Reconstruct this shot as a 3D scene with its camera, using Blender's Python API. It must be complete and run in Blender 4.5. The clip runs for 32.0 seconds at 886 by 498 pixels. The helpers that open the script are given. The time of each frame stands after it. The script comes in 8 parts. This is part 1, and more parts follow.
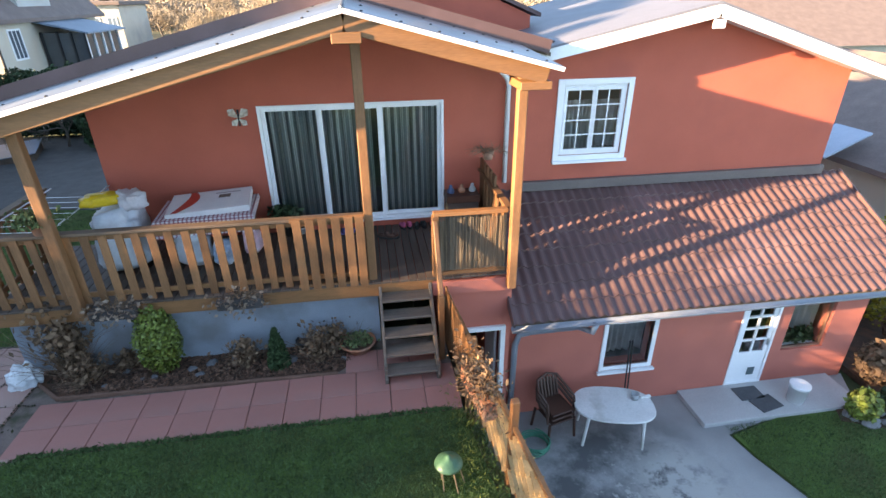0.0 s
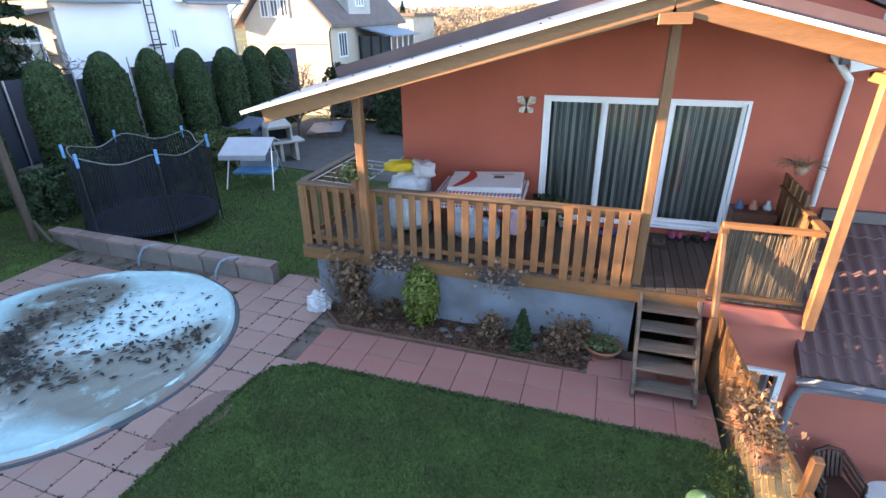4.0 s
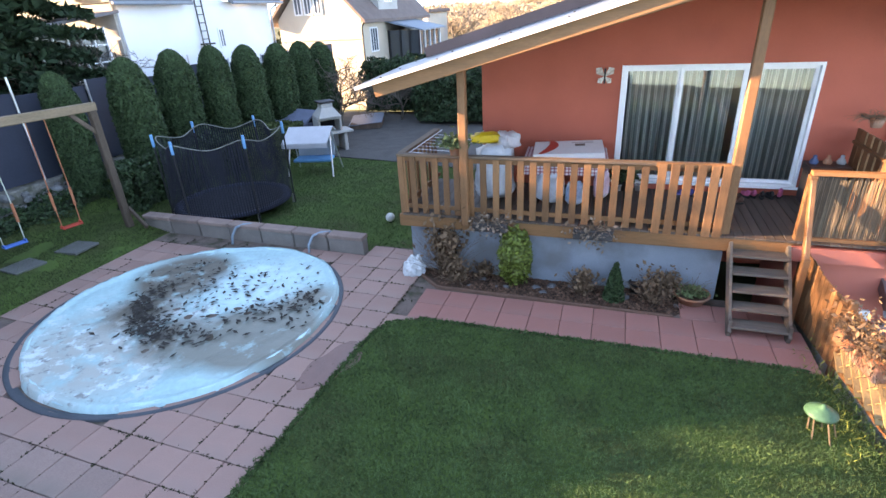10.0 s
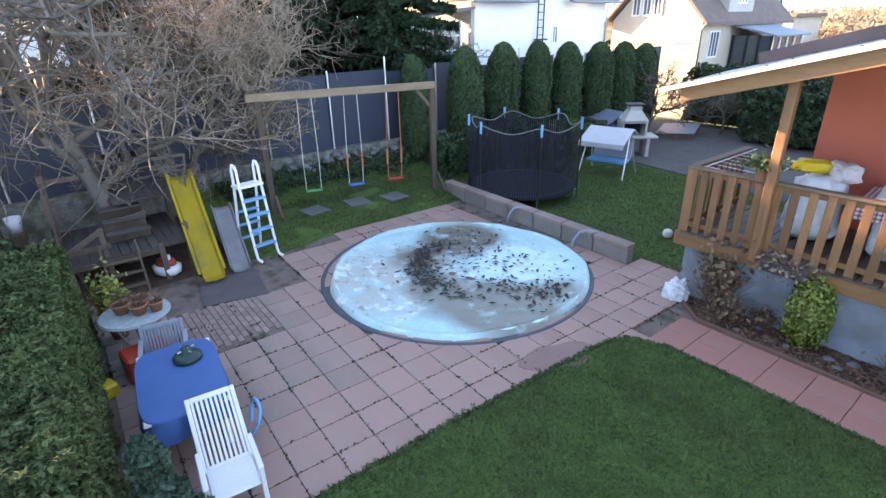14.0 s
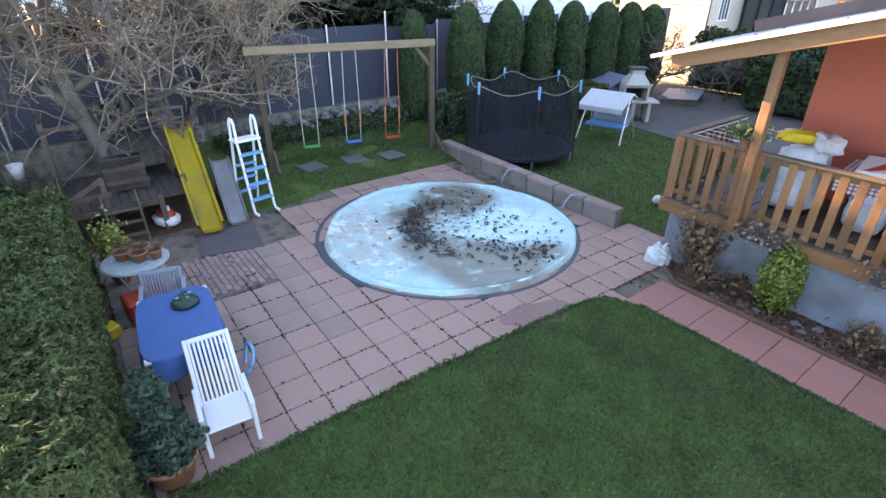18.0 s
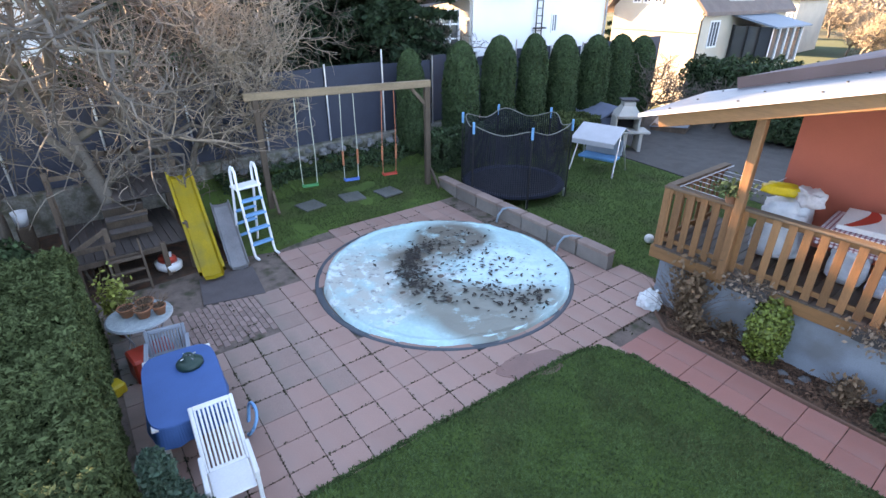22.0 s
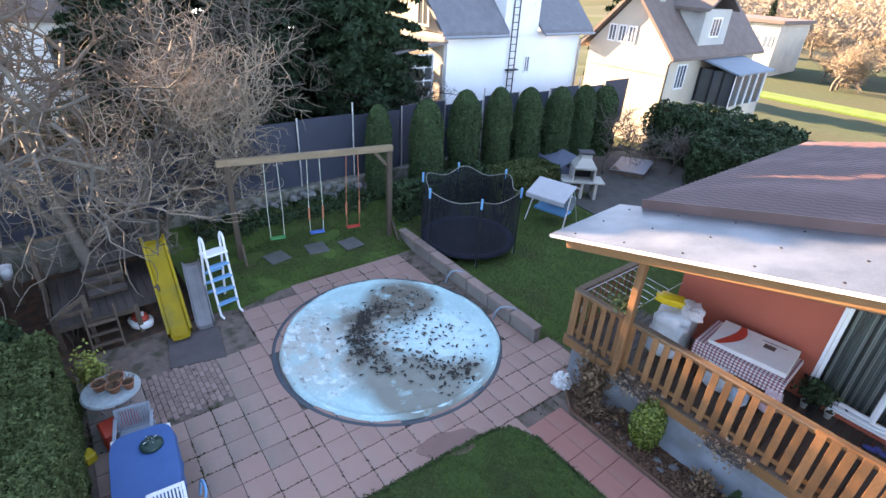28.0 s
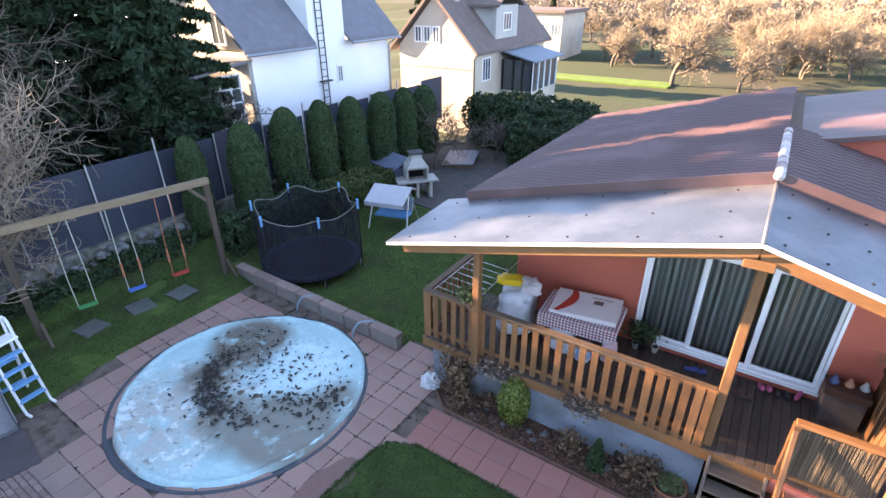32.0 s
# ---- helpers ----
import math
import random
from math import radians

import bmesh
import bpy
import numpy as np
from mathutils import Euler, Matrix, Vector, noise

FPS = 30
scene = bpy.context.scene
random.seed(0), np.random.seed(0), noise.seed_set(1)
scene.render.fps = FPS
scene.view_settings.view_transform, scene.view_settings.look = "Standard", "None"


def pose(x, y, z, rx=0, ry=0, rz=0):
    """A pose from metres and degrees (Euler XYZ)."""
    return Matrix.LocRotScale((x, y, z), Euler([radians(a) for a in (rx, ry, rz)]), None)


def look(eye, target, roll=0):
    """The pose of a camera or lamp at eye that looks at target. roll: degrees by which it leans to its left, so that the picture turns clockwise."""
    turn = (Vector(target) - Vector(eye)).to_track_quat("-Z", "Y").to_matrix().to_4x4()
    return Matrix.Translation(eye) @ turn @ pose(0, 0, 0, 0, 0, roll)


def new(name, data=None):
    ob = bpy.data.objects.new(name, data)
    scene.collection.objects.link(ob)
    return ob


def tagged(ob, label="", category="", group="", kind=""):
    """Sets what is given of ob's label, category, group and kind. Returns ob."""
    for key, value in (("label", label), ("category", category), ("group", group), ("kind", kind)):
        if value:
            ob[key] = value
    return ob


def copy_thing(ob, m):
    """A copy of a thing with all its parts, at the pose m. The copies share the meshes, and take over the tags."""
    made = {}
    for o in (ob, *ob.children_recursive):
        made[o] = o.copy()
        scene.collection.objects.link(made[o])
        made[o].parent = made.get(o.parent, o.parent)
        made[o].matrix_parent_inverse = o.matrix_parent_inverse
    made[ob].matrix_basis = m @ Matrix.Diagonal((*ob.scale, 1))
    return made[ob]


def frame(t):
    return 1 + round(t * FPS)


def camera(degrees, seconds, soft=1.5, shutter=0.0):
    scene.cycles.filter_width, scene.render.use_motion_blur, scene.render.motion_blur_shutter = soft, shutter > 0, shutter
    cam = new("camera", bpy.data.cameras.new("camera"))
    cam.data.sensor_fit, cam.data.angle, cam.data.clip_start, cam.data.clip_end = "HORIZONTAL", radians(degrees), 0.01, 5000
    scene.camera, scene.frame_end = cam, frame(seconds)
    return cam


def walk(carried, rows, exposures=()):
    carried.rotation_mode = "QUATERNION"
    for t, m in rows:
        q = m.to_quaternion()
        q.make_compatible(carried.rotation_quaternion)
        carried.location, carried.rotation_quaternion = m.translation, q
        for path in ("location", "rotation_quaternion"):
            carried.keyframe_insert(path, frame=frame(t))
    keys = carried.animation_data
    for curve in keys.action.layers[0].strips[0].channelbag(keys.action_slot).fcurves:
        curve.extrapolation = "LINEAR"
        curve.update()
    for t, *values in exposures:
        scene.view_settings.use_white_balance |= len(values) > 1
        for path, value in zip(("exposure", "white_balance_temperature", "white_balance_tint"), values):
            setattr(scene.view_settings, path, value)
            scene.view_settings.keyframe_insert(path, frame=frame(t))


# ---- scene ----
cam = camera(82.0, 32.0, soft=1.5)
PATH = [
    (0, (5.341, -6.814, 5.083), (5.602, -5.043, 4.191), -0.54),
    (0.5, (4.907, -6.776, 5.115), (5.157, -5.018, 4.195), -0.61),
    (1, (4.647, -6.700, 5.034), (4.876, -4.939, 4.113), -0.75),
    (1.5, (4.607, -6.733, 5.049), (4.724, -4.947, 4.156), -2.21),
    (2, (4.607, -6.785, 4.770), (4.458, -4.975, 3.932), -2.56),
    (2.5, (4.521, -6.803, 4.789), (4.099, -5.031, 3.964), -2.34),
    (3, (4.614, -6.833, 4.816), (4.007, -5.112, 3.997), -0.85),
    (3.5, (4.625, -6.854, 4.790), (4.048, -5.129, 3.959), -1.47),
    (5.5, (4.769, -6.991, 4.654), (4.233, -5.265, 3.796), 1.12),
    (6, (4.673, -7.152, 4.660), (4.133, -5.435, 3.788), 0.84),
    (6.5, (4.504, -7.337, 4.693), (3.949, -5.635, 3.802), 1.09),
    (7, (4.270, -7.548, 4.687), (3.683, -5.856, 3.798), 0.13),
    (7.5, (3.919, -7.778, 4.584), (3.346, -6.090, 3.677), -5.28),
    (8, (3.684, -7.927, 4.596), (3.116, -6.238, 3.688), -3.75),
    (8.5, (3.544, -8.027, 4.581), (2.972, -6.343, 3.665), -4.00),
    (9, (3.490, -8.075, 4.589), (2.901, -6.393, 3.680), -3.65),
    (9.5, (3.540, -8.145, 4.617), (2.903, -6.454, 3.760), -3.79),
    (10, (3.543, -8.093, 4.528), (2.943, -6.384, 3.682), -3.15),
    (10.5, (3.581, -8.128, 4.565), (3.042, -6.406, 3.702), -3.02),
    (11, (3.636, -8.095, 4.536), (3.014, -6.400, 3.676), -0.82),
    (11.5, (3.704, -8.046, 4.418), (3.073, -6.357, 3.551), -3.38),
    (12, (3.750, -8.107, 4.439), (3.109, -6.437, 3.544), -1.18),
    (12.5, (3.903, -8.202, 4.584), (3.018, -6.666, 3.658), 0.62),
    (13, (4.010, -8.200, 4.603), (2.830, -6.856, 3.709), -1.41),
    (13.5, (3.868, -8.087, 4.487), (2.481, -6.938, 3.617), -0.30),
    (14, (3.852, -8.032, 4.442), (2.399, -6.917, 3.638), -1.33),
    (14.5, (3.863, -8.023, 4.497), (2.465, -6.881, 3.637), -0.58),
    (16.5, (3.930, -7.990, 4.409), (2.495, -6.916, 3.521), -0.85),
    (17, (4.049, -7.992, 4.479), (2.631, -6.923, 3.558), -0.52),
    (17.5, (4.138, -8.054, 4.524), (2.745, -6.961, 3.594), 0.67),
    (18, (4.184, -8.032, 4.521), (2.779, -6.964, 3.579), 0.29),
    (18.5, (4.206, -8.040, 4.542), (2.788, -6.968, 3.626), 1.31),
    (19, (4.264, -8.091, 4.642), (2.896, -6.968, 3.713), 1.30),
    (19.5, (4.220, -8.039, 4.640), (2.791, -6.943, 3.772), 0.12),
    (20, (4.152, -7.967, 4.660), (2.698, -6.913, 3.780), 0.41),
    (20.5, (4.106, -7.936, 4.647), (2.646, -6.876, 3.785), 1.72),
    (21, (4.188, -7.972, 4.671), (2.746, -6.878, 3.820), -0.50),
    (21.5, (4.112, -7.939, 4.825), (2.691, -6.865, 3.916), -0.21),
    (22, (4.099, -7.980, 5.208), (2.687, -6.889, 4.306), 0.02),
    (22.5, (4.076, -7.998, 5.616), (2.648, -6.924, 4.718), 0.77),
    (23, (4.089, -8.037, 6.049), (2.665, -6.944, 5.168), 0.57),
    (23.5, (4.128, -8.003, 6.468), (2.736, -6.889, 5.561), 0.30),
    (24, (4.138, -7.980, 6.788), (2.734, -6.905, 5.854), -0.01),
    (24.5, (4.216, -7.974, 7.098), (2.831, -6.886, 6.151), 2.16),
    (26.5, (4.356, -7.949, 7.515), (2.968, -6.862, 6.569), -2.89),
    (27, (4.419, -7.777, 7.487), (3.009, -6.728, 6.532), -5.07),
    (27.5, (4.610, -7.587, 7.516), (3.215, -6.516, 6.563), -1.70),
    (28, (4.807, -7.397, 7.584), (3.447, -6.286, 6.628), 3.35),
    (28.5, (4.918, -7.362, 7.583), (3.576, -6.216, 6.642), 1.89),
    (29, (5.028, -7.168, 7.583), (3.776, -5.935, 6.629), 2.06),
    (29.5, (5.120, -6.993, 7.673), (3.952, -5.672, 6.730), 1.97),
    (30, (5.087, -6.879, 7.618), (3.965, -5.505, 6.695), 2.15),
    (30.5, (5.082, -6.868, 7.605), (4.010, -5.446, 6.695), 0.79),
    (31, (5.053, -6.854, 7.596), (4.055, -5.390, 6.669), 0.68),
    (31.5, (4.974, -6.856, 7.587), (4.001, -5.367, 6.673), 0.47),
    (32, (4.943, -6.949, 7.605), (3.970, -5.464, 6.684), -0.35),
]
walk(cam, [(t, look(eye, target, roll)) for t, eye, target, roll in PATH], exposures=[(0, 2.85, 8700, 16), (3, 3.1, 8700, 19), (6, 3.25, 8900, 23), (12, 3.4, 9400, 24), (21, 3.5, 9800, 25), (24, 3.35, 9700, 25), (28, 3.25, 9300, 25), (32, 3.1, 8700, 26)])

# ---- light: a low winter sun from the side of the spruces, blue sky ----
SUN_AZ, SUN_EL = 193.0, 13.5
world = bpy.data.worlds.new("sky")
scene.world = world
world.use_nodes = True
sky = world.node_tree.nodes.new("ShaderNodeTexSky")
sky.sky_type, sky.sun_disc = "NISHITA", False
sky.sun_elevation, sky.sun_rotation = radians(SUN_EL), radians(90 - SUN_AZ)
sky.air_density, sky.dust_density, sky.ozone_density = 1.0, 0.3, 3.0
background = world.node_tree.nodes["Background"]
background.inputs["Strength"].default_value = 0.15
# the land falls away, so the sky reaches a little below the level
where = world.node_tree.nodes.new("ShaderNodeTexCoord")
lift = world.node_tree.nodes.new("ShaderNodeVectorMath")
lift.operation = "ADD"
lift.inputs[1].default_value = (0, 0, 0.2)
even = world.node_tree.nodes.new("ShaderNodeVectorMath")
even.operation = "NORMALIZE"
world.node_tree.links.new(where.outputs["Generated"], lift.inputs[0])
world.node_tree.links.new(lift.outputs["Vector"], even.inputs[0])
world.node_tree.links.new(even.outputs["Vector"], sky.inputs["Vector"])
world.node_tree.links.new(sky.outputs["Color"], background.inputs["Color"])
sun = new("sun", bpy.data.lights.new("sun", "SUN"))
sun.data.energy, sun.data.angle, sun.data.color = 5.0, radians(0.6), (1.0, 0.84, 0.64)
toward = Vector((math.cos(radians(SUN_AZ)) * math.cos(radians(SUN_EL)), math.sin(radians(SUN_AZ)) * math.cos(radians(SUN_EL)), math.sin(radians(SUN_EL))))
sun.matrix_world = look(toward * 60, (0, 0, 0))

# ---- materials ----
MATS = {}


def mat(name, base, rough=0.8, var=0.25, scale=3.0, fine=40.0, bump=0.15, metal=0.0, tint=None, stain=0.0, island=0.0, spec=0.4, stretch=(1, 1, 1), trans=0.0, wave=None):
    """A procedural surface: base colour, coarse and fine variation, stains towards tint, relief."""
    if name in MATS:
        return MATS[name]
    m = bpy.data.materials.new(name)
    m.use_nodes = True
    nt = m.node_tree
    n, l = nt.nodes, nt.links
    bsdf = n["Principled BSDF"]
    bsdf.inputs["Roughness"].default_value = rough
    bsdf.inputs["Metallic"].default_value = metal
    bsdf.inputs["Specular IOR Level"].default_value = spec
    co = n.new("ShaderNodeTexCoord")
    mp = n.new("ShaderNodeMapping")
    mp.inputs["Scale"].default_value = stretch
    l.new(co.outputs["Object"], mp.inputs["Vector"])

    def tex(s, detail=5.0):
        t = n.new("ShaderNodeTexNoise")
        t.inputs["Scale"].default_value = s
        t.inputs["Detail"].default_value = detail
        l.new(mp.outputs["Vector"], t.inputs["Vector"])
        return t

    coarse, grain = tex(scale), tex(fine)
    add = n.new("ShaderNodeMath")
    add.operation = "ADD"
    l.new(coarse.outputs["Fac"], add.inputs[0])
    l.new(grain.outputs["Fac"], add.inputs[1])
    rng = n.new("ShaderNodeMapRange")
    rng.inputs["From Min"].default_value, rng.inputs["From Max"].default_value = 0.6, 1.4
    rng.inputs["To Min"].default_value, rng.inputs["To Max"].default_value = 1 - var, 1 + var
    l.new(add.outputs[0], rng.inputs["Value"])
    val = rng.outputs["Result"]
    if island:
        info = n.new("ShaderNodeObjectInfo") if island > 0 else n.new("ShaderNodeNewGeometry")
        r2 = n.new("ShaderNodeMapRange")
        r2.inputs["To Min"].default_value, r2.inputs["To Max"].default_value = 1 - abs(island), 1 + abs(island)
        l.new(info.outputs["Random" if island > 0 else "Random Per Island"], r2.inputs["Value"])
        mu = n.new("ShaderNodeMath")
        mu.operation = "MULTIPLY"
        l.new(val, mu.inputs[0])
        l.new(r2.outputs["Result"], mu.inputs[1])
        val = mu.outputs[0]
    col = n.new("ShaderNodeVectorMath")
    col.operation = "SCALE"
    col.inputs[0].default_value = base
    l.new(val, col.inputs["Scale"])
    out = col.outputs["Vector"]
    if tint:
        spot = tex(scale * 0.6, 8.0)
        r3 = n.new("ShaderNodeMapRange")
        r3.inputs["From Min"].default_value, r3.inputs["From Max"].default_value = 0.6 - 0.25 * stain, 0.75 - 0.2 * stain
        l.new(spot.outputs["Fac"], r3.inputs["Value"])
        mx = n.new("ShaderNodeMix")
        mx.data_type = "RGBA"
        l.new(r3.outputs["Result"], mx.inputs[0])
        l.new(out, mx.inputs[6])
        mx.inputs[7].default_value = (*tint, 1)
        out = mx.outputs[2]
    l.new(out, bsdf.inputs["Base Color"])
    if bump:
        bp = n.new("ShaderNodeBump")
        bp.inputs["Strength"].default_value = bump
        bp.inputs["Distance"].default_value = 0.02
        l.new(grain.outputs["Fac"], bp.inputs["Height"])
        l.new(bp.outputs["Normal"], bsdf.inputs["Normal"])
    if trans:
        bsdf.inputs["Transmission Weight"].default_value = trans
    MATS[name] = m
    return m


STUCCO = mat("red_stucco", (0.48, 0.113, 0.072), 0.9, 0.12, 1.2, 160, 0.3, tint=(0.42, 0.10, 0.068), stain=0.4)
STUCCO2 = mat("salmon_plaster", (0.50, 0.145, 0.105), 0.9, 0.12, 1.5, 140, 0.2)
PINE = mat("honey_pine", (0.205, 0.094, 0.042), 0.55, 0.28, 2.0, 14, 0.12, stretch=(6, 6, 1), island=0.3)
PINE_H = mat("honey_pine_lying", (0.225, 0.103, 0.043), 0.5, 0.25, 2.0, 14, 0.12, stretch=(0.7, 6, 6), island=0.12)
OLDWOOD = mat("grey_brown_wood", (0.115, 0.080, 0.058), 0.85, 0.35, 2.0, 18, 0.2, stretch=(4, 4, 0.8), island=0.2)
DECK = mat("dark_deck_wood", (0.085, 0.062, 0.05), 0.6, 0.3, 2.0, 22, 0.15, stretch=(8, 0.6, 8), island=0.22)
STEP = mat("weathered_step_wood", (0.13, 0.10, 0.08), 0.75, 0.35, 2.5, 20, 0.2, stretch=(0.8, 8, 8), island=0.2)
WHITE = mat("white_plastic", (0.80, 0.81, 0.82), 0.35, 0.05, 2.0, 30, 0.02)
WHITE_OLD = mat("dirty_white_plastic", (0.66, 0.66, 0.64), 0.45, 0.15, 4.0, 40, 0.05, tint=(0.45, 0.44, 0.40), stain=0.4)
ROOFMET = mat("brown_metal_tile", (0.10, 0.054, 0.052), 0.5, 0.16, 1.2, 60, 0.05, tint=(0.15, 0.085, 0.085), stain=0.4, spec=0.5)
ZINC = mat("galvanised_sheet", (0.165, 0.18, 0.20), 0.4, 0.2, 1.5, 30, 0.05, metal=0.75, tint=(0.26, 0.27, 0.29), stain=0.6)
GUTTER = mat("grey_gutter", (0.26, 0.29, 0.33), 0.4, 0.15, 3, 40, 0.05, metal=0.3)
TILE = mat("pink_paving", (0.365, 0.217, 0.18), 0.85, 0.14, 1.3, 90, 0.25, tint=(0.33, 0.22, 0.188), stain=0.45, island=0.08)
TILERED = mat("red_paving", (0.38, 0.165, 0.135), 0.85, 0.14, 1.3, 90, 0.25, tint=(0.33, 0.17, 0.145), stain=0.4, island=0.07)
BRICKP = mat("worn_brick_paving", (0.30, 0.20, 0.175), 0.9, 0.25, 3, 70, 0.35, tint=(0.19, 0.17, 0.15), stain=0.6, island=0.18)
JOINT = mat("mossy_joint_soil", (0.17, 0.125, 0.105), 1.0, 0.4, 5, 70, 0.5, tint=(0.06, 0.06, 0.035), stain=0.4)
CONC = mat("grey_concrete", (0.33, 0.33, 0.32), 0.85, 0.2, 0.9, 60, 0.3, tint=(0.15, 0.15, 0.145), stain=0.75)
PLINTH = mat("blue_grey_plinth", (0.22, 0.26, 0.30), 0.9, 0.2, 2.0, 60, 0.3, tint=(0.15, 0.16, 0.17), stain=0.5)
KERB = mat("old_concrete_block", (0.23, 0.20, 0.18), 0.9, 0.22, 3, 60, 0.35, tint=(0.20, 0.17, 0.15), stain=0.5, island=0.12)
SOIL = mat("bark_soil", (0.07, 0.042, 0.03), 1.0, 0.5, 6, 60, 0.6, tint=(0.13, 0.06, 0.035), stain=0.5)
LAWN = mat("lawn_soil", (0.06, 0.11, 0.022), 1.0, 0.4, 1.6, 60, 0.6, tint=(0.06, 0.075, 0.022), stain=0.5)
GRASS = mat("grass_blade", (0.064, 0.115, 0.04), 0.75, 0.5, 2.6, 14, 0.0, island=-0.45, spec=0.25)
MOSSG = mat("mossy_grass_blade", (0.056, 0.085, 0.03), 0.8, 0.5, 1.8, 14, 0.0, island=-0.45, spec=0.2)
RAILTOP = mat("weathered_rail_top", (0.15, 0.098, 0.066), 0.75, 0.3, 2.0, 14, 0.15, stretch=(0.7, 6, 6), island=0.12)
# far ground coloured dark so that it reads as shaded
FIELD = mat("far_meadow", (0.034, 0.055, 0.018), 1.0, 0.4, 0.05, 2, 0.2, tint=(0.07, 0.06, 0.035), stain=0.7)
THUJA = mat("thuja_leaf", (0.078, 0.104, 0.042), 0.85, 0.3, 1.2, 12, 0.0, island=-0.4, spec=0.1)
CYPRESS = mat("cypress_leaf", (0.036, 0.068, 0.028), 0.7, 0.3, 1.2, 12, 0.0, island=-0.5, spec=0.2)
SPRUCE = mat("spruce_needle", (0.022, 0.046, 0.024), 0.7, 0.3, 1.2, 12, 0.0, island=-0.45, spec=0.2)
IVY = mat("evergreen_hedge_leaf", (0.030, 0.062, 0.026), 0.6, 0.35, 1.2, 12, 0.0, island=-0.5, spec=0.3)
LAUREL = mat("variegated_leaf", (0.12, 0.16, 0.03), 0.5, 0.35, 9, 30, 0.0, island=-0.55, spec=0.4)
DRY = mat("dry_brown_leaf", (0.165, 0.10, 0.06), 0.9, 0.35, 5, 30, 0.0, island=-0.5)
BARK = mat("grey_bark", (0.13, 0.108, 0.088), 0.9, 0.3, 4, 40, 0.3)
# lighter twin of the greyish twig, with sunlight put into its colour
TWIG = mat("sunlit_twig", (0.27, 0.205, 0.155), 0.9, 0.25, 3, 30, 0.0, island=-0.3)
FENCE = mat("dark_blue_sheet", (0.034, 0.043, 0.066), 0.6, 0.15, 1.5, 30, 0.05, island=0.12)
NET = mat("black_net", (0.012, 0.014, 0.022), 0.9, 0.2, 3, 60, 0.1)
# near-black colour that stands in for the shade of unlit insides
DARK = mat("unlit_interior", (0.02, 0.02, 0.022), 0.9, 0.2, 3, 30, 0.0)
HOUSEW = mat("white_render", (0.80, 0.82, 0.84), 0.9, 0.06, 0.8, 60, 0.15)
HOUSEG = mat("grey_render", (0.46, 0.44, 0.41), 0.9, 0.14, 0.8, 60, 0.2, tint=(0.34, 0.32, 0.30), stain=0.4)
BEIGE = mat("beige_render", (0.56, 0.49, 0.40), 0.9, 0.12, 0.8, 60, 0.2, tint=(0.46, 0.40, 0.34), stain=0.4)
SLATE = mat("slate_roof", (0.16, 0.165, 0.185), 0.7, 0.25, 2.5, 25, 0.3)
SLATEB = mat("brown_slate_roof", (0.17, 0.125, 0.11), 0.8, 0.25, 2.5, 25, 0.3)
STONE = mat("field_stone", (0.17, 0.172, 0.17), 0.85, 0.3, 5, 40, 0.4, island=0.25)
TERRA = mat("terracotta", (0.42, 0.16, 0.085), 0.85, 0.2, 5, 50, 0.2, tint=(0.38, 0.24, 0.18), stain=0.4)
YELLOW = mat("yellow_plastic", (0.62, 0.43, 0.03), 0.4, 0.15, 3, 40, 0.03, tint=(0.45, 0.34, 0.06), stain=0.4)
BLUEP = mat("blue_plastic", (0.035, 0.16, 0.48), 0.45, 0.1, 3, 40, 0.03)
BLUEC = mat("blue_cloth", (0.022, 0.11, 0.29), 0.7, 0.15, 2.5, 90, 0.1)
REDP = mat("red_plastic", (0.55, 0.06, 0.035), 0.4, 0.1, 3, 40, 0.03)
GREENP = mat("green_plastic", (0.02, 0.30, 0.10), 0.4, 0.1, 3, 40, 0.03)
ROPEG = mat("pale_rope", (0.50, 0.52, 0.42), 0.9, 0.2, 30, 80, 0.2)
ROPEO = mat("orange_rope", (0.50, 0.17, 0.09), 0.9, 0.2, 30, 80, 0.2)
STEEL = mat("galvanised_tube", (0.62, 0.64, 0.66), 0.35, 0.1, 5, 60, 0.05, metal=0.8)
BLACK = mat("black_metal", (0.02, 0.02, 0.022), 0.5, 0.2, 5, 60, 0.05)
BROWNP = mat("brown_plastic", (0.075, 0.035, 0.025), 0.45, 0.15, 5, 60, 0.03)
GLASS = bpy.data.materials.new("window_glass")
GLASS.use_nodes = True
_g = GLASS.node_tree.nodes["Principled BSDF"]
_g.inputs["Transmission Weight"].default_value, _g.inputs["Roughness"].default_value, _g.inputs["IOR"].default_value = 1.0, 0.0, 1.5
_g.inputs["Base Color"].default_value = (0.93, 0.96, 0.97, 1)


# ---- mesh helpers ----
def thing(name, label, category, m=None, group="", kind=""):
    ob = new(name)
    ob.empty_display_size = 0.1
    if m is not None:
        ob.matrix_basis = m
    return tagged(ob, label, category, group, kind)


def mesh_of(name, bm, material, smooth=False):
    me = bpy.data.meshes.new(name)
    bm.to_mesh(me)
    bm.free()
    for mt in material if isinstance(material, (list, tuple)) else (material,):
        me.materials.append(mt)
    if smooth:
        me.polygons.foreach_set("use_smooth", [True] * len(me.polygons))
    return me


def part(name, bm, material, parent, label="", m=None, smooth=False):
    ob = new(name, bm if isinstance(bm, bpy.types.Mesh) else mesh_of(name, bm, material, smooth))
    ob.parent = parent
    if m is not None:
        ob.matrix_basis = m
    return tagged(ob, label)


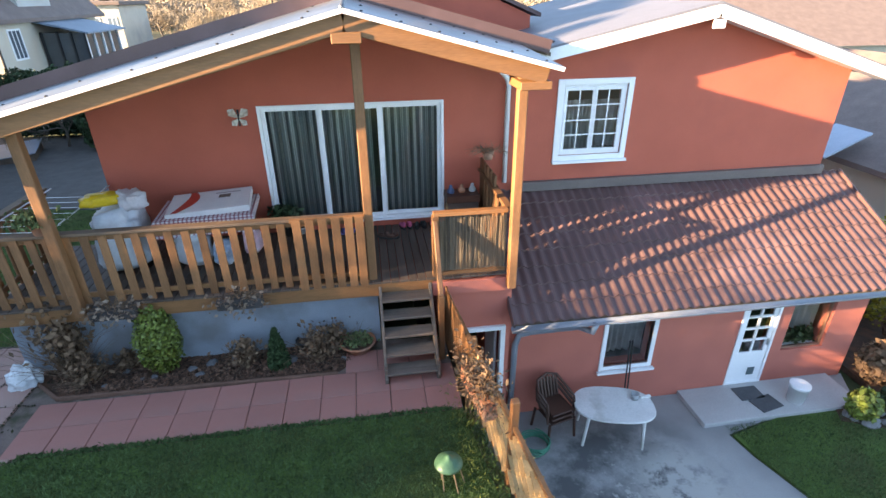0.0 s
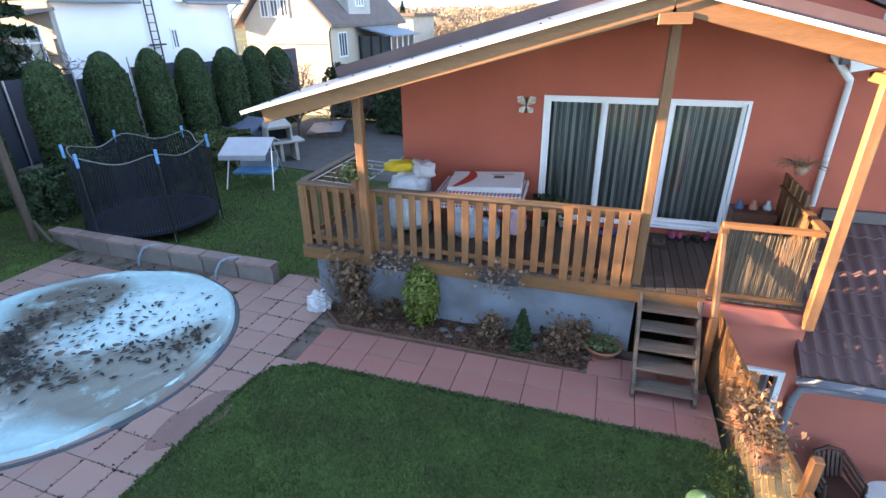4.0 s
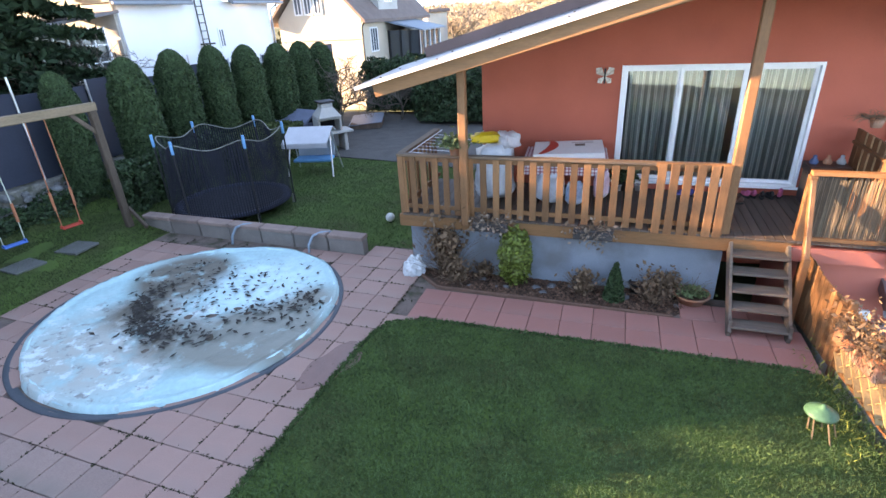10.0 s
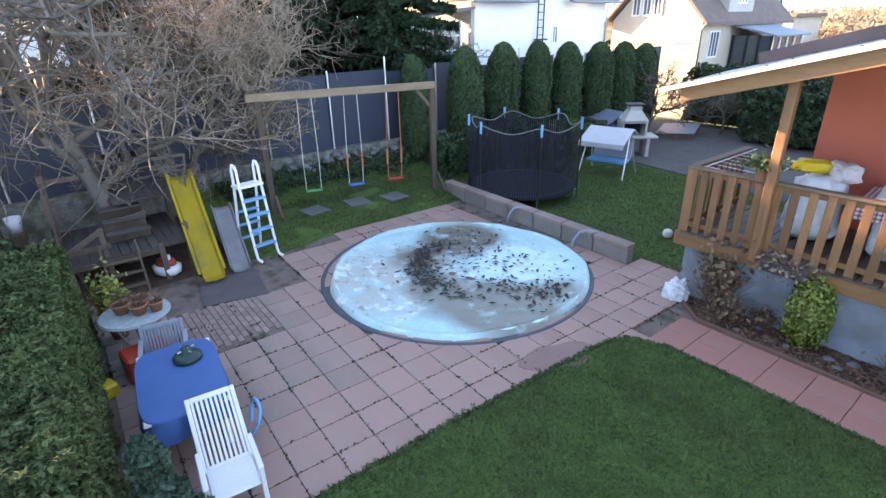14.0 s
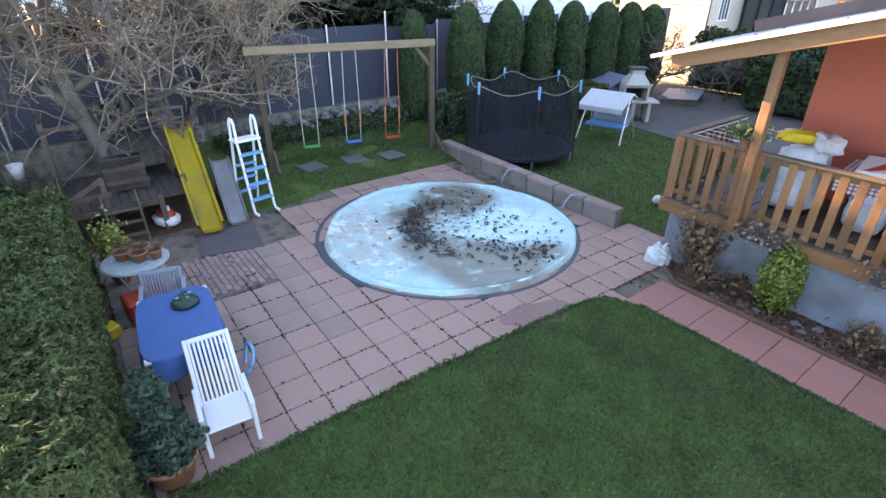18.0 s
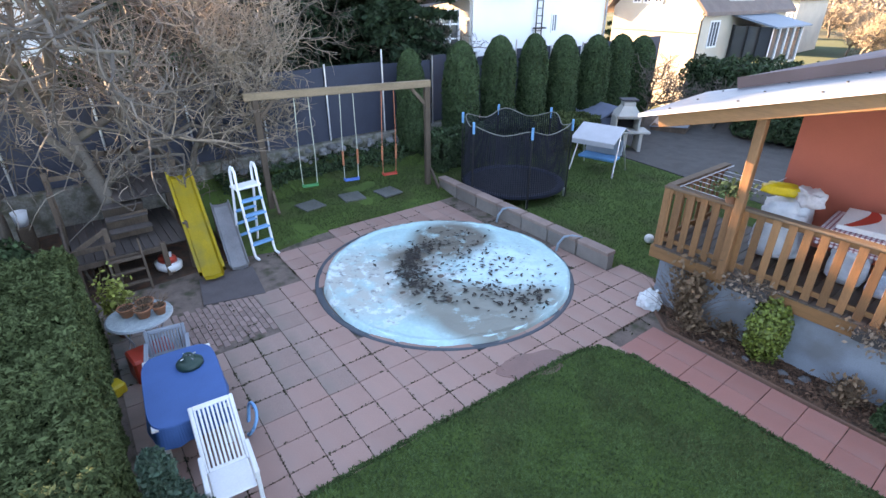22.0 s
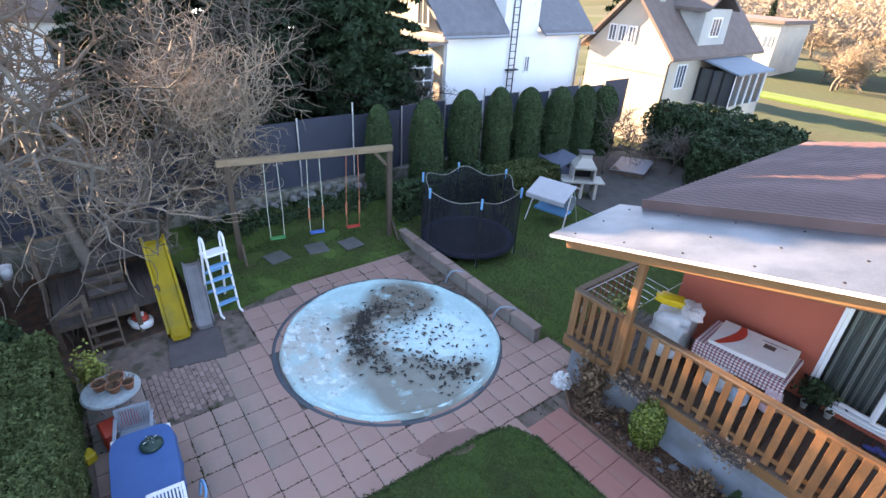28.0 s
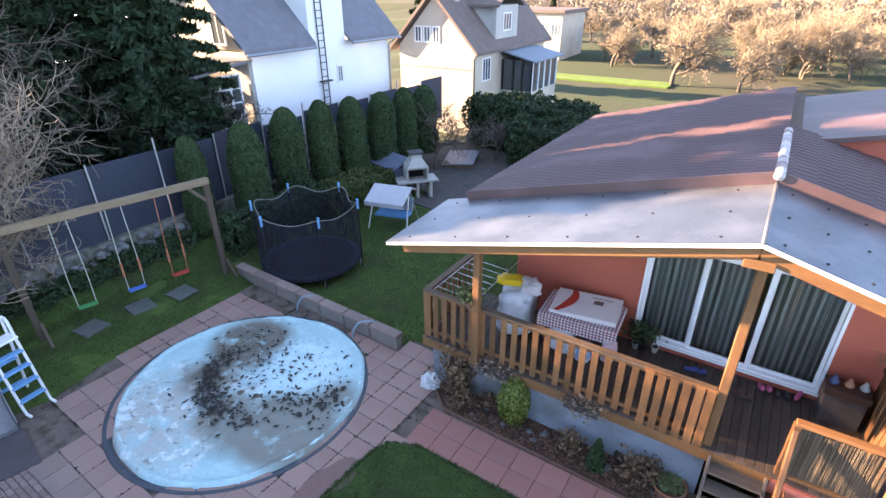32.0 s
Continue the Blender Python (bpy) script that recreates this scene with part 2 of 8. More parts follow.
def solid(name, bm, material, label, category, m=None, group="", kind="", smooth=False):
    ob = new(name, bm if isinstance(bm, bpy.types.Mesh) else mesh_of(name, bm, material, smooth))
    if m is not None:
        ob.matrix_basis = m
    return tagged(ob, label, category, group, kind)


def box(bm, x0, x1, y0, y1, z0, z1, bev=0.0, m=None, mi=0):
    mm = Matrix.Translation(((x0 + x1) / 2, (y0 + y1) / 2, (z0 + z1) / 2)) @ Matrix.Diagonal((abs(x1 - x0), abs(y1 - y0), abs(z1 - z0), 1))
    if m is not None:
        mm = m @ mm
    vs = bmesh.ops.create_cube(bm, size=1.0, matrix=mm)["verts"]
    fs = {f for v in vs for f in v.link_faces}
    for f in fs:
        f.material_index = mi
    if bev:
        es = list({e for v in vs for e in v.link_edges})
        bmesh.ops.bevel(bm, geom=es, offset=bev, segments=1, affect="EDGES")
    return bm


def boxes(*rows, bev=0.0):
    bm = bmesh.new()
    for r in rows:
        box(bm, *r, bev=bev)
    return bm


def beam(bm, p, q, w, h, bev=0.0, up=(0, 0, 1)):
    """A board of section w (across) by h (along up) from p to q."""
    p, q = Vector(p), Vector(q)
    d = q - p
    y = d.normalized()
    x = y.cross(Vector(up)).normalized()
    z = x.cross(y)
    m = Matrix((x, y, z)).transposed().to_4x4()
    m.translation = (p + q) / 2
    return box(bm, -w / 2, w / 2, -d.length / 2, d.length / 2, -h / 2, h / 2, bev, m)


def tube(bm, pts, radii, n=8, caps=True):
    """A round, tapered tube along points."""
    pts = [Vector(p) for p in pts]
    if not isinstance(radii, (list, tuple)):
        radii = [radii] * len(pts)
    rings, prev = [], None
    for i, p in enumerate(pts):
        d = (pts[min(i + 1, len(pts) - 1)] - pts[max(i - 1, 0)]).normalized()
        a = d.orthogonal().normalized() if prev is None else (prev - d * prev.dot(d)).normalized()
        prev = a
        b = d.cross(a)
        rings.append([bm.verts.new(p + radii[i] * (math.cos(t) * a + math.sin(t) * b)) for t in [2 * math.pi * k / n for k in range(n)]])
    for r0, r1 in zip(rings, rings[1:]):
        for k in range(n):
            bm.faces.new((r0[k], r0[(k + 1) % n], r1[(k + 1) % n], r1[k]))
    if caps:
        bm.faces.new(rings[0][::-1])
        bm.faces.new(rings[-1])
    return bm


def lathe(bm, profile, n=24, c=(0, 0, 0), m=None, ring_only=False):
    """A turned shape from (radius, height) pairs."""
    rings = []
    for r, z in profile:
        ring = []
        for k in range(n):
            t = 2 * math.pi * k / n
            v = Vector((c[0] + r * math.cos(t), c[1] + r * math.sin(t), c[2] + z))
            ring.append(bm.verts.new(m @ v if m is not None else v))
        rings.append(ring)
    if ring_only:
        rings.append(rings[0])
    for r0, r1 in zip(rings, rings[1:]):
        for k in range(n):
            bm.faces.new((r0[k], r0[(k + 1) % n], r1[(k + 1) % n], r1[k]))
    if not ring_only:
        bm.faces.new(rings[0][::-1])
        bm.faces.new(rings[-1])
    return bm


def prism(bm, pts, z0, z1, axis="z"):
    """A polygon drawn up between two levels. axis y: the points are (x, z) and the levels run along y."""
    def at(p, h):
        return (p[0], p[1], h) if axis == "z" else ((p[0], h, p[1]) if axis == "y" else (h, p[0], p[1]))
    a = [bm.verts.new(at(p, z0)) for p in pts]
    b = [bm.verts.new(at(p, z1)) for p in pts]
    n = len(pts)
    for k in range(n):
        bm.faces.new((a[k], a[(k + 1) % n], b[(k + 1) % n], b[k]))
    bm.faces.new(a[::-1])
    bm.faces.new(b)
    bmesh.ops.recalc_face_normals(bm, faces=bm.faces)
    return bm


def raw(name, verts, faces, material, smooth=False):
    me = bpy.data.meshes.new(name)
    me.from_pydata([tuple(v) for v in verts], [], [tuple(f) for f in faces])
    me.materials.append(material)
    return me


def leaf_mesh(name, centres, normals, size, material, rng, long=1.6, flat=0.5):
    """Many small leaves: one bent quad at each centre, turned at random about its normal."""
    n = len(centres)
    nn = normals + flat * rng.normal(size=(n, 3))
    nn /= np.linalg.norm(nn, axis=1)[:, None] + 1e-9
    a = np.cross(nn, rng.normal(size=(n, 3)))
    a /= np.linalg.norm(a, axis=1)[:, None] + 1e-9
    b = np.cross(nn, a)
    s = size * rng.uniform(0.6, 1.4, n)[:, None]
    v = np.stack([centres - a * s * 0.5, centres + b * s * long * 0.5 + nn * s * 0.15, centres + a * s * 0.5, centres - b * s * long * 0.5 - nn * s * 0.15], 1).reshape(-1, 3)
    f = np.arange(4 * n).reshape(-1, 4)
    return raw(name, v.tolist(), f.tolist(), material)
# ---- ground ----
rng = np.random.default_rng(7)


def sheet(name, x0, x1, y0, y1, nx, ny, height, material, label, category, kind="structure"):
    xs, ys = np.linspace(x0, x1, nx), np.linspace(y0, y1, ny)
    v = [(x, y, height(x, y)) for y in ys for x in xs]
    f = [(j * nx + i, j * nx + i + 1, (j + 1) * nx + i + 1, (j + 1) * nx + i) for j in range(ny - 1) for i in range(nx - 1)]
    me = raw(name, v, f, material)
    me.polygons.foreach_set("use_smooth", [True] * len(me.polygons))
    ob = new(name, me)
    return tagged(ob, label, category, "", kind)


def fence_x(y):
    """The line of the lattice fence and of the step down beside it."""
    return 6.4 - 0.1 * (y + 0.2)


def land(x, y):
    low = -1.97 if (x > fence_x(min(y, 0.5)) - 0.2 and y < 14) else -0.4
    if x > 14.5 and y < 14:
        low = -1.97 - min(2.5, (x - 14.5) * 0.25)
    far = math.hypot(x, y)
    north = min(1.0, max(0.0, (y / max(far, 1.0) - 0.45) / 0.3))
    hill = min(4.6, max(0.0, y - 60) * 0.026) - min(0.6, max(0.0, y - 24) * 0.03)
    return low - max(0.0, far - 24) * 0.135 * (1 - north) + hill * north


def ground_rows():
    xs = [-900, -500, -300, -200, -140, -100, -70, -50, -40, -32, -26, -20, -16] + [-14 + 0.4 * i for i in range(76)] + [18, 22, 27, 34, 44, 60, 90, 140, 220, 400, 900]
    ys = [-900, -400, -200, -100, -60, -40, -30, -22] + [-16 + 0.4 * i for i in range(84)] + [20, 24, 28, 33, 38, 45, 52, 60, 70, 85, 105, 130, 160, 200, 260, 340, 500, 900]
    v = [(x, y, land(x, y)) for y in ys for x in xs]
    n = len(xs)
    f = [(j * n + i, j * n + i + 1, (j + 1) * n + i + 1, (j + 1) * n + i) for j in range(len(ys) - 1) for i in range(n - 1)]
    return raw("ground", v, f, FIELD)


tagged(new("ground", ground_rows()), "wide meadow and soil under the gardens", "ground", kind="structure")

# lawn edge along the paving
LAWN_EDGE = [(0.6, -1.74), (0.4, -1.86), (0.27, -2.25), (0.21, -3.1), (0.17, -4.0), (0.12, -5.0), (0.09, -6.8), (0.07, -7.9), (0.05, -9.5), (0.0, -15)]
bm = bmesh.new()
prism(bm, [(6.35, -1.68), (0.9, -1.68)] + LAWN_EDGE + [(7.9, -15), (6.72, -5.0)], -0.1, 0.05)
lawn = solid("lawn", bm, LAWN, "short green lawn beside the paving", "lawn", kind="structure")


def rear_z(x, y):
    """The rear lawn: a low bank towards the sheet fence, falling a little to the north."""
    up = min(1.0, max(0.0, (-6.35 - x) / 1.1)) * 0.2 + min(1.0, max(0.0, (-8.9 - x) / 1.3)) * 0.4
    return 0.008 + up - 0.028 * max(0.0, y - 1.5)


lawn_b = sheet("lawn", -10.5, -0.2, -5.6, 9.6, 80, 110, lambda x, y: rear_z(x, y) - (0.12 if x > -6.35 and y < 0.62 else 0.0), LAWN, "green lawn under the swings and the trampoline", "lawn")
bm = bmesh.new()
prism(bm, [(-0.2, 7.2), (-0.2, 17), (-10.3, 17), (-9.6, 9.6), (-7.6, 8.4), (-4.5, 8.0)], -0.5, -0.14)
solid("pavement_path", bm, mat("dark_trodden_path", (0.085, 0.08, 0.075), 1.0, 0.3, 3, 50, 0.4), "dark grey trodden ground behind the trampoline lawn", "path", kind="structure")


def blades(name, poly_test, x0, x1, y0, y1, count, seed, h0=0.035, h1=0.075, z=0.0, material=GRASS):
    r = np.random.default_rng(seed)
    p = np.stack([r.uniform(x0, x1, count), r.uniform(y0, y1, count)], 1)
    p = p[[poly_test(x, y) for x, y in p]]
    n = len(p)
    h, a, w = r.uniform(h0, h1, n), r.uniform(0, 2 * np.pi, n), r.uniform(0.004, 0.008, n)
    lean = r.normal(size=(n, 2)) * 0.025
    base = np.c_[p, np.array([z(x, y) for x, y in p]) if callable(z) else np.full(n, z)]
    side = np.c_[np.cos(a) * w, np.sin(a) * w, np.zeros(n)]
    v = np.stack([base - side, base + side, base + np.c_[lean, h]], 1).reshape(-1, 3)
    return raw(name, v.tolist(), np.arange(3 * n).reshape(-1, 3).tolist(), material)


def edge_x(y):
    for (xa, ya), (xb, yb) in zip(LAWN_EDGE, LAWN_EDGE[1:]):
        if yb <= y <= ya:
            return xa + (xb - xa) * (ya - y) / (ya - yb)
    return 0.6


tagged(new("grass", blades("grass", lambda x, y: edge_x(y) + 0.02 * math.sin(9 * y) < x < fence_x(y) - 0.05, -0.1, 7.4, -10.5, -1.68, 330000, 3, 0.02, 0.045, 0.048)), "short green lawn grass", "grass", kind="stuff")
tagged(new("grass", blades("grass", lambda x, y: (y > 0.75 or x < -6.35 - 0.12 * math.sin(5 * y)) and (y < 8.0 or x < -7) and x > -6.4 + 0.3 * math.sin(2 * y), -10.2, -0.25, -5.0, 8.4, 150000, 4, 0.03, 0.06, rear_z)), "short green lawn grass", "grass", kind="stuff")

tagged(new("grass", blades("grass", lambda x, y: x <= -6.4 + 0.3 * math.sin(2 * y) and (y > 0.75 or x < -6.35 - 0.12 * math.sin(5 * y)) and noise.noise((x * 1.4, y * 1.4, 6)) > -0.34, -10.2, -6.0, -5.0, 8.4, 90000, 14, 0.025, 0.055, rear_z, MOSSG)), "thin mossy grass under the swings", "grass", kind="stuff")

# ---- lower yard: retaining wall and concrete ----
def yard_mat():
    """Concrete with a dark damp stain and a pale scoured patch inside it."""
    m = mat("yard_concrete", (0.33, 0.33, 0.32), 0.85, 0.2, 0.9, 60, 0.3, tint=(0.24, 0.24, 0.235), stain=0.6)
    n, l = m.node_tree.nodes, m.node_tree.links
    co = n.new("ShaderNodeTexCoord")
    b = n["Principled BSDF"]
    out = b.inputs["Base Color"].links[0].from_socket
    for c, r0, r1, scale, lo, hi, col in (((8.9, -1.7, -1.95), 1.0, 2.0, 1.5, 0.34, 0.56, (0.10, 0.105, 0.105)), ((9.9, -1.85, -1.95), 0.45, 1.05, 3.5, 0.36, 0.50, (0.40, 0.395, 0.37)), ((9.5, -2.3, -1.95), 0.8, 1.6, 9.0, 0.56, 0.62, (0.38, 0.375, 0.35))):
        d = n.new("ShaderNodeVectorMath")
        d.operation = "DISTANCE"
        d.inputs[1].default_value = c
        l.new(co.outputs["Object"], d.inputs[0])
        t = n.new("ShaderNodeTexNoise")
        t.inputs["Scale"].default_value, t.inputs["Detail"].default_value, t.inputs["Roughness"].default_value = scale, 8.0, 0.65
        l.new(co.outputs["Object"], t.inputs["Vector"])
        r = n.new("ShaderNodeMapRange")
        r.inputs["From Min"].default_value, r.inputs["From Max"].default_value, r.inputs["To Min"].default_value, r.inputs["To Max"].default_value = r0, r1, 1, 0
        l.new(d.outputs["Value"], r.inputs["Value"])
        q = n.new("ShaderNodeMapRange")
        q.inputs["From Min"].default_value, q.inputs["From Max"].default_value = lo, hi
        l.new(t.outputs["Fac"], q.inputs["Value"])
        k = n.new("ShaderNodeMath")
        k.operation = "MULTIPLY"
        l.new(r.outputs["Result"], k.inputs[0])
        l.new(q.outputs["Result"], k.inputs[1])
        x = n.new("ShaderNodeMix")
        x.data_type = "RGBA"
        l.new(k.outputs[0], x.inputs[0])
        l.new(out, x.inputs[6])
        x.inputs[7].default_value = (*col, 1)
        out = x.outputs[2]
    l.new(out, b.inputs["Base Color"])
    return m


bm = bmesh.new()
prism(bm, [(fence_x(0.3) + 0.02, 0.3), (fence_x(-16) + 0.02, -16), (fence_x(-16) + 0.3, -16), (fence_x(0.3) + 0.3, 0.3)], -2.2, 0.02)
solid("wall_retaining", bm, CONC, "grey concrete retaining wall under the lattice fence", "retaining wall", kind="structure")
bm = bmesh.new()
prism(bm, [(6.5, 0.12), (14.6, 0.12), (14.2, -0.65), (12.4, -0.75), (11.3, -1.0), (11.4, -1.5), (11.9, -3.0), (12.4, -9), (7.1, -9)], -2.2, -1.95)
solid("pavement_yard", bm, yard_mat(), "stained grey concrete yard before the lower rooms", "concrete yard", kind="structure")
solid("slab_step", boxes((10.95, 14.2, -0.8, 0.1, -2.05, -1.86), bev=0.01), mat("pale_concrete", (0.42, 0.42, 0.41), 0.85, 0.15, 1.5, 60, 0.3), "pale concrete slab at the white door", "step", kind="structure")
bm = bmesh.new()
prism(bm, [(12.45, -9), (11.95, -3.0), (11.45, -1.5), (11.35, -1.05), (12.4, -0.8), (14.2, -0.7), (19, -0.9), (19, -9)], -2.2, -1.93)
solid("lawn_lower", bm, LAWN, "green lawn of the lower garden", "lawn", kind="structure")
tagged(new("grass", blades("grass", lambda x, y: x > 11.4 - 0.24 * min(0, y + 1.2) + 0.05 * math.sin(9 * y) and y < -0.85, 11.2, 17, -5.5, -0.7, 60000, 5, 0.025, 0.05, z=-1.93)), "short green lawn grass", "grass", kind="stuff")

# ---- upper house: front wall with the sliding door ----
DX0, DX1, DZ0, DZ1, WY = 3.57, 6.68, 1.36, 3.48, 2.06


def roof_z(x):
    return 5.08 - 0.262 * abs(x - 5.17)


bm = bmesh.new()
prism(bm, [(0.98, -0.2), (DX0, -0.2), (DX0, roof_z(DX0) - 0.05), (0.98, roof_z(0.98) - 0.05)], WY, WY + 0.3, "y")
prism(bm, [(DX1, -0.2), (7.95, -0.2), (7.95, roof_z(7.95) - 0.05), (DX1, roof_z(DX1) - 0.05)], WY, WY + 0.3, "y")
prism(bm, [(DX0, DZ1), (DX1, DZ1), (DX1, roof_z(DX1) - 0.05), (5.17, roof_z(5.17) - 0.05), (DX0, roof_z(DX0) - 0.05)], WY, WY + 0.3, "y")
box(bm, DX0, DX1, WY, WY + 0.3, -0.2, DZ0)
solid("wall_south", bm, STUCCO, "red stucco house wall round the sliding door", "wall", kind="structure")
bm = bmesh.new()
prism(bm, [(2.36, -0.2), (9.2, -0.2), (9.2, roof_z(1.0) - 0.05), (2.36, roof_z(1.0) - 0.05)], 0.98, 1.28, "x")
solid("wall_west", bm, STUCCO, "red stucco side wall of the house", "wall", kind="structure")
solid("wall_north", boxes((1.0, 14.5, 8.9, 9.2, -2.0, 3.6)), STUCCO, "red stucco rear wall of the house", "wall", kind="structure")

# right-hand gable of the main house
GY = 2.06
bm = bmesh.new()
WX0, WX1, WZ0, WZ1 = 8.82, 10.04, 2.38, 3.65


def gable_z(x):
    return 4.78 - (0.215 * (11.2 - x) if x < 11.2 else 0.305 * (x - 11.2))


prism(bm, [(7.95, -0.2), (WX0, -0.2), (WX0, gable_z(WX0)), (7.95, gable_z(7.95))], GY, GY + 0.3, "y")
prism(bm, [(WX1, -0.2), (14.5, -0.2), (14.5, gable_z(14.5)), (11.2, gable_z(11.2)), (WX1, gable_z(WX1))], GY, GY + 0.3, "y")
prism(bm, [(WX0, WZ1), (WX1, WZ1), (WX1, gable_z(WX1)), (WX0, gable_z(WX0))], GY, GY + 0.3, "y")
box(bm, WX0, WX1, GY, GY + 0.3, -0.2, WZ0)
solid("wall_gable", bm, STUCCO, "red stucco gable wall of the main house", "wall", kind="structure")
solid("wall_east", boxes((14.2, 14.5, 2.36, 9.0, -2.1, 3.4)), STUCCO, "red stucco side wall of the main house", "wall", kind="structure")

# lower annex wall
LY = 0.1
rows = [(7.4, 9.3, LY, LY + 0.25, -2.0, 0.55), (9.3, 10.17, LY, LY + 0.25, -2.0, -1.06), (9.3, 10.17, LY, LY + 0.25, -0.12, 0.55), (10.17, 11.92, LY, LY + 0.25, -2.0, 0.55),
        (11.92, 12.7, LY, LY + 0.25, 0.08, 0.55), (12.7, 12.95, LY, LY + 0.25, -2.0, 0.55), (12.95, 13.85, LY, LY + 0.25, -2.0, -1.15), (12.95, 13.85, LY, LY + 0.25, -0.02, 0.55), (13.85, 14.52, LY, LY + 0.25, -2.0, 0.55)]
annex = thing("wall_annex", "salmon plaster wall of the lower annex", "wall", kind="structure")
for row in rows:
    part("wall_panel", boxes(row), STUCCO2, annex)
bm = bmesh.new()
prism(bm, [(LY + 0.25, -2.0), (2.06, -2.0), (2.06, 1.6), (LY + 0.25, 0.62)], 14.27, 14.52, "x")
solid("wall_annex_side", bm, STUCCO2, "salmon plaster end wall of the lower annex", "wall", kind="structure")
# added inner wall, the darkness of the room put into its colour
solid("wall_annex_inner", boxes((7.4, 14.2, 1.8, 1.96, -2.0, 1.2)), DARK, "near-black wall added inside the annex for its unlit depth", "wall", kind="structure")
solid("floor_annex", boxes((6.5, 14.26, 0.12, 1.95, -2.02, -1.9)), CONC, "grey concrete floor inside the lower annex", "floor", kind="structure")
# the block under the deck's end, with the cellar doorway
bm = boxes((6.4, 6.62, 0.0, 0.25, -2.0, 1.14), (7.36, 7.46, 0.0, 0.25, -2.0, 1.14), (6.62, 7.36, 0.0, 0.25, 0.15, 1.14), (6.4, 6.6, 0.25, 2.0, -2.0, 1.14), (7.36, 7.46, 0.25, 2.0, -2.0, 1.0))
box(bm, 6.16, 7.46, -0.13, 0.0, 0.92, 1.14)
solid("wall_cellar", bm, STUCCO2, "salmon plaster wall with the open cellar doorway", "wall", kind="structure")
solid("plinth", boxes((0.06, 5.32, 0.1, 0.38, -0.1, 0.98), (0.06, 0.36, 0.38, 2.06, -0.1, 0.98)), PLINTH, "blue-grey rendered plinth under the deck", "plinth", kind="structure")


# ---- roofs ----
def tile_sheet(name, x0, x1, run, rise_at, material, wave=0.2, step=0.36, amp=0.018, lift=0.022, nx_per=6):
    """Pressed metal tiles: waves along x and a small step every course down the slope."""
    nx = int((x1 - x0) / wave * nx_per) + 1
    xs = np.linspace(x0, x1, nx)
    ss = []
    k = 0.0
    while k < run - 1e-6:
        ss += [(k, lift), (min(k + step, run), 0.0)]
        k += step
    v, f = [], []
    for s, up in ss:
        for x in xs:
            px, py, pz = rise_at(x, s)
            v.append((px, py, pz + up + amp * math.cos(2 * math.pi * (x - x0) / wave)))
    for j in range(len(ss) - 1):
        for i in range(nx - 1):
            f.append((j * nx + i, j * nx + i + 1, (j + 1) * nx + i + 1, (j + 1) * nx + i))
    me = raw(name, v, f, material)
    return me
RY0, RY1 = 1.38, 9.5


def slope_left(u, s):
    x = 0.1 + s * 0.9659
    return x, u, roof_z(x) + 0.14


def slope_right(u, s):
    x = 8.35 - s * 0.9659
    return x, u, roof_z(x) + 0.14


roof = thing("roof_main", "brown pressed-metal tile roof over the garden rooms", "roof", kind="structure")
part("roof_sheet", tile_sheet("roof_sheet", RY0, RY1, 5.25, slope_left, ROOFMET, 0.19, 0.35), None, roof)
part("roof_sheet", tile_sheet("roof_sheet", RY0, 4.6, 3.29, slope_right, ROOFMET, 0.19, 0.35), None, roof)
bm = bmesh.new()
for sx in (-1, 1):
    x1 = 5.17 + sx * (5.07 if sx < 0 else 3.1)
    beam(bm, (5.17, RY0 - 0.03, roof_z(5.17) + 0.08), (x1, RY0 - 0.03, roof_z(x1) + 0.08), 0.03, 0.2)
part("verge_trim", bm, ROOFMET, roof, "dark brown folded verge trim")
bm = bmesh.new()
for k in range(8):
    tube(bm, [(5.17, RY0 - 0.08 + k * 0.36, 5.205), (5.17, RY0 + 0.31 + k * 0.36, 5.215)], [0.075, 0.068], 10)
part("ridge_cap", bm, mat("pale_ridge_cap", (0.45, 0.42, 0.42), 0.5, 0.2, 4, 40, 0.1, tint=(0.2, 0.1, 0.1), stain=0.5), roof, "weathered pale ridge cap", smooth=True)
bm = bmesh.new()
prism(bm, [(0.12, roof_z(0.12)), (5.17, 5.08), (8.3, roof_z(8.3)), (8.3, roof_z(8.3) - 0.06), (5.17, 5.02), (0.12, roof_z(0.12) - 0.06)], RY0 + 0.02, 9.4, "y")
part("roof_deck", bm, OLDWOOD, roof)

# upper red storey behind the ridge, with its dark roof
bm = bmesh.new()
prism(bm, [(5.35, 4.4), (8.9, 3.8), (8.9, 4.7), (7.35, 5.34), (5.35, 4.9)], 4.5, 9.0, "y")
solid("wall_upper", bm, STUCCO, "red stucco wall of the raised storey", "wall", kind="structure")
bm = bmesh.new()
prism(bm, [(5.2, 4.88), (7.35, 5.37), (9.1, 4.66), (9.1, 4.74), (7.35, 5.46), (5.2, 4.97)], 4.4, 9.2, "y")
solid("roof_upper", bm, ROOFMET, "brown roof of the raised storey", "roof", kind="structure")
chim = thing("chimney", "pale rendered chimney on the brown roof", "chimney", pose(7.25, 6.2, 5.1))
part("stack", boxes((-0.3, 0.3, -0.25, 0.25, -0.6, 1.25), bev=0.01), HOUSEG, chim)
part("cap", boxes((-0.38, 0.38, -0.33, 0.33, 1.25, 1.35), bev=0.01), CONC, chim)

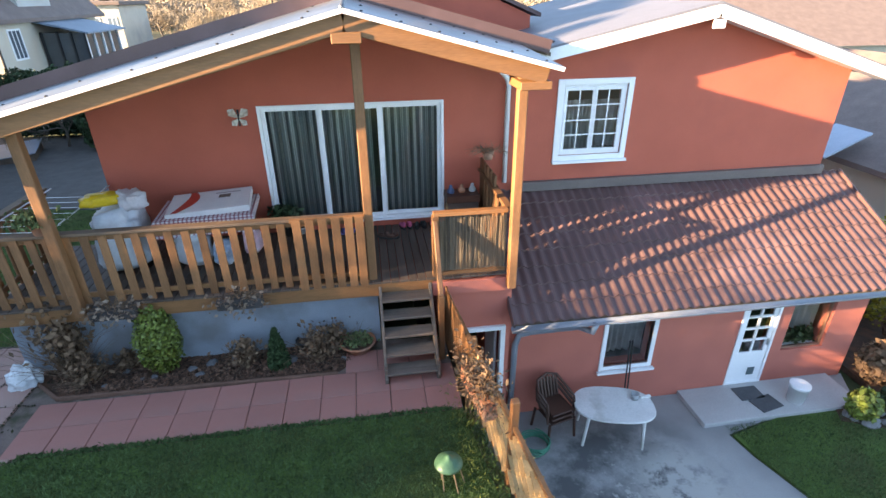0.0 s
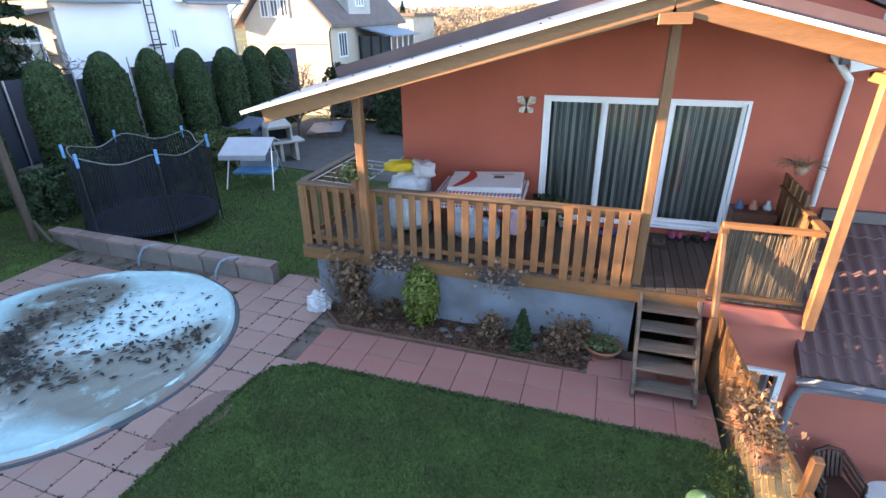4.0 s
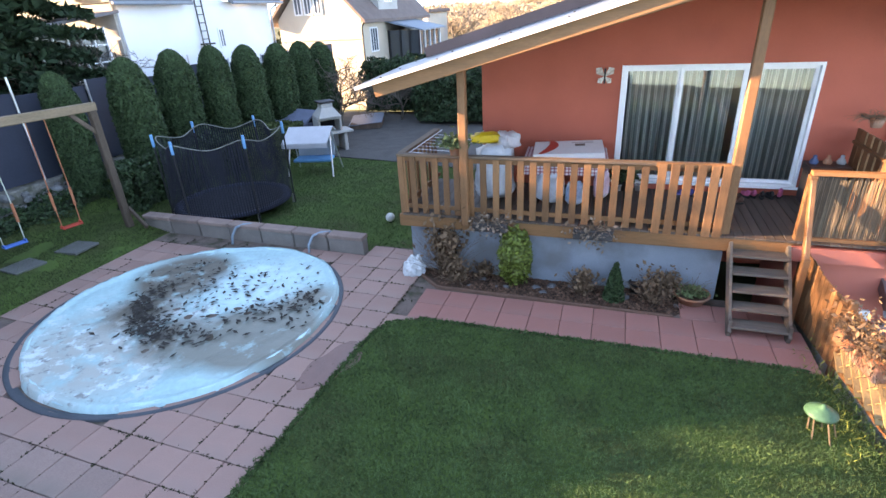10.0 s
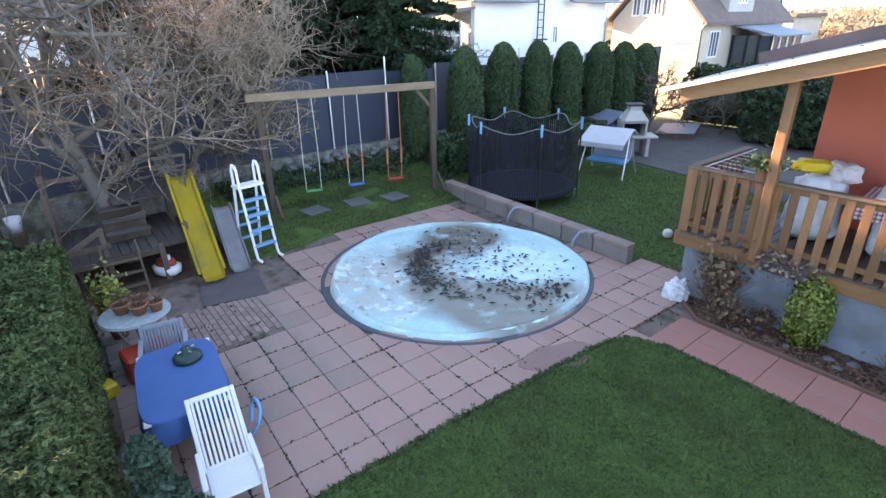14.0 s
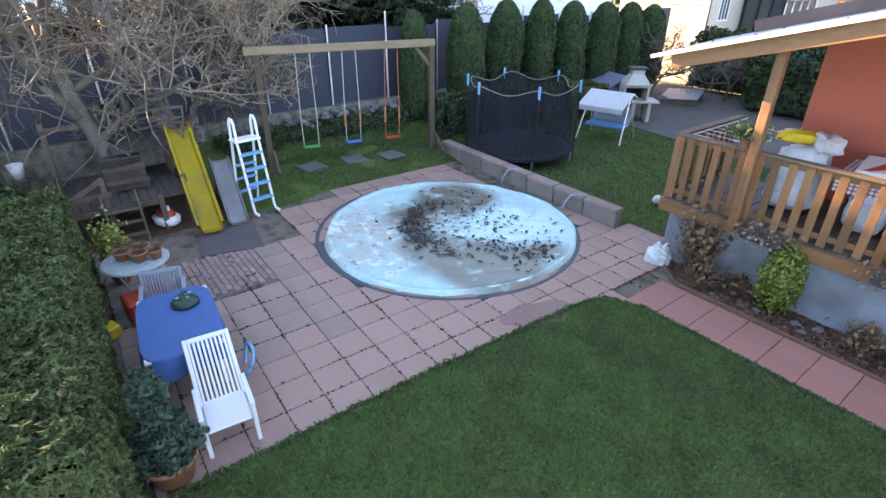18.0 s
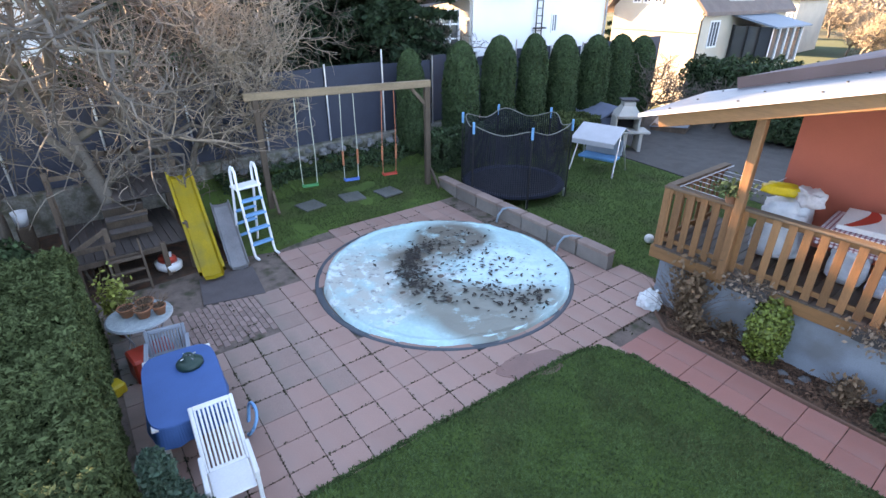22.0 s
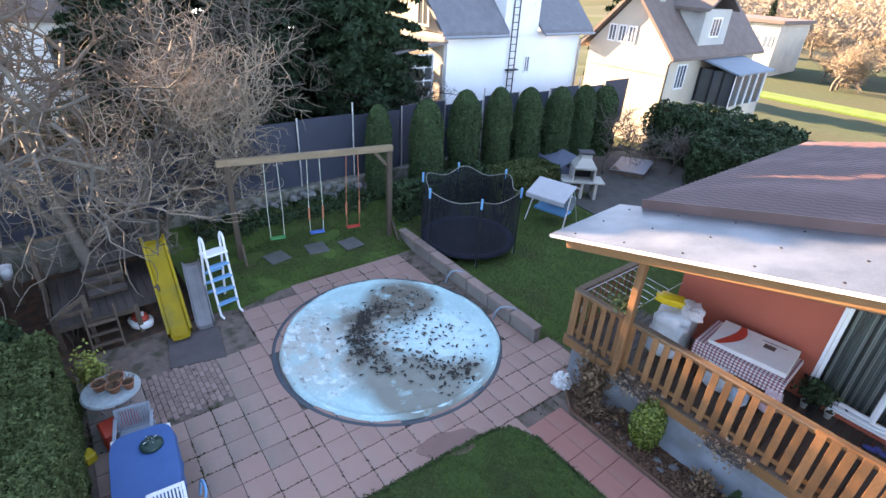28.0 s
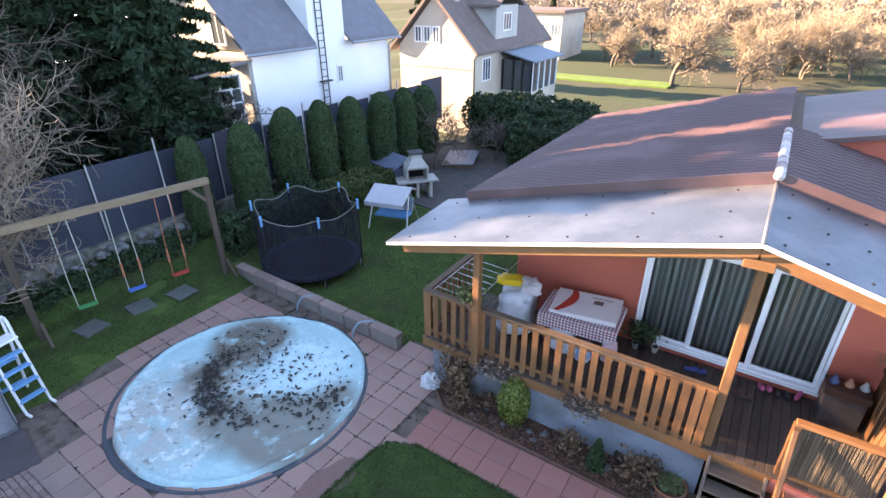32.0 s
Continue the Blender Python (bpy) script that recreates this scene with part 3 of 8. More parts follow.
# main house roof and white gable trim
roof = thing("roof_gable", "dark grey roof of the main house with white gable trim", "roof", kind="structure")
bm = bmesh.new()
prism(bm, [(7.5, gable_z(7.5) + 0.06), (11.2, 4.84), (15.2, gable_z(15.2) + 0.06), (15.2, gable_z(15.2) + 0.16), (11.2, 4.96), (7.5, gable_z(7.5) + 0.16)], 1.58, 9.2, "y")
part("roof_plane", bm, mat("slate_grey_sheet", (0.14, 0.14, 0.16), 0.5, 0.2, 1.5, 30, 0.1), roof)
for x1 in (7.6, 15.2):
    bm = bmesh.new()
    beam(bm, (11.2, 1.56, 4.82), (x1, 1.56, gable_z(x1) + 0.04), 0.04, 0.18)
    part("white_trim", bm, WHITE, roof, "white painted barge board")
part("king_block", boxes((11.1, 11.3, 1.51, 1.58, 4.55, 4.69), bev=0.01), WHITE, roof)
bm = bmesh.new()
prism(bm, [(7.95, gable_z(7.95) + 0.02), (11.2, 4.8), (15.1, gable_z(15.1) + 0.02), (15.1, gable_z(15.1) - 0.02), (11.2, 4.76), (7.95, gable_z(7.95) - 0.02)], 1.6, 2.08, "y")
part("soffit", bm, WHITE, roof)

# lean-to roof over the annex
EY, EZ, TY, TZ = -0.42, 0.42, 2.06, 1.76
LRUN = math.hypot(TY - EY, TZ - EZ)


def slope_lean(u, s):
    k = s / LRUN
    return u, EY + (TY - EY) * k, EZ + (TZ - EZ) * k


roof = thing("roof_annex", "brown pressed-metal tile roof of the annex, partly sunlit", "roof", kind="structure")
part("roof_sheet", tile_sheet("roof_sheet", 7.42, 14.95, LRUN, slope_lean, ROOFMET, 0.185, 0.35, 0.02, 0.025), None, roof)
bm = bmesh.new()
prism(bm, [(EY + 0.04, EZ - 0.03), (TY, TZ - 0.03), (TY, TZ - 0.12), (EY + 0.04, EZ - 0.12)], 7.44, 14.93, "x")
part("roof_boards", bm, OLDWOOD, roof)
part("flashing", boxes((7.96, 14.5, 1.96, 2.06, 1.74, 1.92), bev=0.005), mat("grey_flashing", (0.13, 0.105, 0.10), 0.5, 0.15, 3, 40, 0.1), roof, "grey lead flashing")
bm = bmesh.new()
beam(bm, (7.41, EY, EZ - 0.03), (7.41, TY, TZ - 0.03), 0.03, 0.16)
beam(bm, (14.96, EY, EZ - 0.03), (14.96, TY, TZ - 0.03), 0.03, 0.16)
part("verge_trim", bm, ROOFMET, roof)
gut = thing("gutter", "grey half-round gutter with a bent downpipe", "gutter", kind="structure")
bm = bmesh.new()
for k in range(12):
    t0, t1 = math.pi * (1 + k / 12), math.pi * (1 + (k + 1) / 12)
    c = (EY - 0.05, EZ - 0.03)
    vs = [bm.verts.new((x, c[0] + 0.065 * math.cos(t), c[1] + 0.065 * math.sin(t))) for x, t in ((7.36, t0), (15.0, t0), (15.0, t1), (7.36, t1))]
    bm.faces.new(vs)
bmesh.ops.remove_doubles(bm, verts=bm.verts, dist=0.001)
bmesh.ops.solidify(bm, geom=bm.faces[:], thickness=0.006)
part("trough", bm, GUTTER, gut, smooth=True)
bm = bmesh.new()
tube(bm, [(8.75, -0.47, 0.34), (8.72, -0.45, 0.18), (8.6, -0.15, 0.08), (7.85, 0.0, -0.04), (7.64, 0.02, -0.1), (7.58, 0.02, -0.3), (7.56, 0.02, -1.93)], 0.055, 12)
part("downpipe", bm, GUTTER, gut, "grey downpipe", smooth=True)
pipe = thing("downpipe", "white downpipe from the deck roof down the red wall", "downpipe", kind="structure")
bm = bmesh.new()
tube(bm, [(7.45, 1.9, 4.3), (7.45, 1.75, 4.15), (7.68, 1.65, 3.85), (7.8, 1.98, 3.7), (7.8, 1.98, 1.95)], 0.045, 12)
part("pipe", bm, WHITE, pipe, smooth=True)

# ---- deck canopy: posts, beams, rafters, sheet ----
posts = [(1.2, -0.13, 1.1, 3.72), (5.27, 0.05, 1.2, 4.72), (7.38, -0.2, 1.0, 4.14)]
canopy = thing("deck_canopy", "honey pine deck canopy with a pale sheet roof", "canopy", pose(0, 0, 0))
for x, y, z0, z1 in posts:
    part("post", boxes((x - 0.065, x + 0.065, y - 0.065, y + 0.065, z0, z1), bev=0.012), PINE, canopy)
FY = -0.5


def cz(x):
    return roof_z(x) + 0.02


def sheet_z(x, y):
    """The sheet falls a little towards its front edge."""
    return cz(x) - 0.03 - 0.055 * (RY0 - y)


for x0, x1 in ((-0.12, 5.17), (7.6, 5.17)):
    bm = bmesh.new()
    beam(bm, (x0, FY, sheet_z(x0, FY) - 0.13), (x1, FY, sheet_z(x1, FY) - 0.13), 0.09, 0.24, 0.008)
    part("front_beam", bm, PINE_H, canopy)
    bm = bmesh.new()
    beam(bm, (x0 + (0.3 if x0 < 0 else -0.3), WY - 0.06, cz(x0 + (0.3 if x0 < 0 else -0.3)) - 0.12), (x1, WY - 0.06, cz(x1) - 0.12), 0.08, 0.16, 0.006)
    part("rear_beam", bm, OLDWOOD, canopy)
part("ridge_block", boxes((5.02, 5.36, FY - 0.08, 0.0, 4.6, 4.72), bev=0.008), PINE_H, canopy)
part("ridge_beam", boxes((5.1, 5.24, FY + 0.05, WY, 4.72, 4.84), bev=0.006), OLDWOOD, canopy)
part("eave_block", boxes((7.25, 7.65, -0.55, 0.0, 4.02, 4.12), bev=0.006), PINE_H, canopy)
for x in (0.1, 1.15, 2.2, 3.25, 4.3, 6.1, 7.0, 7.6):
    bm = bmesh.new()
    beam(bm, (x, -0.44, sheet_z(x, -0.44) - 0.07), (x, WY, min(sheet_z(x, WY), cz(x)) - 0.07), 0.07, 0.1, 0.004)
    part("rafter", bm, OLDWOOD, canopy)
for sx in (-1, 1):
    xo = 5.17 + sx * (5.58 if sx < 0 else 2.6)
    bm = bmesh.new()
    ring = []
    for x, y in ((5.17, -0.62), (xo, -0.66), (xo, RY0 + 0.05), (5.17, RY0 + 0.05)):
        ring.append((x, y, sheet_z(x, y)))
    lo = [bm.verts.new(q) for q in ring]
    hi = [bm.verts.new((q[0], q[1], q[2] + 0.012)) for q in ring]
    bm.faces.new(lo[::-1])
    bm.faces.new(hi)
    for k in range(4):
        bm.faces.new((lo[k], lo[(k + 1) % 4], hi[(k + 1) % 4], hi[k]))
    bmesh.ops.recalc_face_normals(bm, faces=bm.faces)
    part("roof_sheet", bm, ZINC, canopy, "pale galvanised sheet with screws")
    for k in range(6):
        for j in range(3):
            x = 5.17 + (xo - 5.17) * (0.08 + 0.17 * k)
            y = -0.45 + j * 0.8
            bm = bmesh.new()
            lathe(bm, [(0.02, 0.0), (0.02, 0.008), (0.008, 0.016)], 8, (x, y, sheet_z(x, y) + 0.012))
            part("screw", bm, BLACK, canopy)
bm = bmesh.new()
for xo in (-0.38, 7.74):
    beam(bm, (5.17, -0.645, sheet_z(5.17, -0.64) - 0.015), (xo, -0.68, sheet_z(xo, -0.64) - 0.015), 0.012, 0.05)
part("edge_trim", bm, WHITE, canopy, "white front edge trim")
bm = bmesh.new()
tube(bm, [(5.17, -0.63, sheet_z(5.17, -0.63) + 0.015), (5.17, RY0, sheet_z(5.17, RY0) + 0.015)], 0.03, 8)
part("ridge_trim", bm, ZINC, canopy, smooth=True)

# ---- deck ----
DZ = 1.22
deck = thing("deck", "raised wooden deck with dark boards and a pine rim", "deck", kind="structure")
part("rim", boxes((-0.08, 6.18, -0.08, -0.02, 0.97, 1.2), bev=0.008), PINE_H, deck)
part("rim", boxes((-0.08, -0.02, -0.02, 2.06, 0.97, 1.2), bev=0.008), PINE_H, deck)
part("joists", boxes(*[(x, x + 0.06, -0.02, 2.0, 0.99, 1.18) for x in (0.02, 1.0, 2.0, 3.0, 4.0, 5.0, 6.0)]), OLDWOOD, deck)
x = 0.0
nb = 0
while x < 7.3:
    part("board", boxes((x + 0.004, min(x + 0.131, 7.4), -0.1 if x < 6.1 else -0.12, 2.04, DZ - 0.03, DZ + 0.003 * (nb % 2)), bev=0.004), DECK, deck)
    x += 0.135
    nb += 1

# railing of flat slats
RT = 2.31
rail = thing("railing", "honey pine slatted railing along the deck", "railing", pose(0, 0, 0))
part("top_rail", boxes((-0.05, 5.2, -0.07, 0.07, RT - 0.045, RT), bev=0.008), RAILTOP, rail)
part("top_rail", boxes((-0.07, 0.07, 0.07, 2.02, RT - 0.045, RT), bev=0.008), RAILTOP, rail)
for y0, y1 in ((-0.005, 0.04),):
    part("bottom_rail", boxes((0.0, 5.1, 0.0, 0.04, 1.3, 1.38), bev=0.006), PINE_H, rail)
    part("bottom_rail", boxes((0.0, 0.04, 0.05, 2.0, 1.3, 1.38), bev=0.006), PINE_H, rail)
    part("under_rail", boxes((0.0, 5.1, 0.0, 0.04, 2.17, 2.25), bev=0.006), PINE_H, rail)
    part("under_rail", boxes((0.0, 0.04, 0.05, 2.0, 2.17, 2.25), bev=0.006), PINE_H, rail)
xs = [0.03, 0.23, 0.43, 0.63, 0.83, 1.03, 1.27]
xs += [1.5 + 0.2115 * k for k in range(13)]
for i, x in enumerate(xs):
    w = 0.055 if i not in (0, 6) else 0.065
    part("slat", boxes((x - w, x + w, -0.032, -0.004, 1.2, RT - 0.045), bev=0.005), PINE, rail, m=pose(0, 0, 0.006 * math.sin(7 * i), 0, 0.25 * math.sin(5 * i)))
for k in range(9):
    y = 0.16 + 0.22 * k
    part("slat", boxes((-0.032, -0.004, y - 0.055, y + 0.055, 1.2, RT - 0.045), bev=0.005), PINE, rail)
# the closed end panel by the stairs stands proud and higher
panel = part("end_panel", boxes((4.18, 5.22, -0.075, -0.04, RT - 0.06, RT + 0.01), bev=0.006), PINE_H, rail)
part("end_panel_foot", boxes((4.18, 5.22, -0.075, -0.04, 1.18, 1.26), bev=0.006), PINE_H, rail)
for k, x in enumerate((4.27, 4.45, 4.63, 4.81, 4.99, 5.14)):
    part("slat", boxes((x - 0.06, x + 0.06, -0.105, -0.076, 1.19, RT), bev=0.005), PINE, rail)
part("corner_post", boxes((-0.05, 0.06, -0.05, 0.06, 1.2, RT - 0.05), bev=0.01), PINE, rail)

# reed screen and right-hand rail beside the stairs
scr = thing("reed_screen", "reed mat screen in a pale pine frame at the deck's end", "screen", pose(0, 0, 0))
part("frame_rail", boxes((6.2, 7.32, -0.06, 0.06, 2.2, 2.26), bev=0.006), PINE_H, scr)
part("frame_rail", boxes((6.2, 7.32, -0.04, 0.02, 1.2, 1.27), bev=0.006), PINE_H, scr)
part("frame_post", boxes((6.18, 6.28, -0.06, 0.06, 1.14, 2.2), bev=0.008), PINE, scr)
bm = bmesh.new()
r = random.Random(5)
for k in range(120):
    x = 6.29 + k * 0.0085
    z1 = 2.18 + r.uniform(-0.07, 0.02)
    tube(bm, [(x, 0.01 + r.uniform(-0.012, 0.012), 1.24), (x + r.uniform(-0.01, 0.01), 0.01 + r.uniform(-0.012, 0.012), z1)], r.uniform(0.003, 0.0055), 5, False)
part("reeds", bm, mat("dry_reed", (0.17, 0.125, 0.085), 0.8, 0.35, 3, 25, 0.1, island=-0.4, stretch=(3, 3, 0.4)), scr, "dry brown reeds")
rail2 = thing("railing", "weathered pine rail beside the annex roof", "railing", pose(0, 0, 0))
part("top_rail", boxes((7.3, 7.42, 0.05, 2.0, 2.2, 2.25), bev=0.008), PINE, rail2)
for y in (0.3, 0.54, 0.78, 1.02, 1.26, 1.5, 1.74, 1.93):
    part("slat", boxes((7.34, 7.38, y - 0.09, y + 0.09, 1.2, 2.44 if y > 0.9 else 2.2), bev=0.006), PINE, rail2)

# stairs
st = thing("stairs", "weathered five-tread wooden garden stairs", "stairs", kind="structure")
for i in range(5):
    z = 1.03 - i * 0.205
    y = -0.18 - i * 0.17
    part("tread", boxes((5.38, 6.1, y - 0.16, y + 0.1, z - 0.04, z), bev=0.008), STEP, st)
for x in (5.34, 6.1):
    bm = bmesh.new()
    beam(bm, (x + 0.02, -0.06, 1.1), (x + 0.02, -1.0, 0.08), 0.045, 0.2, 0.006)
    part("stringer", bm, STEP, st)
    part("foot", boxes((x - 0.005, x + 0.045, -1.02, -0.94, 0.0, 0.3), bev=0.005), STEP, st)


# ---- sliding door ----
def framed(parent, x0, x1, z0, z1, y, w, d, material=WHITE, name="frame"):
    part(name, boxes((x0, x0 + w, y, y + d, z0, z1), (x1 - w, x1, y, y + d, z0, z1), (x0 + w, x1 - w, y, y + d, z0, z0 + w), (x0 + w, x1 - w, y, y + d, z1 - w, z1), bev=0.004), material, parent)


def pane(parent, x0, x1, z0, z1, y):
    ob = part("pane", boxes((x0, x1, y, y + 0.008, z0, z1)), GLASS, parent, "clear window glass")
    ob.visible_shadow = False
    return ob


def curtain_mat():
    m = mat("striped_curtain", (0.17, 0.19, 0.185), 0.9, 0.15, 4, 60, 0.1)
    nt = m.node_tree
    n, l = nt.nodes, nt.links
    geo = n.new("ShaderNodeTexCoord")
    sep = n.new("ShaderNodeSeparateXYZ")
    l.new(geo.outputs["Object"], sep.inputs["Vector"])
    mu = n.new("ShaderNodeMath")
    mu.operation, mu.inputs[1].default_value = "MULTIPLY", 9.0
    l.new(sep.outputs["X"], mu.inputs[0])
    fr = n.new("ShaderNodeMath")
    fr.operation = "FRACT"
    l.new(mu.outputs[0], fr.inputs[0])
    ramp = n.new("ShaderNodeValToRGB")
    ramp.color_ramp.interpolation = "CONSTANT"
    e = ramp.color_ramp.elements
    e[0].position, e[0].color = 0.0, (0.30, 0.36, 0.35, 1)
    e[1].position, e[1].color = 0.45, (0.80, 0.85, 0.81, 1)
    for pos, c in ((0.62, 0.45), (0.7, 0.78), (0.88, 0.3)):
        k = e.new(pos)
        k.color = (c, c * 1.1, c * 1.05, 1)
    l.new(fr.outputs[0], ramp.inputs["Fac"])
    l.new(ramp.outputs["Color"], n["Principled BSDF"].inputs["Base Color"])
    return m


CURT = curtain_mat()
door = thing("door_1", "white three-panel sliding terrace door with striped curtains", "sliding door", kind="structure")
framed(door, DX0, DX1, DZ0, DZ1, WY - 0.02, 0.05, 0.14)
for i, (a, c, y) in enumerate(((DX0 + 0.05, DX0 + 1.0, WY + 0.07), (DX0 + 0.98, DX0 + 2.02, WY + 0.02), (DX0 + 2.0, DX1 - 0.05, WY + 0.07))):
    framed(door, a, c, DZ0 + 0.05, DZ1 - 0.05, y, 0.06, 0.045, name="leaf_frame")
    pane(door, a + 0.05, c - 0.05, DZ0 + 0.1, DZ1 - 0.1, y + 0.02)
part("door_handle", boxes((DX0 + 1.965, DX0 + 1.99, WY - 0.03, WY + 0.02, 1.98, 2.2), bev=0.006), WHITE, door)
part("sill", boxes((DX0 - 0.03, DX1 + 0.03, WY - 0.08, WY - 0.02, DZ0 - 0.02, DZ0 + 0.015), bev=0.004), WHITE, door)


def drape(x0, x1, z0, z1, y, waves, amp=0.035):
    bm = bmesh.new()
    n = int(waves * 10)
    lo, hi = [], []
    for k in range(n + 1):
        x = x0 + (x1 - x0) * k / n
        yy = y + amp * math.sin(2 * math.pi * waves * k / n) + amp * 0.4 * math.sin(2 * math.pi * waves * 0.37 * k / n)
        lo.append(bm.verts.new((x, yy, z0)))
        hi.append(bm.verts.new((x, yy * 1.0, z1)))
    for k in range(n):
        bm.faces.new((lo[k], lo[k + 1], hi[k + 1], hi[k]))
    bmesh.ops.solidify(bm, geom=bm.faces[:], thickness=0.004)
    return bm


for x0, x1 in ((DX0 + 0.05, DX0 + 1.0), (DX0 + 1.0, DX0 + 1.86), (DX0 + 2.0, DX1 - 0.04)):
    solid("curtain", drape(x0, x1, DZ0 + 0.03, DZ1 - 0.06, WY + 0.2, (x1 - x0) * 6.5), CURT, "grey and dark striped floor-length curtain", "curtain", group="curtains behind the sliding door", smooth=True)
# added walls of the hidden room, coloured dim
solid("wall_room", boxes((1.3, 7.9, 4.0, 4.15, 1.1, 4.0), (1.3, 7.9, 2.4, 4.0, 1.2, 1.3), (2.6, 2.7, 2.4, 4.0, 1.3, 3.9), (7.4, 7.5, 2.4, 4.0, 1.3, 3.9)), mat("room_wall", (0.3, 0.27, 0.24), 0.9, 0.1, 2, 30, 0.0), "plastered walls added behind the curtains, dimness put into their colour", "wall", kind="structure")

# ---- casement window in the gable ----
win = thing("window_1", "white two-casement window with glazing bars and lace curtains", "window", kind="structure")
framed(win, WX0 - 0.1, WX1 + 0.1, WZ0 - 0.1, WZ1 + 0.1, GY - 0.03, 0.1, 0.05, name="surround")
framed(win, WX0, WX1, WZ0, WZ1, GY + 0.03, 0.05, 0.08)
for a, c in ((WX0 + 0.05, WX0 + 0.63), (WX0 + 0.61, WX1 - 0.05)):
    framed(win, a, c, WZ0 + 0.05, WZ1 - 0.05, GY + 0.015, 0.055, 0.06, name="casement")
    pane(win, a + 0.05, c - 0.05, WZ0 + 0.1, WZ1 - 0.1, GY + 0.04)
    for k in (1, 2, 3):
        z = WZ0 + 0.1 + (WZ1 - WZ0 - 0.2) * k / 4
        part("glazing_bar", boxes((a + 0.05, c - 0.05, GY + 0.03, GY + 0.055, z - 0.01, z + 0.01)), WHITE, win)
    xm = (a + c) / 2
    part("glazing_bar", boxes((xm - 0.01, xm + 0.01, GY + 0.032, GY + 0.053, WZ0 + 0.1, WZ1 - 0.1)), WHITE, win)
part("sill", boxes((WX0 - 0.12, WX1 + 0.12, GY - 0.1, GY - 0.03, WZ0 - 0.14, WZ0 - 0.09), bev=0.005), WHITE, win)
solid("curtain", drape(WX0 + 0.05, WX0 + 0.66, WZ0 + 0.05, WZ1 - 0.3, GY + 0.2, 7), WHITE, "white lace curtain in the gable window", "curtain", smooth=True)
solid("curtain", drape(WX1 - 0.56, WX1 - 0.05, WZ0 + 0.1, WZ1 - 0.3, GY + 0.2, 6), WHITE, "white lace curtain in the gable window", "curtain", smooth=True)
# added backing wall, its grey chosen as an indoor dimness
solid("wall_room", boxes((7.96, 12.6, 4.2, 4.3, 1.0, 4.0)), mat("room_wall2", (0.25, 0.24, 0.23), 0.9, 0.1, 2, 30, 0.0), "wall added behind the gable window, dimness put into its colour", "wall", kind="structure")

# ---- annex windows and doors ----
win = thing("window_2", "white-framed annex window with a net curtain", "window", kind="structure")
framed(win, 9.22, 10.25, -1.14, -0.04, LY - 0.03, 0.08, 0.12)
pane(win, 9.3, 10.17, -1.06, -0.12, LY + 0.04)
part("sill", boxes((9.18, 10.29, LY - 0.1, LY - 0.03, -1.19, -1.14), bev=0.005), WHITE, win)
solid("curtain", drape(9.3, 10.17, -0.95, -0.12, LY + 0.3, 7), WHITE_OLD, "grey-white net curtain in the annex window", "curtain", smooth=True)
win = thing("window_3", "large annex window with plants behind the glass", "window", kind="structure")
framed(win, 12.95, 13.85, -1.15, -0.02, LY + 0.05, 0.04, 0.06, mat("brown_frame", (0.25, 0.12, 0.08), 0.6, 0.2, 3, 30, 0.1))
pane(win, 12.99, 13.81, -1.11, -0.06, LY + 0.08)
solid("curtain", drape(12.99, 13.81, -0.85, -0.04, LY + 0.3, 6), WHITE, "white lace curtain above the window plants", "curtain", smooth=True)
door = thing("door_2", "white annex door with arched glazing and a cat flap", "door", kind="structure")
framed(door, 11.92, 12.7, -1.86, 0.12, LY - 0.02, 0.05, 0.12)
DL = [(11.974, 12.646, LY, LY + 0.045, -1.84, -1.1), (11.974, 12.061, LY, LY + 0.045, -1.1, 0.07), (12.559, 12.646, LY, LY + 0.045, -1.1, 0.07), (12.061, 12.559, LY, LY + 0.045, -0.02, 0.07)]
DL += [(12.288, 12.332, LY, LY + 0.045, -1.1, -0.02)] + [(12.061, 12.559, LY, LY + 0.045, z, z + 0.045) for z in (-0.84, -0.58, -0.32)]
part("leaf", boxes(*DL, bev=0.004), WHITE, door)
pane(door, 12.061, 12.559, -1.1, -0.02, LY + 0.02)
bm = bmesh.new()
for a, c in ((12.061, 12.288), (12.332, 12.559)):
    for sgn, x in ((1, a), (-1, c)):
        prism(bm, [(x, -0.01), (x, -0.12), (x + sgn * 0.02, -0.07), (x + sgn * 0.05, -0.035), (x + sgn * 0.1, -0.01)], LY - 0.003, LY + 0.04, "y")
part("arch_corner", bm, WHITE, door)
part("cat_flap", boxes((12.353, 12.505, LY - 0.012, LY, -1.66, -1.48), bev=0.004), mat("smoky_flap", (0.08, 0.12, 0.13), 0.3, 0.1, 4, 30, 0), door, "dark cat flap")
part("door_handle", boxes((12.581, 12.613, LY - 0.05, LY, -0.95, -0.8), bev=0.006), STEEL, door)
door = thing("door_3", "open cellar doorway with a white frame", "doorway", kind="structure")
part("frame", boxes((6.6, 6.66, -0.05, 0.07, -1.95, 0.17), (7.3, 7.38, -0.05, 0.07, -1.95, 0.17), (6.66, 7.3, -0.05, 0.07, 0.09, 0.17), bev=0.004), WHITE, door)
part("leaf", boxes((7.28, 7.32, 0.27, 0.95, -1.92, 0.08), bev=0.004), WHITE, door)
# ---- pool with its dirty cover ----
PC, PR = (-3.15, -2.34), 2.52


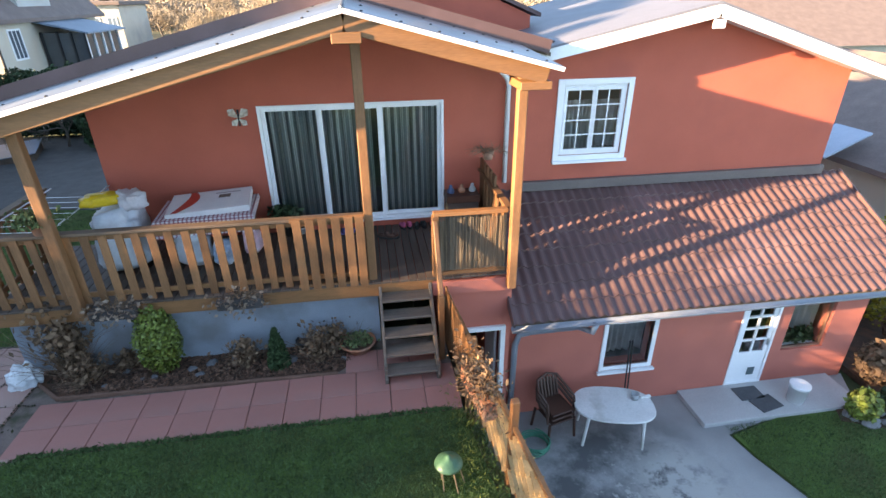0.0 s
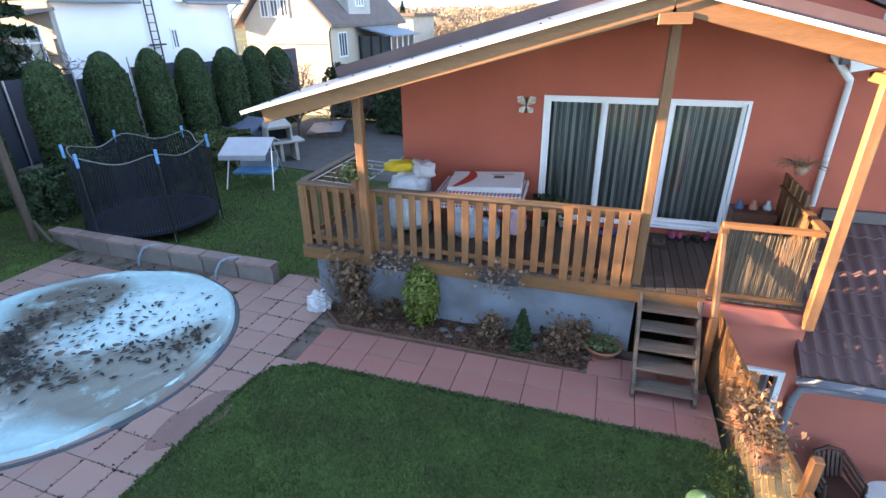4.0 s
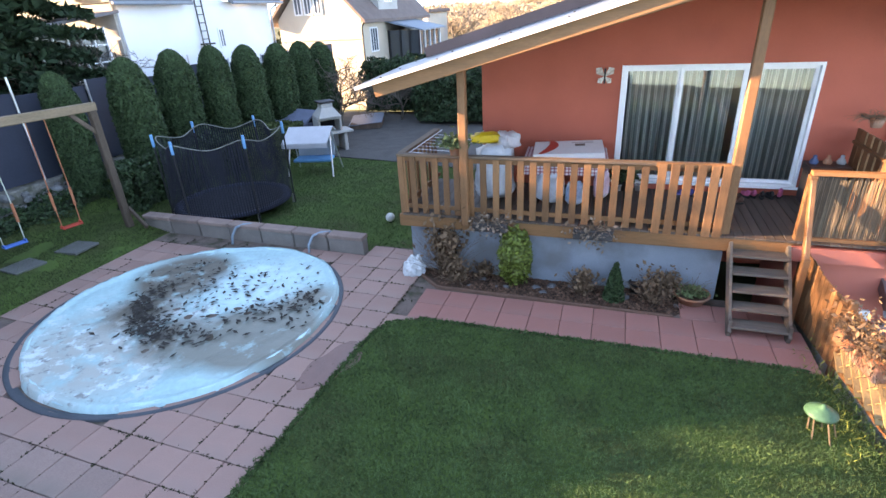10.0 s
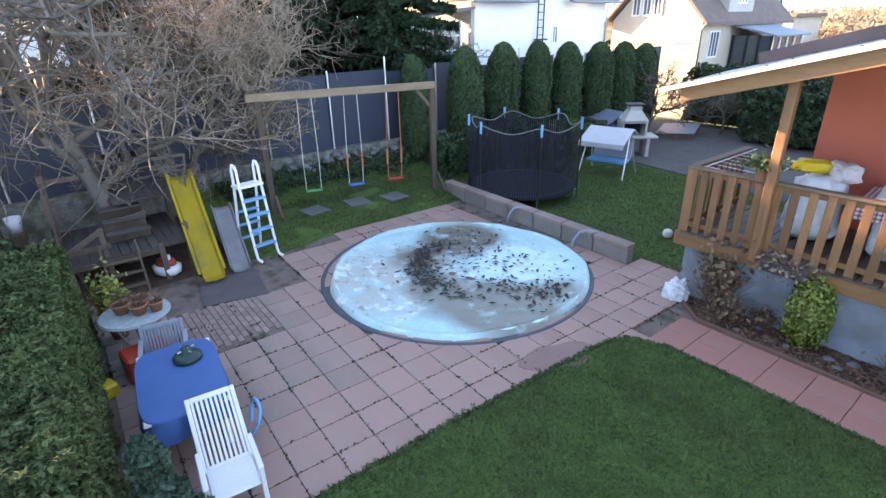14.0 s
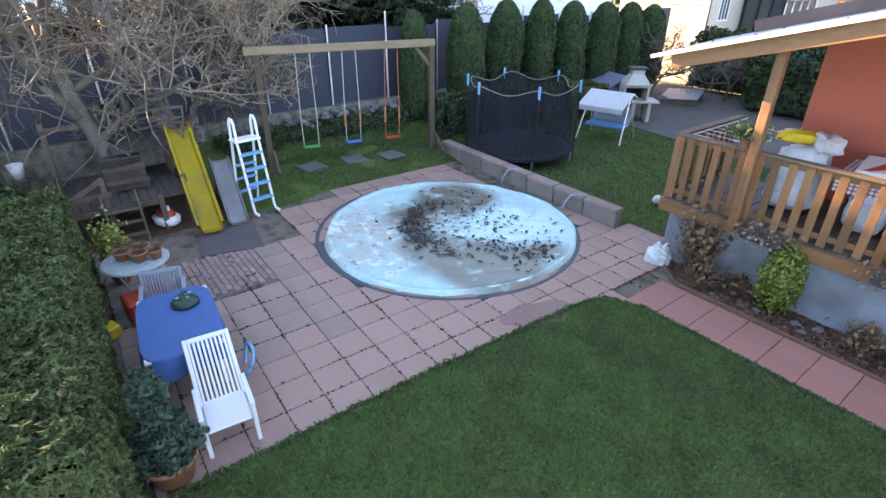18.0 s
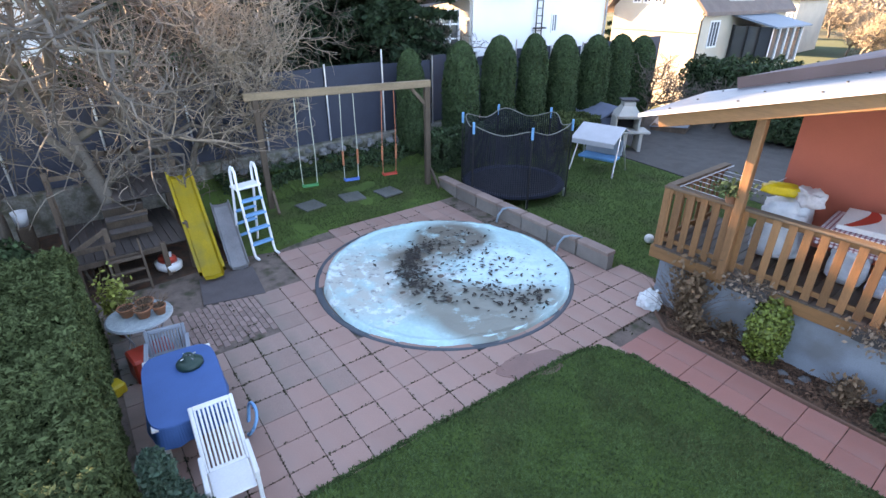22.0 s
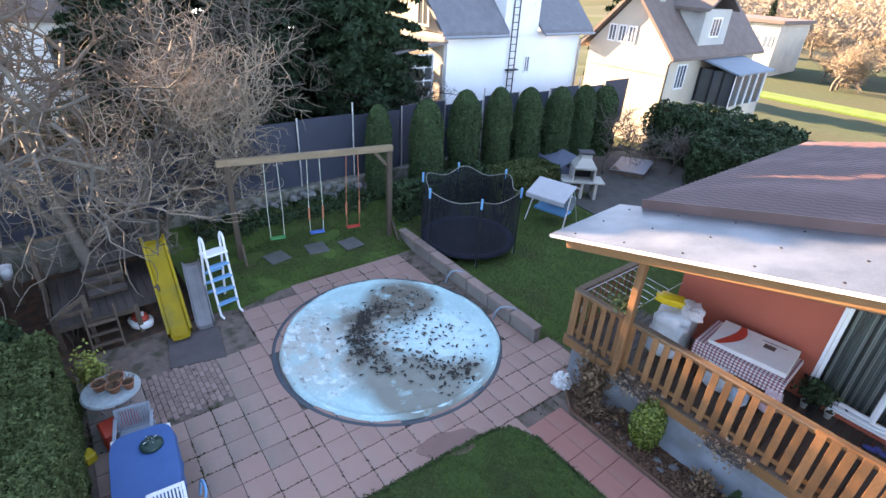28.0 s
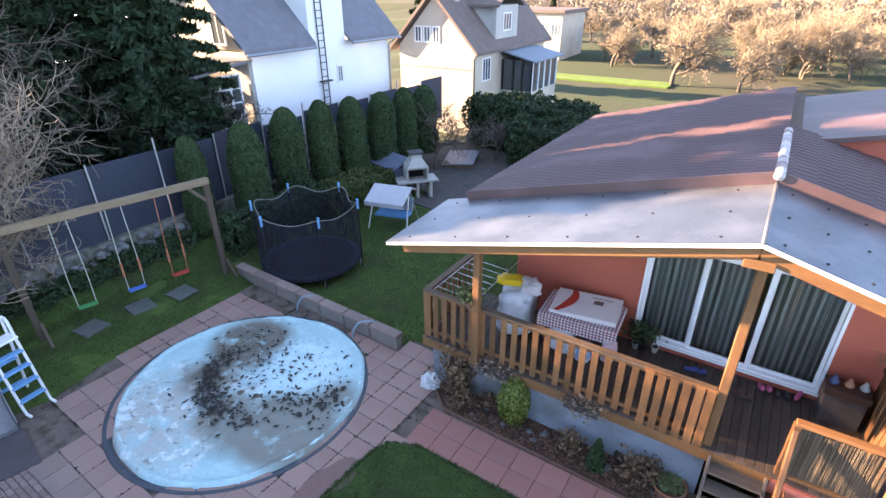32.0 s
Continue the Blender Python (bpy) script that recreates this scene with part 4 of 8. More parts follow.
def cover_mat():
    m = mat("pool_cover", (0.355, 0.60, 0.61), 0.4, 0.14, 1.6, 14, 0.5, spec=0.5)
    nt = m.node_tree
    n, l = nt.nodes, nt.links
    co = n.new("ShaderNodeTexCoord")

    def near(x, y, r0, r1):
        d = n.new("ShaderNodeVectorMath")
        d.operation = "DISTANCE"
        d.inputs[1].default_value = (x, y, 0)
        l.new(co.outputs["Object"], d.inputs[0])
        r = n.new("ShaderNodeMapRange")
        r.inputs["From Min"].default_value, r.inputs["From Max"].default_value = r0, r1
        r.inputs["To Min"].default_value, r.inputs["To Max"].default_value = 1, 0
        l.new(d.outputs["Value"], r.inputs["Value"])
        return r.outputs["Result"]

    def both(op, a, b):
        k = n.new("ShaderNodeMath")
        k.operation, k.use_clamp = op, True
        for i, v in enumerate((a, b)):
            if isinstance(v, float):
                k.inputs[i].default_value = v
            else:
                l.new(v, k.inputs[i])
        return k.outputs[0]

    def noisy(scale, lo, hi, detail=8.0):
        t = n.new("ShaderNodeTexNoise")
        t.inputs["Scale"].default_value, t.inputs["Detail"].default_value, t.inputs["Roughness"].default_value = scale, detail, 0.65
        l.new(co.outputs["Object"], t.inputs["Vector"])
        r = n.new("ShaderNodeMapRange")
        r.inputs["From Min"].default_value, r.inputs["From Max"].default_value = lo, hi
        l.new(t.outputs["Fac"], r.inputs["Value"])
        return r.outputs["Result"]

    def blend(fac, a, col):
        x = n.new("ShaderNodeMix")
        x.data_type = "RGBA"
        l.new(fac, x.inputs[0])
        l.new(a, x.inputs[6])
        x.inputs[7].default_value = (*col, 1)
        return x.outputs[2]

    b = n["Principled BSDF"]
    out = b.inputs["Base Color"].links[0].from_socket
    # pale cloudy dirt on one half, folded film showing through
    silt = both("MULTIPLY", near(-1.3, -0.4, 0.9, 1.7), noisy(1.7, 0.36, 0.52))
    out = blend(both("MULTIPLY", silt, 0.85), out, (0.46, 0.45, 0.40))
    out = blend(both("MULTIPLY", near(-1.3, -0.4, 1.3, 2.1), noisy(4.2, 0.53, 0.60)), out, (0.62, 0.74, 0.74))
    out = blend(both("MULTIPLY", near(-1.2, -0.4, 1.3, 2.0), noisy(6.5, 0.57, 0.64)), out, (0.25, 0.27, 0.26))
    # settled mud: a brown field, a wide grey one and spots by the leaves
    mud = both("MAXIMUM", near(0.05, 1.5, 0.75, 1.15), both("MAXIMUM", near(-0.75, 0.55, 0.35, 0.8), near(-0.35, -0.7, 0.3, 0.75)))
    out = blend(both("MULTIPLY", both("MULTIPLY", mud, noisy(2.6, 0.32, 0.46)), 1.0), out, (0.16, 0.145, 0.115))
    grey = both("MAXIMUM", near(0.85, -1.4, 0.85, 1.2), both("MAXIMUM", near(0.1, -1.2, 0.4, 0.9), near(1.75, -0.9, 0.35, 0.75)))
    out = blend(both("MULTIPLY", both("MULTIPLY", grey, noisy(2.2, 0.30, 0.44)), 1.0), out, (0.215, 0.225, 0.19))
    # the clean wet field
    wet = both("MULTIPLY", near(1.25, 0.35, 0.6, 1.15), noisy(2.4, 0.34, 0.48))
    out = blend(wet, out, (0.50, 0.745, 0.77))
    # a dark crescent of leaf mould
    arc = both("SUBTRACT", near(0.6, 0.3, 1.5, 1.72), near(0.6, 0.3, 1.05, 1.35))
    arc = both("MULTIPLY", both("MULTIPLY", arc, near(-0.65, 0.1, 0.9, 1.45)), noisy(5.0, 0.46, 0.60))
    out = blend(arc, out, (0.055, 0.05, 0.042))
    out = blend(both("MULTIPLY", near(0.6, -0.1, 1.2, 2.1), noisy(9.0, 0.58, 0.68)), out, (0.21, 0.20, 0.175))
    l.new(out, b.inputs["Base Color"])
    return m


pool = thing("pool", "round sunken garden pool under a dirty pale blue cover", "pool", pose(PC[0], PC[1], 0, 0, 0, 48))
r = random.Random(2)
v, f = [], []
NR, NA = 46, 120
for i in range(NR + 1):
    q = i / NR
    for k in range(NA):
        a = 2 * math.pi * k / NA
        rad = PR * q * (1 + 0.012 * math.sin(3 * a + 1) * q + 0.006 * math.sin(11 * a) * q)
        x, y = rad * math.cos(a) + 0.04, rad * math.sin(a) + 0.04
        z = 0.075 - 0.05 * (1 - q ** 3) + (0.03 * noise.noise((x * 2.2, y * 2.2, 0)) + 0.05 * (0.4 - abs(noise.noise((x * 3.2 + y, y * 4.2, 3)))) + 0.01 * noise.noise((x * 9, y * 9, 5))) * (1 - 0.5 * q)
        if q > 0.93:
            z += 0.03 * math.sin((q - 0.93) / 0.07 * math.pi) + 0.008 * math.sin(40 * a + 5 * math.sin(3 * a))
        if i == NR:
            z = 0.01
        v.append((x, y, z))
for i in range(NR):
    for k in range(NA):
        f.append((i * NA + k, (i + 1) * NA + k, (i + 1) * NA + (k + 1) % NA, i * NA + (k + 1) % NA))
me = raw("cover", v, f, cover_mat())
me.polygons.foreach_set("use_smooth", [True] * len(me.polygons))
part("cover", me, None, pool, "pale blue bubble sheet with mud and leaves")
bm = bmesh.new()
lathe(bm, [(PR + 0.09, -0.05), (PR + 0.09, 0.05), (PR + 0.07, 0.062), (PR - 0.04, 0.03), (PR - 0.06, -0.05)], 96, ring_only=True)
part("rim", bm, mat("dark_pool_rim", (0.06, 0.075, 0.09), 0.6, 0.2, 3, 40, 0.1), pool, "dark pool rim", smooth=True)
bm = bmesh.new()
lathe(bm, [(PR - 0.14, 0.06), (PR - 0.1, 0.1), (PR - 0.05, 0.07), (PR - 0.07, 0.03)], 96, ring_only=True)
for w in bm.verts:
    a = math.atan2(w.co.y, w.co.x)
    k = 1 + 0.014 * math.sin(3 * a + 1) + 0.012 * noise.noise((math.cos(a) * 4, math.sin(a) * 4, 1)) + 0.006 * noise.noise((math.cos(a) * 14, math.sin(a) * 14, 2))
    w.co = Vector((w.co.x * k + 0.04, w.co.y * k + 0.04, w.co.z + 0.02 * noise.noise((math.cos(a) * 9, math.sin(a) * 9, 4))))
part("hem", bm, mat("cover_hem", (0.46, 0.72, 0.76), 0.4, 0.15, 6, 30, 0.2), pool, "turned-up cover hem", smooth=True)
# dead leaves lying on the cover
g = np.random.default_rng(11)
c = []
while len(c) < 640:
    k = g.random()
    if k < 0.45:
        a, rr = g.normal(3.35, 0.6), g.normal(1.38, 0.16)
        p = (0.6 + rr * math.cos(a), 0.3 + rr * math.sin(a))
    elif k < 0.68:
        p = (g.normal(1.6, 0.5), g.normal(-0.9, 0.35))
    else:
        p = (g.normal(0.6, 0.75), g.normal(0.5, 0.85))
    if math.hypot(*p) < PR - 0.2:
        c.append((p[0], p[1], 0.055 + 0.03 * (math.hypot(*p) / PR) ** 3 + g.uniform(0, 0.012)))
ob = new("dead_leaves", leaf_mesh("dead_leaves", np.array(c), np.tile([0, 0, 1.0], (len(c), 1)), 0.05, mat("black_leaf", (0.035, 0.03, 0.026), 0.9, 0.4, 8, 40, 0.0), g, 2.3, 0.12))
ob.matrix_basis = pose(PC[0], PC[1], 0.012, 0, 0, 48)
tagged(ob, "wet black leaves scattered on the pool cover", "leaves", kind="stuff")

# ---- kerb wall with its hoses ----
kerb = thing("kerb_wall", "low wall of old concrete blocks beside the pool", "low wall", kind="structure")
K0, K1 = Vector((-7.15, 0.66, 0)), Vector((-1.13, 0.49, 0))
n = 7
for i in range(n):
    a, b = K0.lerp(K1, i / n), K0.lerp(K1, (i + 1) / n - 0.006)
    bm = bmesh.new()
    beam(bm, (a.x, a.y, 0.14), (b.x, b.y, 0.14), 0.2, 0.38, 0.012)
    part("block", bm, KERB, kerb)
    bm = bmesh.new()
    beam(bm, (a.x, a.y, 0.375), (b.x, b.y, 0.375), 0.27, 0.085, 0.012)
    part("coping", bm, mat("pinkish_coping", (0.29, 0.20, 0.17), 0.9, 0.25, 3, 50, 0.3, tint=(0.22, 0.17, 0.15), stain=0.4, island=0.12), kerb)
for x, y in ((-4.25, 0.42), (-2.25, 0.36)):
    bm = bmesh.new()
    tube(bm, [(x - 0.12, y - 0.16, 0.02), (x - 0.13, y - 0.1, 0.2), (x - 0.05, y - 0.02, 0.38), (x + 0.08, y + 0.1, 0.42), (x + 0.28, y + 0.26, 0.38), (x + 0.36, y + 0.3, 0.3)], 0.028, 10)
    solid("hose", bm, mat("grey_hose", (0.22, 0.30, 0.36), 0.5, 0.15, 20, 60, 0.2), "grey-blue pool hose over the low wall", "hose", group="pool hoses", smooth=True)

# ---- swing frame with three swings ----
SX, SY0, SY1, SZ = 0.0, -4.42, 0.0, 2.82
SWING = pose(-7.38, 0.33, 0.2, 0, 0, -11.9)
sw = thing("play_swing_set", "weathered timber swing set standing on the lawn", "swing set", SWING)
for y in (SY0, SY1):
    part("post", boxes((SX - 0.075, SX + 0.075, y - 0.075, y + 0.075, -0.02, SZ - 0.08), bev=0.015), OLDWOOD, sw)
    s = 1 if y < 0 else -1
    bm = bmesh.new()
    beam(bm, (SX, y, SZ - 0.6), (SX, y + s * 0.45, SZ - 0.1), 0.06, 0.09, 0.006)
    part("brace", bm, OLDWOOD, sw)
    bm = bmesh.new()
    beam(bm, (SX + 0.03, y + 0.08, 0.45), (SX + 0.55, y + 0.1, 0.02), 0.06, 0.09, 0.006)
    part("foot_brace", bm, OLDWOOD, sw)
# beam coloured about twice as light as the posts, as though sunlit
part("crossbeam", boxes((SX - 0.07, SX + 0.07, SY0 - 0.25, SY1 + 0.1, SZ - 0.1, SZ + 0.08), bev=0.015), mat("lit_timber", (0.24, 0.17, 0.11), 0.8, 0.3, 2, 18, 0.2, stretch=(4, 0.8, 4)), sw)


def swing(y, seat_mat, rope_mat, label, x=SX - 0.12):
    s = thing("swing", label, "swing", SWING @ pose(x, y, 0.1), "swings on the frame")
    bm = bmesh.new()
    box(bm, -0.09, 0.09, -0.21, 0.21, 0.30, 0.335, 0.015)
    for sy in (-1, 1):
        box(bm, -0.06, 0.06, sy * 0.19 - 0.02, sy * 0.19 + 0.02, 0.33, 0.38, 0.01)
    part("seat", bm, seat_mat, s)
    for sy in (-1, 1):
        bm = bmesh.new()
        tube(bm, [(0, sy * 0.19, 0.36), (0.05, sy * 0.2, 1.1), (0.12, sy * 0.17, SZ - 0.2)], 0.011, 6)
        part("rope", bm, rope_mat, s)
        if rope_mat is ROPEO or seat_mat is BLUEP:
            bm = bmesh.new()
            tube(bm, [(0.02, sy * 0.2, 0.75), (0.05, sy * 0.2, 1.15)], 0.028, 8)
            part("grip", bm, ROPEO, s, "orange foam grip")


swing(-3.35, GREENP, ROPEG, "green plastic swing seat on pale ropes")
swing(-2.22, BLUEP, ROPEG, "blue plastic swing seat on pale ropes")
swing(-1.12, REDP, ROPEO, "red plastic swing seat on orange ropes")
for i, (x, y, a) in enumerate(((-7.8, -3.15, 8), (-7.72, -1.98, -6), (-7.45, -1.0, 4))):
    solid("stepping_slab", boxes((-0.3, 0.3, -0.3, 0.3, -0.03, 0.025), bev=0.01), mat("grey_slab", (0.115, 0.12, 0.11), 0.9, 0.25, 3, 60, 0.3), "grey concrete slab sunk in the lawn under the swings", "slab", pose(x, y, rear_z(x, y) + 0.01, 0, 0, a), "slabs under the swings")

# ---- slides, pool ladder, rubber mat ----


def slide(name, label, p0, p1, w, hgt, material, rim=0.05):
    """A chute from the top p0 down to the foot p1 with a flattened run-out."""
    s = thing(name, label, "slide", pose(0, 0, 0))
    p0, p1 = Vector(p0), Vector(p1)
    d = p1 - p0
    side = Vector((-d.y, d.x, 0)).normalized()
    rows = []
    for k in range(13):
        q = k / 12
        drop = q if q < 0.08 else q
        z = p0.z + (p1.z - p0.z) * min(1, (0.0 if q < 0.07 else (q - 0.07) / 0.83)) if q < 0.9 else p1.z + 0.0
        rows.append(Vector((p0.x + d.x * q, p0.y + d.y * q, z)))
    prof = [(-w / 2 - rim, hgt), (-w / 2, hgt), (-w / 2 + 0.03, 0.02), (0, 0), (w / 2 - 0.03, 0.02), (w / 2, hgt), (w / 2 + rim, hgt)]
    bm = bmesh.new()
    vs = [[bm.verts.new(c + side * u + Vector((0, 0, h))) for u, h in prof] for c in rows]
    for r0, r1 in zip(vs, vs[1:]):
        for k in range(len(prof) - 1):
            bm.faces.new((r0[k], r0[k + 1], r1[k + 1], r1[k]))
    bmesh.ops.solidify(bm, geom=bm.faces[:], thickness=0.015)
    part("chute", bm, material, s, smooth=False)
    return s


slide("slide", "yellow plastic garden slide, leaning on the play tower", (-7.5, -6.1, 1.72), (-5.6, -6.2, 0.12), 0.40, 0.13, YELLOW)
s2 = slide("slide", "grey sheet-metal slide beside the yellow one", (-7.45, -5.42, 0.92), (-5.78, -5.64, 0.06), 0.36, 0.08, mat("dull_sheet_metal", (0.45, 0.45, 0.46), 0.45, 0.2, 4, 40, 0.1, metal=0.5), 0.02)
part("support", boxes((-7.5, -7.44, -5.6, -5.25, 0.0, 0.92), bev=0.005), OLDWOOD, s2)
lad = thing("pool_ladder", "white and blue pool ladder standing on the lawn edge", "ladder", pose(-6.5, -5.05, 0.05, 0, 0, 8) @ Matrix.Diagonal((1.0, 1.1, 1.24, 1)))
for sy in (-0.21, 0.21):
    for sx, nm in ((0.36, "rail"), (-0.36, "rear_rail")):
        bm = bmesh.new()
        tube(bm, [(sx * 1.15 + (0.14 if sx > 0 else -0.1), sy, 0.03), (sx * 1.12, sy, 0.03), (sx, sy, 0.12), (0.12 * np.sign(sx), sy, 1.2), (0.1 * np.sign(sx), sy, 1.5), (0.03 * np.sign(sx), sy, 1.58)], 0.026, 8)
        part(nm, bm, WHITE, lad, "white tube", smooth=True)
for k in range(4):
    q = (k + 0.5) / 4.3
    x = 0.36 - 0.24 * q
    part("tread", boxes((x - 0.07, x + 0.07, -0.21, 0.21, 0.12 + q * 1.08 - 0.015, 0.12 + q * 1.08 + 0.02), bev=0.008), mat("light_blue_plastic", (0.10, 0.36, 0.62), 0.4, 0.1, 4, 40, 0.0), lad, "light blue tread")
    if k < 3:
        part("rear_tread", boxes((-x - 0.05, -x + 0.05, -0.21, 0.21, 0.12 + q * 1.08 - 0.015, 0.12 + q * 1.08 + 0.015), bev=0.008), mat("light_blue_plastic", (0.10, 0.36, 0.62)), lad)
part("platform", boxes((-0.16, 0.16, -0.25, 0.25, 1.2, 1.24), bev=0.01), WHITE, lad)
bm = bmesh.new()
prism(bm, [(-5.86, -6.45), (-5.78, -5.4), (-4.58, -5.57), (-4.85, -6.63)], 0.0, 0.055)
solid("rubber_mat", bm, mat("grey_rubber", (0.10, 0.085, 0.085), 0.95, 0.25, 4, 60, 0.4), "dark grey rubber mat at the foot of the slides", "mat")

# ---- play tower ----
tw = thing("play_tower", "weathered wooden play tower with platforms and a ladder", "play tower", pose(-7.85, -7.25, 0))
BRD = mat("grey_brown_boards", (0.07, 0.056, 0.05), 0.85, 0.3, 2, 20, 0.2, stretch=(1, 6, 6), island=0.2)
for x, y, h in ((1.25, -1.05, 0.95), (1.3, 0.42, 0.74), (-0.9, -1.1, 1.9), (-0.2, 1.15, 2.1), (-1.35, 1.1, 2.1), (-1.4, -0.1, 2.1)):
    part("post", boxes((x - 0.05, x + 0.05, y - 0.05, y + 0.05, -0.02, h), bev=0.008), OLDWOOD, tw)
for k in range(12):
    y = -1.05 + k * 0.165
    part("board", boxes((-0.9, 1.3, y, y + 0.155, 0.66, 0.695), bev=0.004), BRD, tw)
for k in range(8):
    y = -0.08 + k * 0.155
    part("upper_board", boxes((-1.4, 0.15, y, y + 0.145, 1.34, 1.375), bev=0.004), BRD, tw)
for a, b in (((1.3, -1.05, 0.62), (1.3, 0.42, 0.62)), ((-0.9, -1.1, 0.62), (1.25, -1.1, 0.62)), ((-0.2, 0.42, 0.62), (1.3, 0.42, 0.62)), ((1.28, -1.05, 0.92), (1.28, -0.35, 0.92)), ((-1.4, -0.1, 2.0), (-1.4, 1.1, 2.0)), ((-1.35, 1.12, 2.0), (-0.2, 1.15, 2.0)), ((-0.9, -1.1, 1.75), (-0.9, -0.1, 1.75)), ((0.3, -0.1, 1.05), (0.3, 0.42, 1.1)), ((-1.35, -0.1, 1.3), (-0.2, -0.1, 1.3))):
    bm = bmesh.new()
    beam(bm, a, b, 0.04, 0.1, 0.005)
    part("rail", bm, OLDWOOD, tw)
for k in range(4):
    part("picket", boxes((-1.42, -1.38, 0.05 + k * 0.28, 0.15 + k * 0.28, 1.37, 2.05), bev=0.004), BRD, tw)
# broad steps between the two platforms and a railed corner by the hedge
for k in range(3):
    z, x = 0.88 + 0.17 * k, 0.45 - 0.28 * k
    part("step_board", boxes((x, x + 0.26, -0.35, 0.4, z, z + 0.035), bev=0.004), BRD, tw)
    part("step_riser", boxes((x, x + 0.03, -0.35, 0.4, 0.69, z), bev=0.003), OLDWOOD, tw)
for x, y, h in ((0.1, -1.1, 1.75), (1.22, -0.45, 1.25)):
    part("post", boxes((x - 0.045, x + 0.045, y - 0.045, y + 0.045, 0.0, h), bev=0.008), OLDWOOD, tw)
for a, b in (((-0.9, -1.1, 1.2), (1.25, -1.1, 0.95)), ((-0.9, -1.1, 1.7), (0.1, -1.1, 1.7)), ((1.25, -1.05, 0.9), (1.22, -0.45, 1.2))):
    bm = bmesh.new()
    beam(bm, a, b, 0.035, 0.09, 0.005)
    part("rail", bm, OLDWOOD, tw)
for k in range(5):
    part("side_board", boxes((-0.95 + 0.22 * k, -0.75 + 0.22 * k, 1.17, 1.2, 0.7, 1.34), bev=0.004), BRD, tw)
part("post", boxes((1.2, 1.3, 0.86, 0.96, -0.02, 1.05), bev=0.008), OLDWOOD, tw)
part("post", boxes((0.1, 0.2, 1.08, 1.18, -0.02, 2.05), bev=0.008), OLDWOOD, tw)
lx = 1.36
for sy in (-0.55, 0.02):
    bm = bmesh.new()
    beam(bm, (lx + 0.32, sy, 0.0), (lx - 0.05, sy, 0.95), 0.04, 0.08, 0.005)
    part("ladder_rail", bm, OLDWOOD, tw)
for k in range(3):
    z = 0.17 + k * 0.22
    part("rung", boxes((lx + 0.2 - 0.085 * k, lx + 0.3 - 0.085 * k, -0.55, 0.02, z, z + 0.035), bev=0.005), OLDWOOD, tw)
part("back_panel", boxes((-0.88, 0.2, -1.16, -1.12, 0.7, 1.1), bev=0.004), BRD, tw)
bm = bmesh.new()
r = random.Random(8)
for k in range(22):
    x0, y0 = r.uniform(-0.6, 1.1), r.uniform(-0.95, -0.6)
    tube(bm, [(x0, y0, 0.02), (x0 + r.uniform(-0.2, 0.2), y0 + r.uniform(-0.1, 0.1), r.uniform(0.4, 0.62))], 0.016, 5)
solid("stick_pile", bm, BARK, "bundle of brown sticks under the play platform", "sticks", pose(-7.85, -7.25, 0))
toy = thing("toy_boat", "white and red plastic ride-on toy under the platform", "toy", pose(-6.75, -6.8, 0.0, 0, 0, 30))
bm = bmesh.new()
lathe(bm, [(0.16, 0.02), (0.25, 0.08), (0.27, 0.2), (0.2, 0.24)], 18, m=Matrix.Diagonal((1.15, 0.85, 1, 1)))
part("hull", bm, WHITE, toy, smooth=True)
bm = bmesh.new()
lathe(bm, [(0.2, 0.24), (0.18, 0.33), (0.07, 0.37)], 14, m=Matrix.Diagonal((1.1, 0.8, 1, 1)))
part("seat", bm, REDP, toy, "red seat", smooth=True)
bm = bmesh.new()
tube(bm, [(0.1, 0, 0.3), (0.12, 0, 0.45)], 0.03, 8)
part("handle", bm, WHITE, toy)
lan = thing("bucket", "white plastic bucket hanging by the play tower", "bucket", pose(-9.3, -9.0, 0.72))
bm = bmesh.new()
lathe(bm, [(0.11, 0.0), (0.15, 0.32), (0.13, 0.32), (0.1, 0.03)], 18)
part("body", bm, WHITE, lan, smooth=True)
part("stump", boxes((-0.14, 0.14, -0.14, 0.14, -0.74, 0.0), bev=0.03), OLDWOOD, lan)

# ---- trampoline ----
TC, TR = (-5.85, 2.28), 1.42
tr = thing("trampoline", "round black trampoline with a safety net and blue pole caps", "trampoline", pose(TC[0], TC[1], 0))
bm = bmesh.new()
lathe(bm, [(TR, 0.24), (TR + 0.05, 0.27), (TR + 0.03, 0.32), (TR - 0.16, 0.32), (TR - 0.18, 0.29)], 48, ring_only=True)
part("pad", bm, mat("dark_blue_pad", (0.02, 0.03, 0.06), 0.7, 0.2, 5, 40, 0.1), tr, smooth=True)
bm = bmesh.new()
lathe(bm, [(TR - 0.17, 0.285), (TR - 0.17, 0.295)], 48)
part("mat", bm, mat("black_jump_mat", (0.012, 0.014, 0.02), 0.8, 0.2, 5, 60, 0.1), tr)
for k in range(6):
    a = math.radians(-92 + 62 * k)
    x, y = (TR + 0.1) * math.cos(a), (TR + 0.1) * math.sin(a)
    p = part("pole", tube(bmesh.new(), [(x, y, 0.0), (x, y, 2.16)], 0.022, 8), BLACK, tr)
    part("pole_cap", tube(bmesh.new(), [(x, y, 1.88), (x, y, 2.18)], 0.034, 8), mat("light_blue_plastic", (0.10, 0.36, 0.62)), p, "light blue foam cap")
    part("leg", tube(bmesh.new(), [(x * 0.97, y * 0.97, 0.02), (x * 0.97, y * 0.97, 0.26)], 0.03, 8), STEEL, tr)
# net: crossed strands
bm = bmesh.new()
NV, NH = 150, 30


